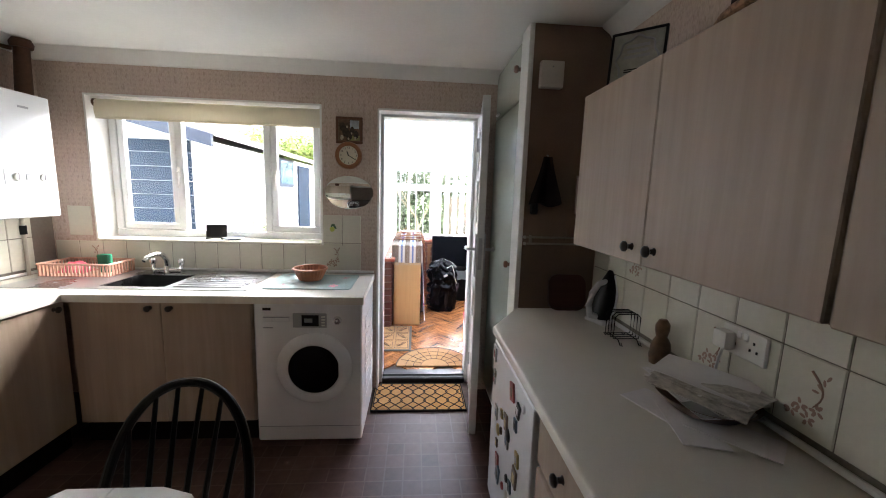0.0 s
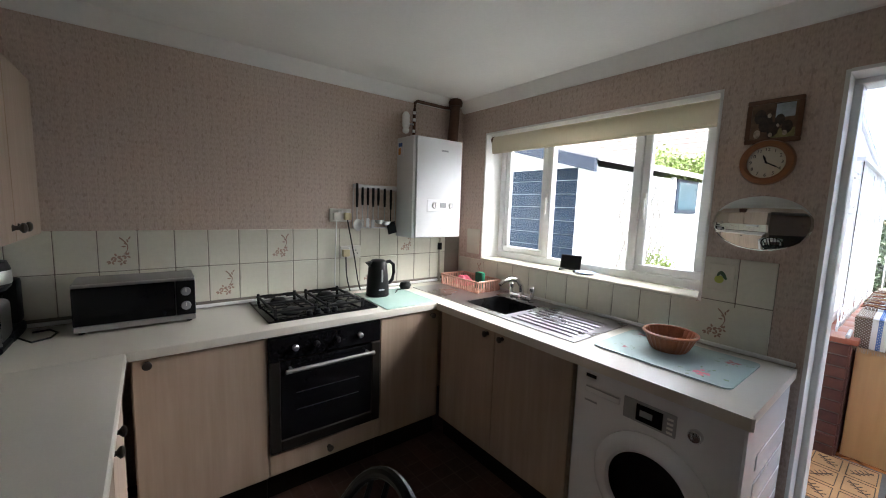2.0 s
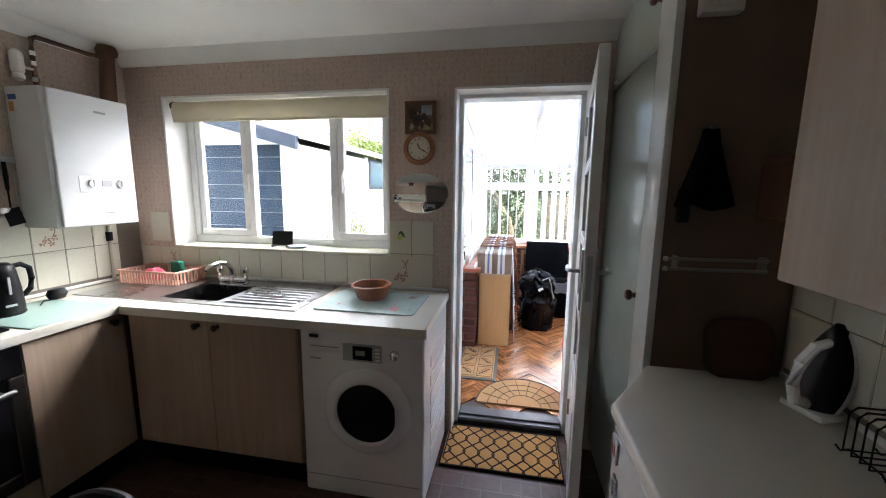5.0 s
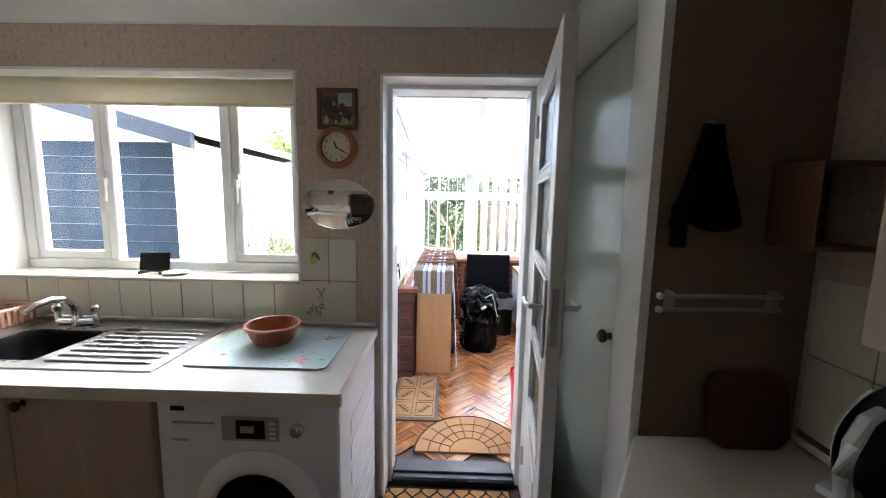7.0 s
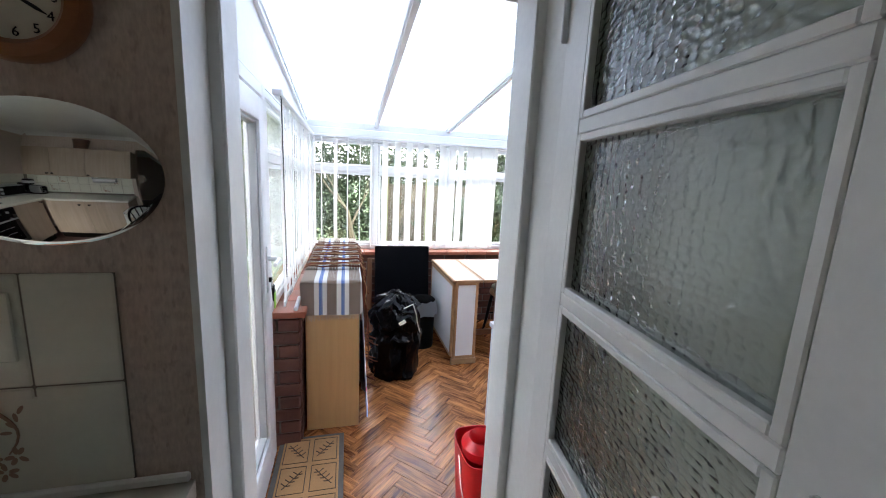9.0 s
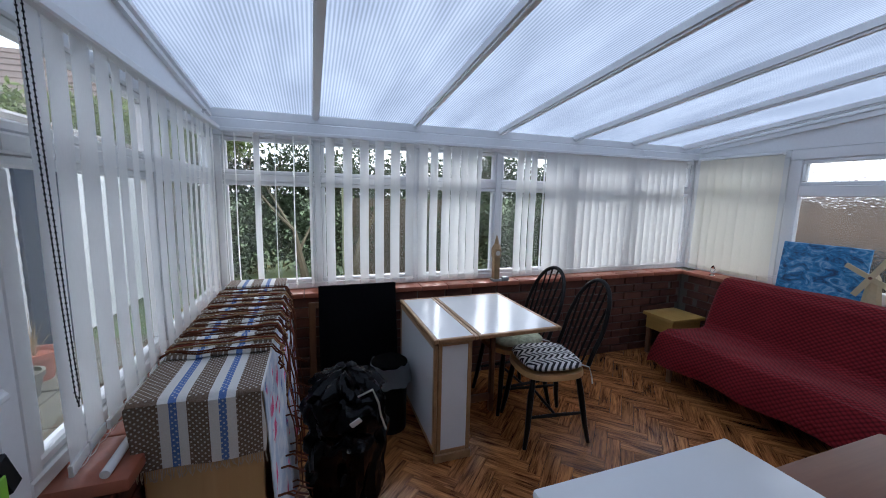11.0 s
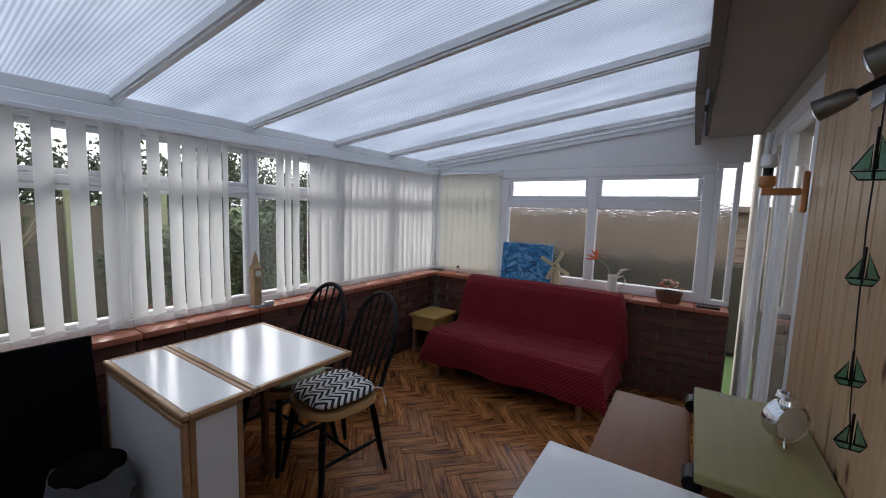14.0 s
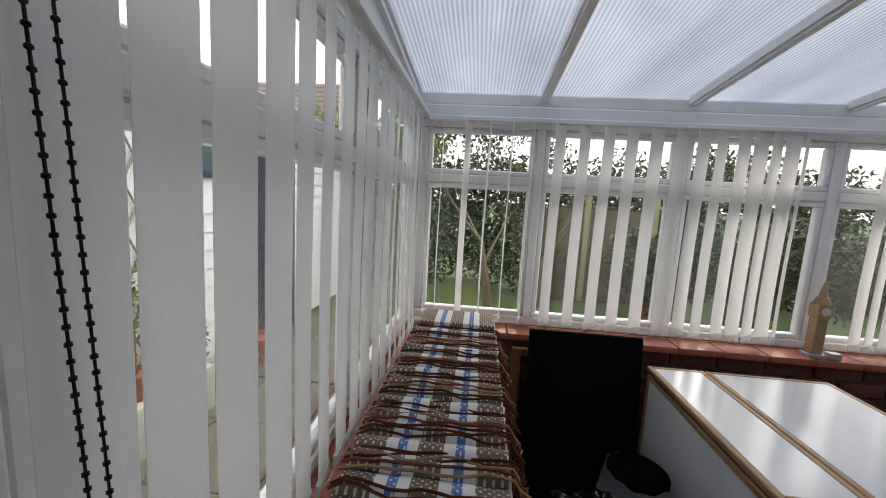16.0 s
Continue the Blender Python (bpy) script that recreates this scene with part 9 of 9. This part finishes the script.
    tube(b, [(x, y, CF + 0.03), (x + rnd.uniform(-0.006, 0.006), y - 0.006, CF)], 0.0013, 4)
part("bristles", b, bpy.data.materials["lime_brush"], br)
# ---- outside ----
GZ = -0.12
def grass_mat():
    m, nt, bs = node_mat("grass_ground")
    n1, n2 = noise_tex(nt, coords(nt), 0.6, 5), noise_tex(nt, coords(nt), 40, 4)
    c = ramp(nt, n1, (0.045, 0.075, 0.02), (0.09, 0.15, 0.04))
    c = mixc(nt, 0.4, c, ramp(nt, n2, (0.04, 0.05, 0.02), (0.10, 0.17, 0.04)))
    nt.links.new(c, bs.inputs["Base Color"])
    bs.inputs["Roughness"].default_value = 0.95
    bump(nt, bs, n2, 0.8, 0.02)
    return m
b = B()
box(b, (-400, -400, GZ - 0.6), (400, 400, GZ - 0.03))
structure("ground", b, grass_mat(), "rough grass reaching the horizon", "ground")
M_SLAB = paint("weathered_paving", (0.10, 0.095, 0.07), 0.85, 0.3, fine=60, big=4, bmp=0.5)
pv = tagged(thing("pavement", (-1.5, 5.5, GZ), "grey-green weathered paving slabs", "pavement"), kind="structure")
slab = mesh_from("slab", box(B(), (-0.295, -0.295, -0.05), (0.295, 0.295, 0.03), 0.006), M_SLAB)
for i in range(3):
    for j in range(8):
        piece("slab", slab, pv, pose(-0.96 - 0.6 * i, 4.0 + 0.6 * j, GZ - 0.004 * ((i * 3 + j) % 3), 0, 0, 0))
for i in range(8):
    for j in range(2):
        piece("slab", slab, pv, pose(-0.36 + 0.6 * i, 6.95 + 0.6 * j, GZ - 0.004 * ((i + j) % 3), 0, 0, 0))

# outbuilding
M_WHITEW = paint("white_painted_boards", (0.74, 0.75, 0.74), 0.6, 0.08, bmp=0.3)
M_SLATE = paint("blue_grey_boards", (0.016, 0.026, 0.042), 0.7, 0.15, spec=0.08)
M_BLUEBLK = paint("dark_blue_gloss", (0.02, 0.028, 0.045), 0.5, 0.15, spec=0.2)
og = thing("garden_outbuilding", (-3.6, 7.5, GZ), "white outbuilding with blue boarded front and dark roof edge", "outbuilding")
part("body", box(B(), (-5.2, 5.06, GZ), (-2.36, 10.5, 1.98)), M_WHITEW, og)
for i in range(14):
    z = GZ + 0.02 + 0.15 * i
    b = prism(B(), [(5.045, z), (5.06, z), (5.06, z + 0.145), (5.055, z + 0.145)], "x", -5.2, -2.56)
    part("front_board", b, M_SLATE, og, "blue-grey lap board")
part("corner_board", box(B(), (-2.56, 5.03, GZ), (-2.355, 5.062, 2.0)), M_WHITEW, og)
for i in range(14):
    z = GZ + 0.02 + 0.15 * i
    for y0, y1 in (((6.92, 10.5),) if z < 1.40 else ((6.92, 7.0), (7.72, 10.5))):
        b = prism(B(), [(-2.36, z), (-2.335, z), (-2.35, z + 0.146), (-2.36, z + 0.146)], "y", y0, y1)
        part("side_board", b, M_WHITEW, og)
part("corner_trim", box(B(), (-2.36, 6.86, GZ), (-2.32, 6.92, 2.0)), M_WHITEW, og)
wi = part("window", box(B(), (-2.345, 7.0, 1.53), (-2.325, 7.72, 1.99), 0.004), M_BLUEBLK, og, "dark framed window")
part("pane", box(B(), (-2.326, 7.05, 1.58), (-2.32, 7.67, 1.95)), paint("dim_window_glass", (0.06, 0.10, 0.12), 0.08, 0.3), wi)
part("door", box(B(), (-2.345, 7.95, GZ + 0.02), (-2.31, 8.65, 1.92), 0.004), M_SLATE, og, "blue-grey side door")
b = prism(B(), [(-2.22, 2.01), (-3.75, 2.42), (-5.4, 2.0), (-5.4, 2.06), (-3.75, 2.50), (-2.22, 2.07)], "y", 4.85, 10.6)
part("roof", b, paint("grey_felt_roof", (0.20, 0.19, 0.18), 0.9, 0.3, bmp=0.6), og)
b = prism(B(), [(-2.24, 1.90), (-3.75, 2.30), (-3.75, 2.44), (-2.24, 2.03)], "y", 4.80, 4.85)
part("barge_board", b, M_BLUEBLK, og, "dark blue barge board")
part("gable", prism(B(), [(-2.4, 1.98), (-5.2, 1.98), (-3.75, 2.38)], "y", 5.05, 5.08), M_WHITEW, og)
te = thing("trellis", (-2.33, 6.2, 0.3), "diamond wooden trellis on the white wall", "trellis")
M_TREL = paint("weathered_lath", (0.26, 0.25, 0.21), 0.8, 0.15)
for k in range(-9, 10):
    for s in (1, -1):
        y0, z0 = 6.15 + 0.17 * k, 0.35
        pts = [(y0 + s * 0.8 * t, z0 + 1.5 * t) for t in (0, 1)]
        (ya, za), (yb, zb) = pts
        def clipy(y, ya=ya, za=za, yb=yb, zb=zb):
            return za + (zb - za) * (y - ya) / (yb - ya)
        lo, hi = 5.55, 6.80
        P = []
        for y, z in ((ya, za), (yb, zb)):
            yc = min(max(y, lo), hi)
            P.append((yc, clipy(yc)))
        if abs(P[0][0] - P[1][0]) > 0.05:
            xx = -2.345 if s > 0 else -2.338
            part("lath", tube(B(), [(xx, *P[0]), (xx, *P[1])], 0.009, 4), M_TREL, te)
te.location = (-2.345, 6.15, 0.35)
for c in te.children:
    c.matrix_parent_inverse = Matrix.Translation(te.location).inverted()

# leaves in numbers
def leaf_cloud(name, blobs, n, size, mat, label, seed, cat="hedge"):
    """Many small folded leaves in a set of uneven lumps (x, y, z, rx, ry, rz)."""
    rg = np.random.default_rng(seed)
    vol = np.array([bb[3] * bb[4] * bb[5] for bb in blobs])
    pick = rg.choice(len(blobs), n, p=vol / vol.sum())
    bl_ = np.array(blobs)[pick]
    d = rg.normal(size=(n, 3))
    d /= np.linalg.norm(d, axis=1)[:, None]
    rad = rg.random(n) ** 0.33 * (0.8 + 0.35 * rg.random(n))
    c = bl_[:, :3] + d * rad[:, None] * bl_[:, 3:]
    u = rg.normal(size=(n, 3))
    u /= np.linalg.norm(u, axis=1)[:, None]
    w = np.cross(u, rg.normal(size=(n, 3)))
    w /= np.linalg.norm(w, axis=1)[:, None]
    nn = np.cross(u, w)
    s = size * (0.6 + 0.8 * rg.random(n))[:, None]
    v = np.stack([c - u * s, c + w * s * 0.45 + nn * s * 0.15, c + u * s, c - w * s * 0.45 + nn * s * 0.15], 1).reshape(-1, 3)
    f = np.arange(n * 4).reshape(n, 4)
    faces = np.concatenate([f[:, [0, 1, 2]], f[:, [0, 2, 3]]])
    me = bpy.data.meshes.new(name)
    me.from_pydata(v.tolist(), [], faces.tolist())
    me.materials.append(mat)
    return tagged(new(name, me), label, cat, kind="stuff")


def leaf_mat(name, a, b_):
    m, nt, bs = node_mat(name)
    g = nt.nodes.new("ShaderNodeNewGeometry")
    c = ramp(nt, g.outputs["Random Per Island"], a, b_, 0.0, 1.0)
    c = mixc(nt, 0.4, c, ramp(nt, noise_tex(nt, coords(nt), 1.2, 4), a, b_))
    nt.links.new(c, bs.inputs["Base Color"])
    bs.inputs["Roughness"].default_value = 0.55
    return m


M_LEAF1 = leaf_mat("evergreen_leaves", (0.016, 0.030, 0.010), (0.055, 0.085, 0.026))
M_LEAF2 = leaf_mat("bright_leaves", (0.08, 0.12, 0.02), (0.22, 0.28, 0.06))
rg = random.Random(4)
blobs = []
for i in range(34):
    x = -4 + 0.42 * i
    blobs.append((x, 11.6 + rg.uniform(-0.4, 0.6), 0.55 + rg.uniform(-0.1, 0.3), 0.55, 0.5, 0.85))
    blobs.append((x + 0.2, 12.1 + rg.uniform(-0.3, 0.4), 1.7 + rg.uniform(-0.2, 0.35), 0.6, 0.5, 0.75))
leaf_cloud("hedge", blobs, 60000, 0.055, M_LEAF1, "tall dark evergreen hedge at the garden end", 3)
blobs = [(1.9 + 0.35 * i, 9.6 + rg.uniform(-0.3, 0.3), 0.5 + rg.uniform(-0.2, 0.5), 0.35, 0.3, 0.55) for i in range(9)]
leaf_cloud("shrub", blobs, 9000, 0.045, M_LEAF1, "dark leafy shrubs beside the lawn", 5, "shrub")
blobs = [(-4.2 + 0.5 * i, 10.9 + 0.1 * i, 2.2 + rg.uniform(-0.2, 0.4), 0.5, 0.5, 0.55) for i in range(7)]
leaf_cloud("shrub", blobs, 9000, 0.05, M_LEAF2, "yellow-green shrubs behind the outbuilding", 6, "shrub")
blobs = [(-2.2, 5.9 + 0.25 * i, 0.35 + rg.uniform(0, 0.4), 0.10, 0.14, 0.35) for i in range(5)]
leaf_cloud("climbing_plant", blobs, 900, 0.03, M_LEAF2, "sparse climber on the trellis", 8, "climber")

# bare trees
M_BARK = paint("pale_bark", (0.16, 0.13, 0.08), 0.9, 0.3, fine=30, bmp=0.8)
def tree(x, y, h, seed, label):
    rr = random.Random(seed)
    tr_ = thing("tree", (x, y, GZ), label, "tree")
    b = B()
    def limb(p, d, l, r, depth):
        pts, rs = [p], [r]
        q = p.copy()
        for k in range(4):
            d = (d + Vector((rr.uniform(-0.18, 0.18), rr.uniform(-0.18, 0.18), rr.uniform(-0.05, 0.1)))).normalized()
            q = q + d * l / 4
            pts.append(q.copy())
            rs.append(r * (1 - 0.17 * (k + 1)))
        tube(b, pts, rs, 7 if depth < 2 else 5)
        if depth < 4:
            for k in range(3 if depth < 3 else 2):
                nd = (d + Vector((rr.uniform(-0.8, 0.8), rr.uniform(-0.8, 0.8), rr.uniform(0.0, 0.5)))).normalized()
                limb(pts[-1 - (k % 2)], nd, l * rr.uniform(0.55, 0.8), rs[-1] * 0.8, depth + 1)
    limb(Vector((x, y, GZ - 0.05)), Vector((0, 0, 1)), h * 0.34, 0.085, 0)
    part("trunk", b, M_BARK, tr_)
    bl_ = [(x + rr.uniform(-0.8, 0.8), y + rr.uniform(-0.5, 0.5), GZ + h * rr.uniform(0.6, 0.95), 0.35, 0.3, 0.25) for _ in range(9)]
    cr = leaf_cloud("crown", bl_, 1500, 0.03, M_LEAF1, "", seed, "")
    del cr["kind"]
    cr.parent = tr_
    cr.matrix_parent_inverse = Matrix.Translation(tr_.location).inverted()
tree(0.0, 9.1, 3.4, 12, "bare pale-barked small tree on the lawn")
tree(0.75, 10.4, 3.0, 15, "slender bare tree before the hedge")
# fence panel of boards
fe = thing("fence", (1.4, 10.9, GZ), "weathered boarded fence panel with pale posts", "fence")
M_FENCE = wood("weathered_fence", (0.07, 0.055, 0.035), (0.14, 0.11, 0.07), "x", 0.6, 0.9)
for i in range(9):
    part("board", box(B(), (0.6, 10.88, GZ + 0.17 * i), (2.6, 10.90, GZ + 0.165 + 0.17 * i), 0.003), M_FENCE, fe)
for x in (0.6, 1.5, 2.55):
    part("post", box(B(), (x, 10.80, GZ), (x + 0.09, 10.88, 1.65), 0.004), paint("pale_green_post", (0.24, 0.25, 0.13), 0.8, 0.2), fe)
po = thing("terracotta_pot", (2.35, 10.4, GZ), "large terracotta pot on the lawn edge", "plant pot")
part("pot", lathe(B(), [(0.12, 0), (0.16, 0.22), (0.175, 0.22), (0.18, 0.28), (0.15, 0.28), (0.13, 0.2), (0, 0.2)], (2.35, 10.4, GZ - 0.03), 24), M_TERRA, po)
for i, (x, y, r, h) in enumerate(((-2.1, 6.35, 0.10, 0.16), (-2.12, 7.55, 0.15, 0.24), (-2.02, 7.2, 0.13, 0.20), (-2.1, 6.0, 0.12, 0.18), (-1.85, 5.3, 0.18, 0.22))):
    zb = GZ + 0.03 if i != 0 and i != 3 else 0.22
    p_ = thing("plant_pot", (x, y, zb), "weathered clay plant pot by the white wall", "plant pot", "pots along the wall")
    part("pot", lathe(B(), [(r * 0.7, 0), (r * 0.95, h * 0.8), (r * 1.05, h * 0.8), (r * 1.05, h), (r * 0.9, h), (r * 0.85, h * 0.85), (0, h * 0.85)], (x, y, zb), 20), M_TERRA if i != 2 else M_SLAB, p_)
    b = B()
    for k in range(14):
        a = rg.random() * 6.28
        d = rg.uniform(0.4, 1.4) * r
        tube(b, [(x, y, zb + h * 0.85), (x + 0.5 * d * math.cos(a), y + 0.5 * d * math.sin(a), zb + h + 0.12), (x + d * math.cos(a), y + d * math.sin(a), zb + h + rg.uniform(0.1, 0.35))], [0.004, 0.003, 0.001], 5)
    part("stems", b, paint("dry_stems", (0.25, 0.18, 0.08), 0.8, 0.2) if i == 0 else bpy.data.materials["dry_stems"], p_)
b = B()
box(b, (-2.33, 5.4, GZ), (-1.98, 6.85, 0.22), 0.02, 2)
solid("raised_bed", b, paint("mossy_concrete", (0.40, 0.41, 0.33), 0.9, 0.25, bmp=0.6), "mossy pale concrete raised bed along the wall", "planter")
tl = thing("garden_trolley", (-1.0, 4.95, GZ), "black tubular garden trolley handle by the door", "trolley")
part("frame", tube(B(), [(-1.15, 4.62, GZ + 0.03), (-1.14, 4.68, 0.45), (-1.12, 4.74, 0.75), (-1.06, 4.82, 0.82), (-0.92, 5.02, 0.82), (-0.88, 5.08, 0.75), (-0.90, 5.04, 0.45), (-0.92, 5.0, GZ + 0.03)], 0.014, 10), M_BLACK, tl)
part("crossbar", tube(B(), [(-1.145, 4.66, 0.22), (-0.91, 5.02, 0.22)], 0.010, 8), M_BLACK, tl)
# neighbouring houses
M_TILE = paint("brown_roof_tiles", (0.16, 0.12, 0.10), 0.85, 0.3, bmp=0.5)
M_WALLN = paint("brown_house_brick", (0.20, 0.145, 0.105), 0.85, 0.3, fine=25, big=6, bmp=0.5)
def house(x0, x1, y0, y1, eave, ridge, label, axis="x"):
    h = thing("neighbour_house", ((x0 + x1) / 2, (y0 + y1) / 2, GZ), label, "house")
    part("wall", box(B(), (x0, y0, GZ), (x1, y1, eave)), M_WALLN, h)
    n = 12
    for s in (0, 1):
        for k in range(n):
            t0, t1 = k / n, (k + 1) / n
            if axis == "x":
                ya, yb = (y0 - 0.3, (y0 + y1) / 2) if s == 0 else (y1 + 0.3, (y0 + y1) / 2)
                p0, p1 = (ya + (yb - ya) * t0, eave + (ridge - eave) * t0), (ya + (yb - ya) * t1, eave + (ridge - eave) * t1)
                b = prism(B(), [p0, p1, (p1[0], p1[1] + 0.03), (p0[0], p0[1] + 0.07)], "x", x0 - 0.3, x1 + 0.3)
            else:
                xa, xb = (x0 - 0.3, (x0 + x1) / 2) if s == 0 else (x1 + 0.3, (x0 + x1) / 2)
                p0, p1 = (xa + (xb - xa) * t0, eave + (ridge - eave) * t0), (xa + (xb - xa) * t1, eave + (ridge - eave) * t1)
                b = prism(B(), [p0, p1, (p1[0], p1[1] + 0.03), (p0[0], p0[1] + 0.07)], "y", y0 - 0.3, y1 + 0.3)
            part("tile_course", b, M_TILE, h, smooth=False)
    if axis == "x":
        for xx in (x0, x1 - 0.02):
            part("gable", prism(B(), [(y0, eave), (y1, eave), ((y0 + y1) / 2, ridge)], "x", xx, xx + 0.02), M_WALLN, h)
    else:
        for yy in (y0, y1 - 0.02):
            part("gable", prism(B(), [(x0, eave), (x1, eave), ((x0 + x1) / 2, ridge)], "y", yy, yy + 0.02), M_WALLN, h)
    return h
h1 = house(-13.5, -5.2, 16, 23, 2.7, 5.6, "brown-roofed neighbouring bungalow beyond the garden", "x")
for x in (-9.0, -7.0):
    w_ = part("window", box(B(), (x - 0.5, 15.96, 1.0), (x + 0.5, 16.0, 2.1)), M_UPVC, h1)
    part("pane", box(B(), (x - 0.42, 15.95, 1.08), (x + 0.42, 15.965, 2.02)), bpy.data.materials["dim_window_glass"], w_)
h2 = thing("neighbour_garage", (8, 5, GZ), "low brick garage with a flat roof close on the east side", "garage")
part("wall", box(B(), (5.9, -1.0, GZ), (10.0, 9.5, 1.56)), M_WALLN, h2)
part("roof", box(B(), (5.8, -1.1, 1.56), (10.1, 9.6, 1.64), 0.01), M_TILE, h2)
for i in range(18):
    part("brick_course", box(B(), (5.886, -1.0, GZ + 0.09 * i), (5.899, 9.5, GZ + 0.078 + 0.09 * i)), M_WALLN, h2)
# Plain dark brown block standing along the foot of the garage wall.
part("wall_base", box(B(), (5.6, 2.0, GZ), (5.88, 8.5, 0.95), 0.1, 2), paint("dark_wall_base", (0.035, 0.03, 0.02), 0.9, 0.3, bmp=0.5), h2, "dark brown block along the wall foot")

# ---- bricks of the low walls and blocks of the floor ----
def brick_mesh(w, h):
    b = B()
    box(b, (-w / 2, -0.012, -h / 2), (w / 2, 0.01, h / 2), 0.004)
    return mesh_from("brick", b, M_BRICK)
BRK, BRH = brick_mesh(0.214, 0.064), brick_mesh(0.102, 0.064)
def courses(th, a0, a1, fixed, axis, turn):
    for r in range(10):
        z = CF + 0.036 + 0.0735 * r
        off = 0.1125 if r % 2 else 0.0
        k = 0
        a = a0 - off
        while a < a1 - 0.05:
            lo, hi = max(a, a0), min(a + 0.214, a1)
            if hi - lo > 0.18:
                data, c = BRK, (lo + hi) / 2
            elif hi - lo > 0.07:
                data, c = BRH, (lo + hi) / 2
            else:
                data = None
            if data:
                pos = (c, fixed, z) if axis == "x" else (fixed, c, z)
                piece("brick", data, th, pose(*pos, 0, 0, turn))
            a += 0.225
courses(WALL_N, CW - 0.01, CE + 0.01, CN + 0.010, "x", 0)
courses(WALL_E, 3.75, CN, CE + 0.010, "y", -90)
courses(WALL_W, 4.71, CN, CW - 0.010, "y", 90)
courses(WALL_W, -0.62, CW - 0.005, 4.698, "x", 0)


def parquet_mat():
    m, nt, bs = node_mat("herringbone_oak")
    oi, ge = nt.nodes.new("ShaderNodeObjectInfo"), nt.nodes.new("ShaderNodeNewGeometry")
    ad = nt.nodes.new("ShaderNodeMath")
    nt.links.new(oi.outputs["Random"], ad.inputs[0])
    nt.links.new(ge.outputs["Random Per Island"], ad.inputs[1])
    sc = nt.nodes.new("ShaderNodeVectorMath")
    sc.operation = "SCALE"
    sc.inputs[0].default_value = (41, 23, 31)
    nt.links.new(ad.outputs[0], sc.inputs["Scale"])
    def sh(scale, kind="UV"):
        mp = nt.nodes.new("ShaderNodeMapping")
        mp.inputs["Scale"].default_value = scale
        uvn = nt.nodes.new("ShaderNodeUVMap")
        uvn.uv_map = "grain"
        nt.links.new(uvn.outputs[0], mp.inputs[0])
        a2 = nt.nodes.new("ShaderNodeVectorMath")
        nt.links.new(mp.outputs[0], a2.inputs[0])
        nt.links.new(sc.outputs[0], a2.inputs[1])
        return a2.outputs[0]
    g1 = noise_tex(nt, sh((6, 75, 1)), 1.0, 4, 0.6, 1.2)
    g2 = noise_tex(nt, sh((3, 26, 1)), 1.0, 3, 0.5, 0.8)
    c = ramp(nt, g1, (0.06, 0.015, 0.005), (0.57, 0.235, 0.075), 0.38, 0.62)
    c = mixc(nt, 0.45, c, ramp(nt, g2, (0.095, 0.024, 0.008), (0.55, 0.225, 0.07), 0.38, 0.62))
    rr_ = nt.nodes.new("ShaderNodeMath")
    rr_.operation = "FRACT"
    nt.links.new(ad.outputs[0], rr_.inputs[0])
    c = mixc(nt, 0.5, c, ramp(nt, rr_.outputs[0], (0.55, 0.5, 0.48), (1.25, 1.2, 1.15), 0, 1), "MULTIPLY")
    nt.links.new(c, bs.inputs["Base Color"])
    bs.inputs["Roughness"].default_value = 0.27
    bump(nt, bs, g1, 0.12, 0.001)
    return m


M_PARQ = parquet_mat()
L, W = 0.30, 0.075
bv = [(-L / 2 + 0.001, -W / 2 + 0.001), (L / 2 - 0.001, -W / 2 + 0.001), (L / 2 - 0.001, W / 2 - 0.001), (-L / 2 + 0.001, W / 2 - 0.001)]
def block_geo(m, verts, faces, uvs):
    n = len(verts)
    for z, ins in ((0.0, 0), (0.0105, 0), (0.012, 0.0015)):
        for x, y in bv:
            verts.append(tuple(m @ Vector((x - math.copysign(ins, x), y - math.copysign(ins, y), z))))
    quads = [(8, 9, 10, 11)] + [(4 + k, 4 + (k + 1) % 4, 8 + (k + 1) % 4, 8 + k) for k in range(4)] + [(k, (k + 1) % 4, 4 + (k + 1) % 4, 4 + k) for k in range(4)]
    for q in quads:
        faces.append(tuple(n + i for i in q))
        uvs.extend(bv[i % 4] for i in q)
def block_mesh(mats, name):
    v, f, uv = [], [], []
    for m in mats:
        block_geo(m, v, f, uv)
    me = bpy.data.meshes.new(name)
    me.from_pydata(v, [], f)
    lay = me.uv_layers.new(name="grain")
    lay.data.foreach_set("uv", [c for p in uv for c in p])
    me.materials.append(M_PARQ)
    return me
spots = []
for k in range(-70, 90):
    for j in range(-16, 16):
        ox, oy = k * W + j * L, k * W - j * L
        for cx, cy, rot in ((ox + L / 2, oy + W / 2, 0), (ox + L + W / 2, oy + W - L / 2, 90)):
            c45 = math.sqrt(0.5)
            X, Y = 1.6 + (cx - cy) * c45, 5.2 + (cx + cy) * c45
            if -0.53 < X < 3.72 and 3.73 < Y < 6.52:
                spots.append((X, Y, rot + 45))
near = sorted(spots, key=lambda s: abs(s[0] - 0.9) * 0.8 + abs(s[1] - 4.7))
fl_ = tagged(thing("floor_herringbone", (1.6, 5.2, CF - 0.012), "red-brown oak herringbone floor", "floor"), kind="structure")
one = block_mesh([Matrix()], "floor_block")
for X, Y, r in near[:300]:
    piece("floor_block", one, fl_, pose(X, Y, CF - 0.012, 0, 0, r))
rest = new("floor_blocks_far", block_mesh([pose(X, Y, CF - 0.012, 0, 0, r) for X, Y, r in near[300:]], "floor_blocks_far"))
rest.parent = fl_
rest.matrix_parent_inverse = Matrix.Translation(fl_.location).inverted()
tagged(rest, kind="stuff")
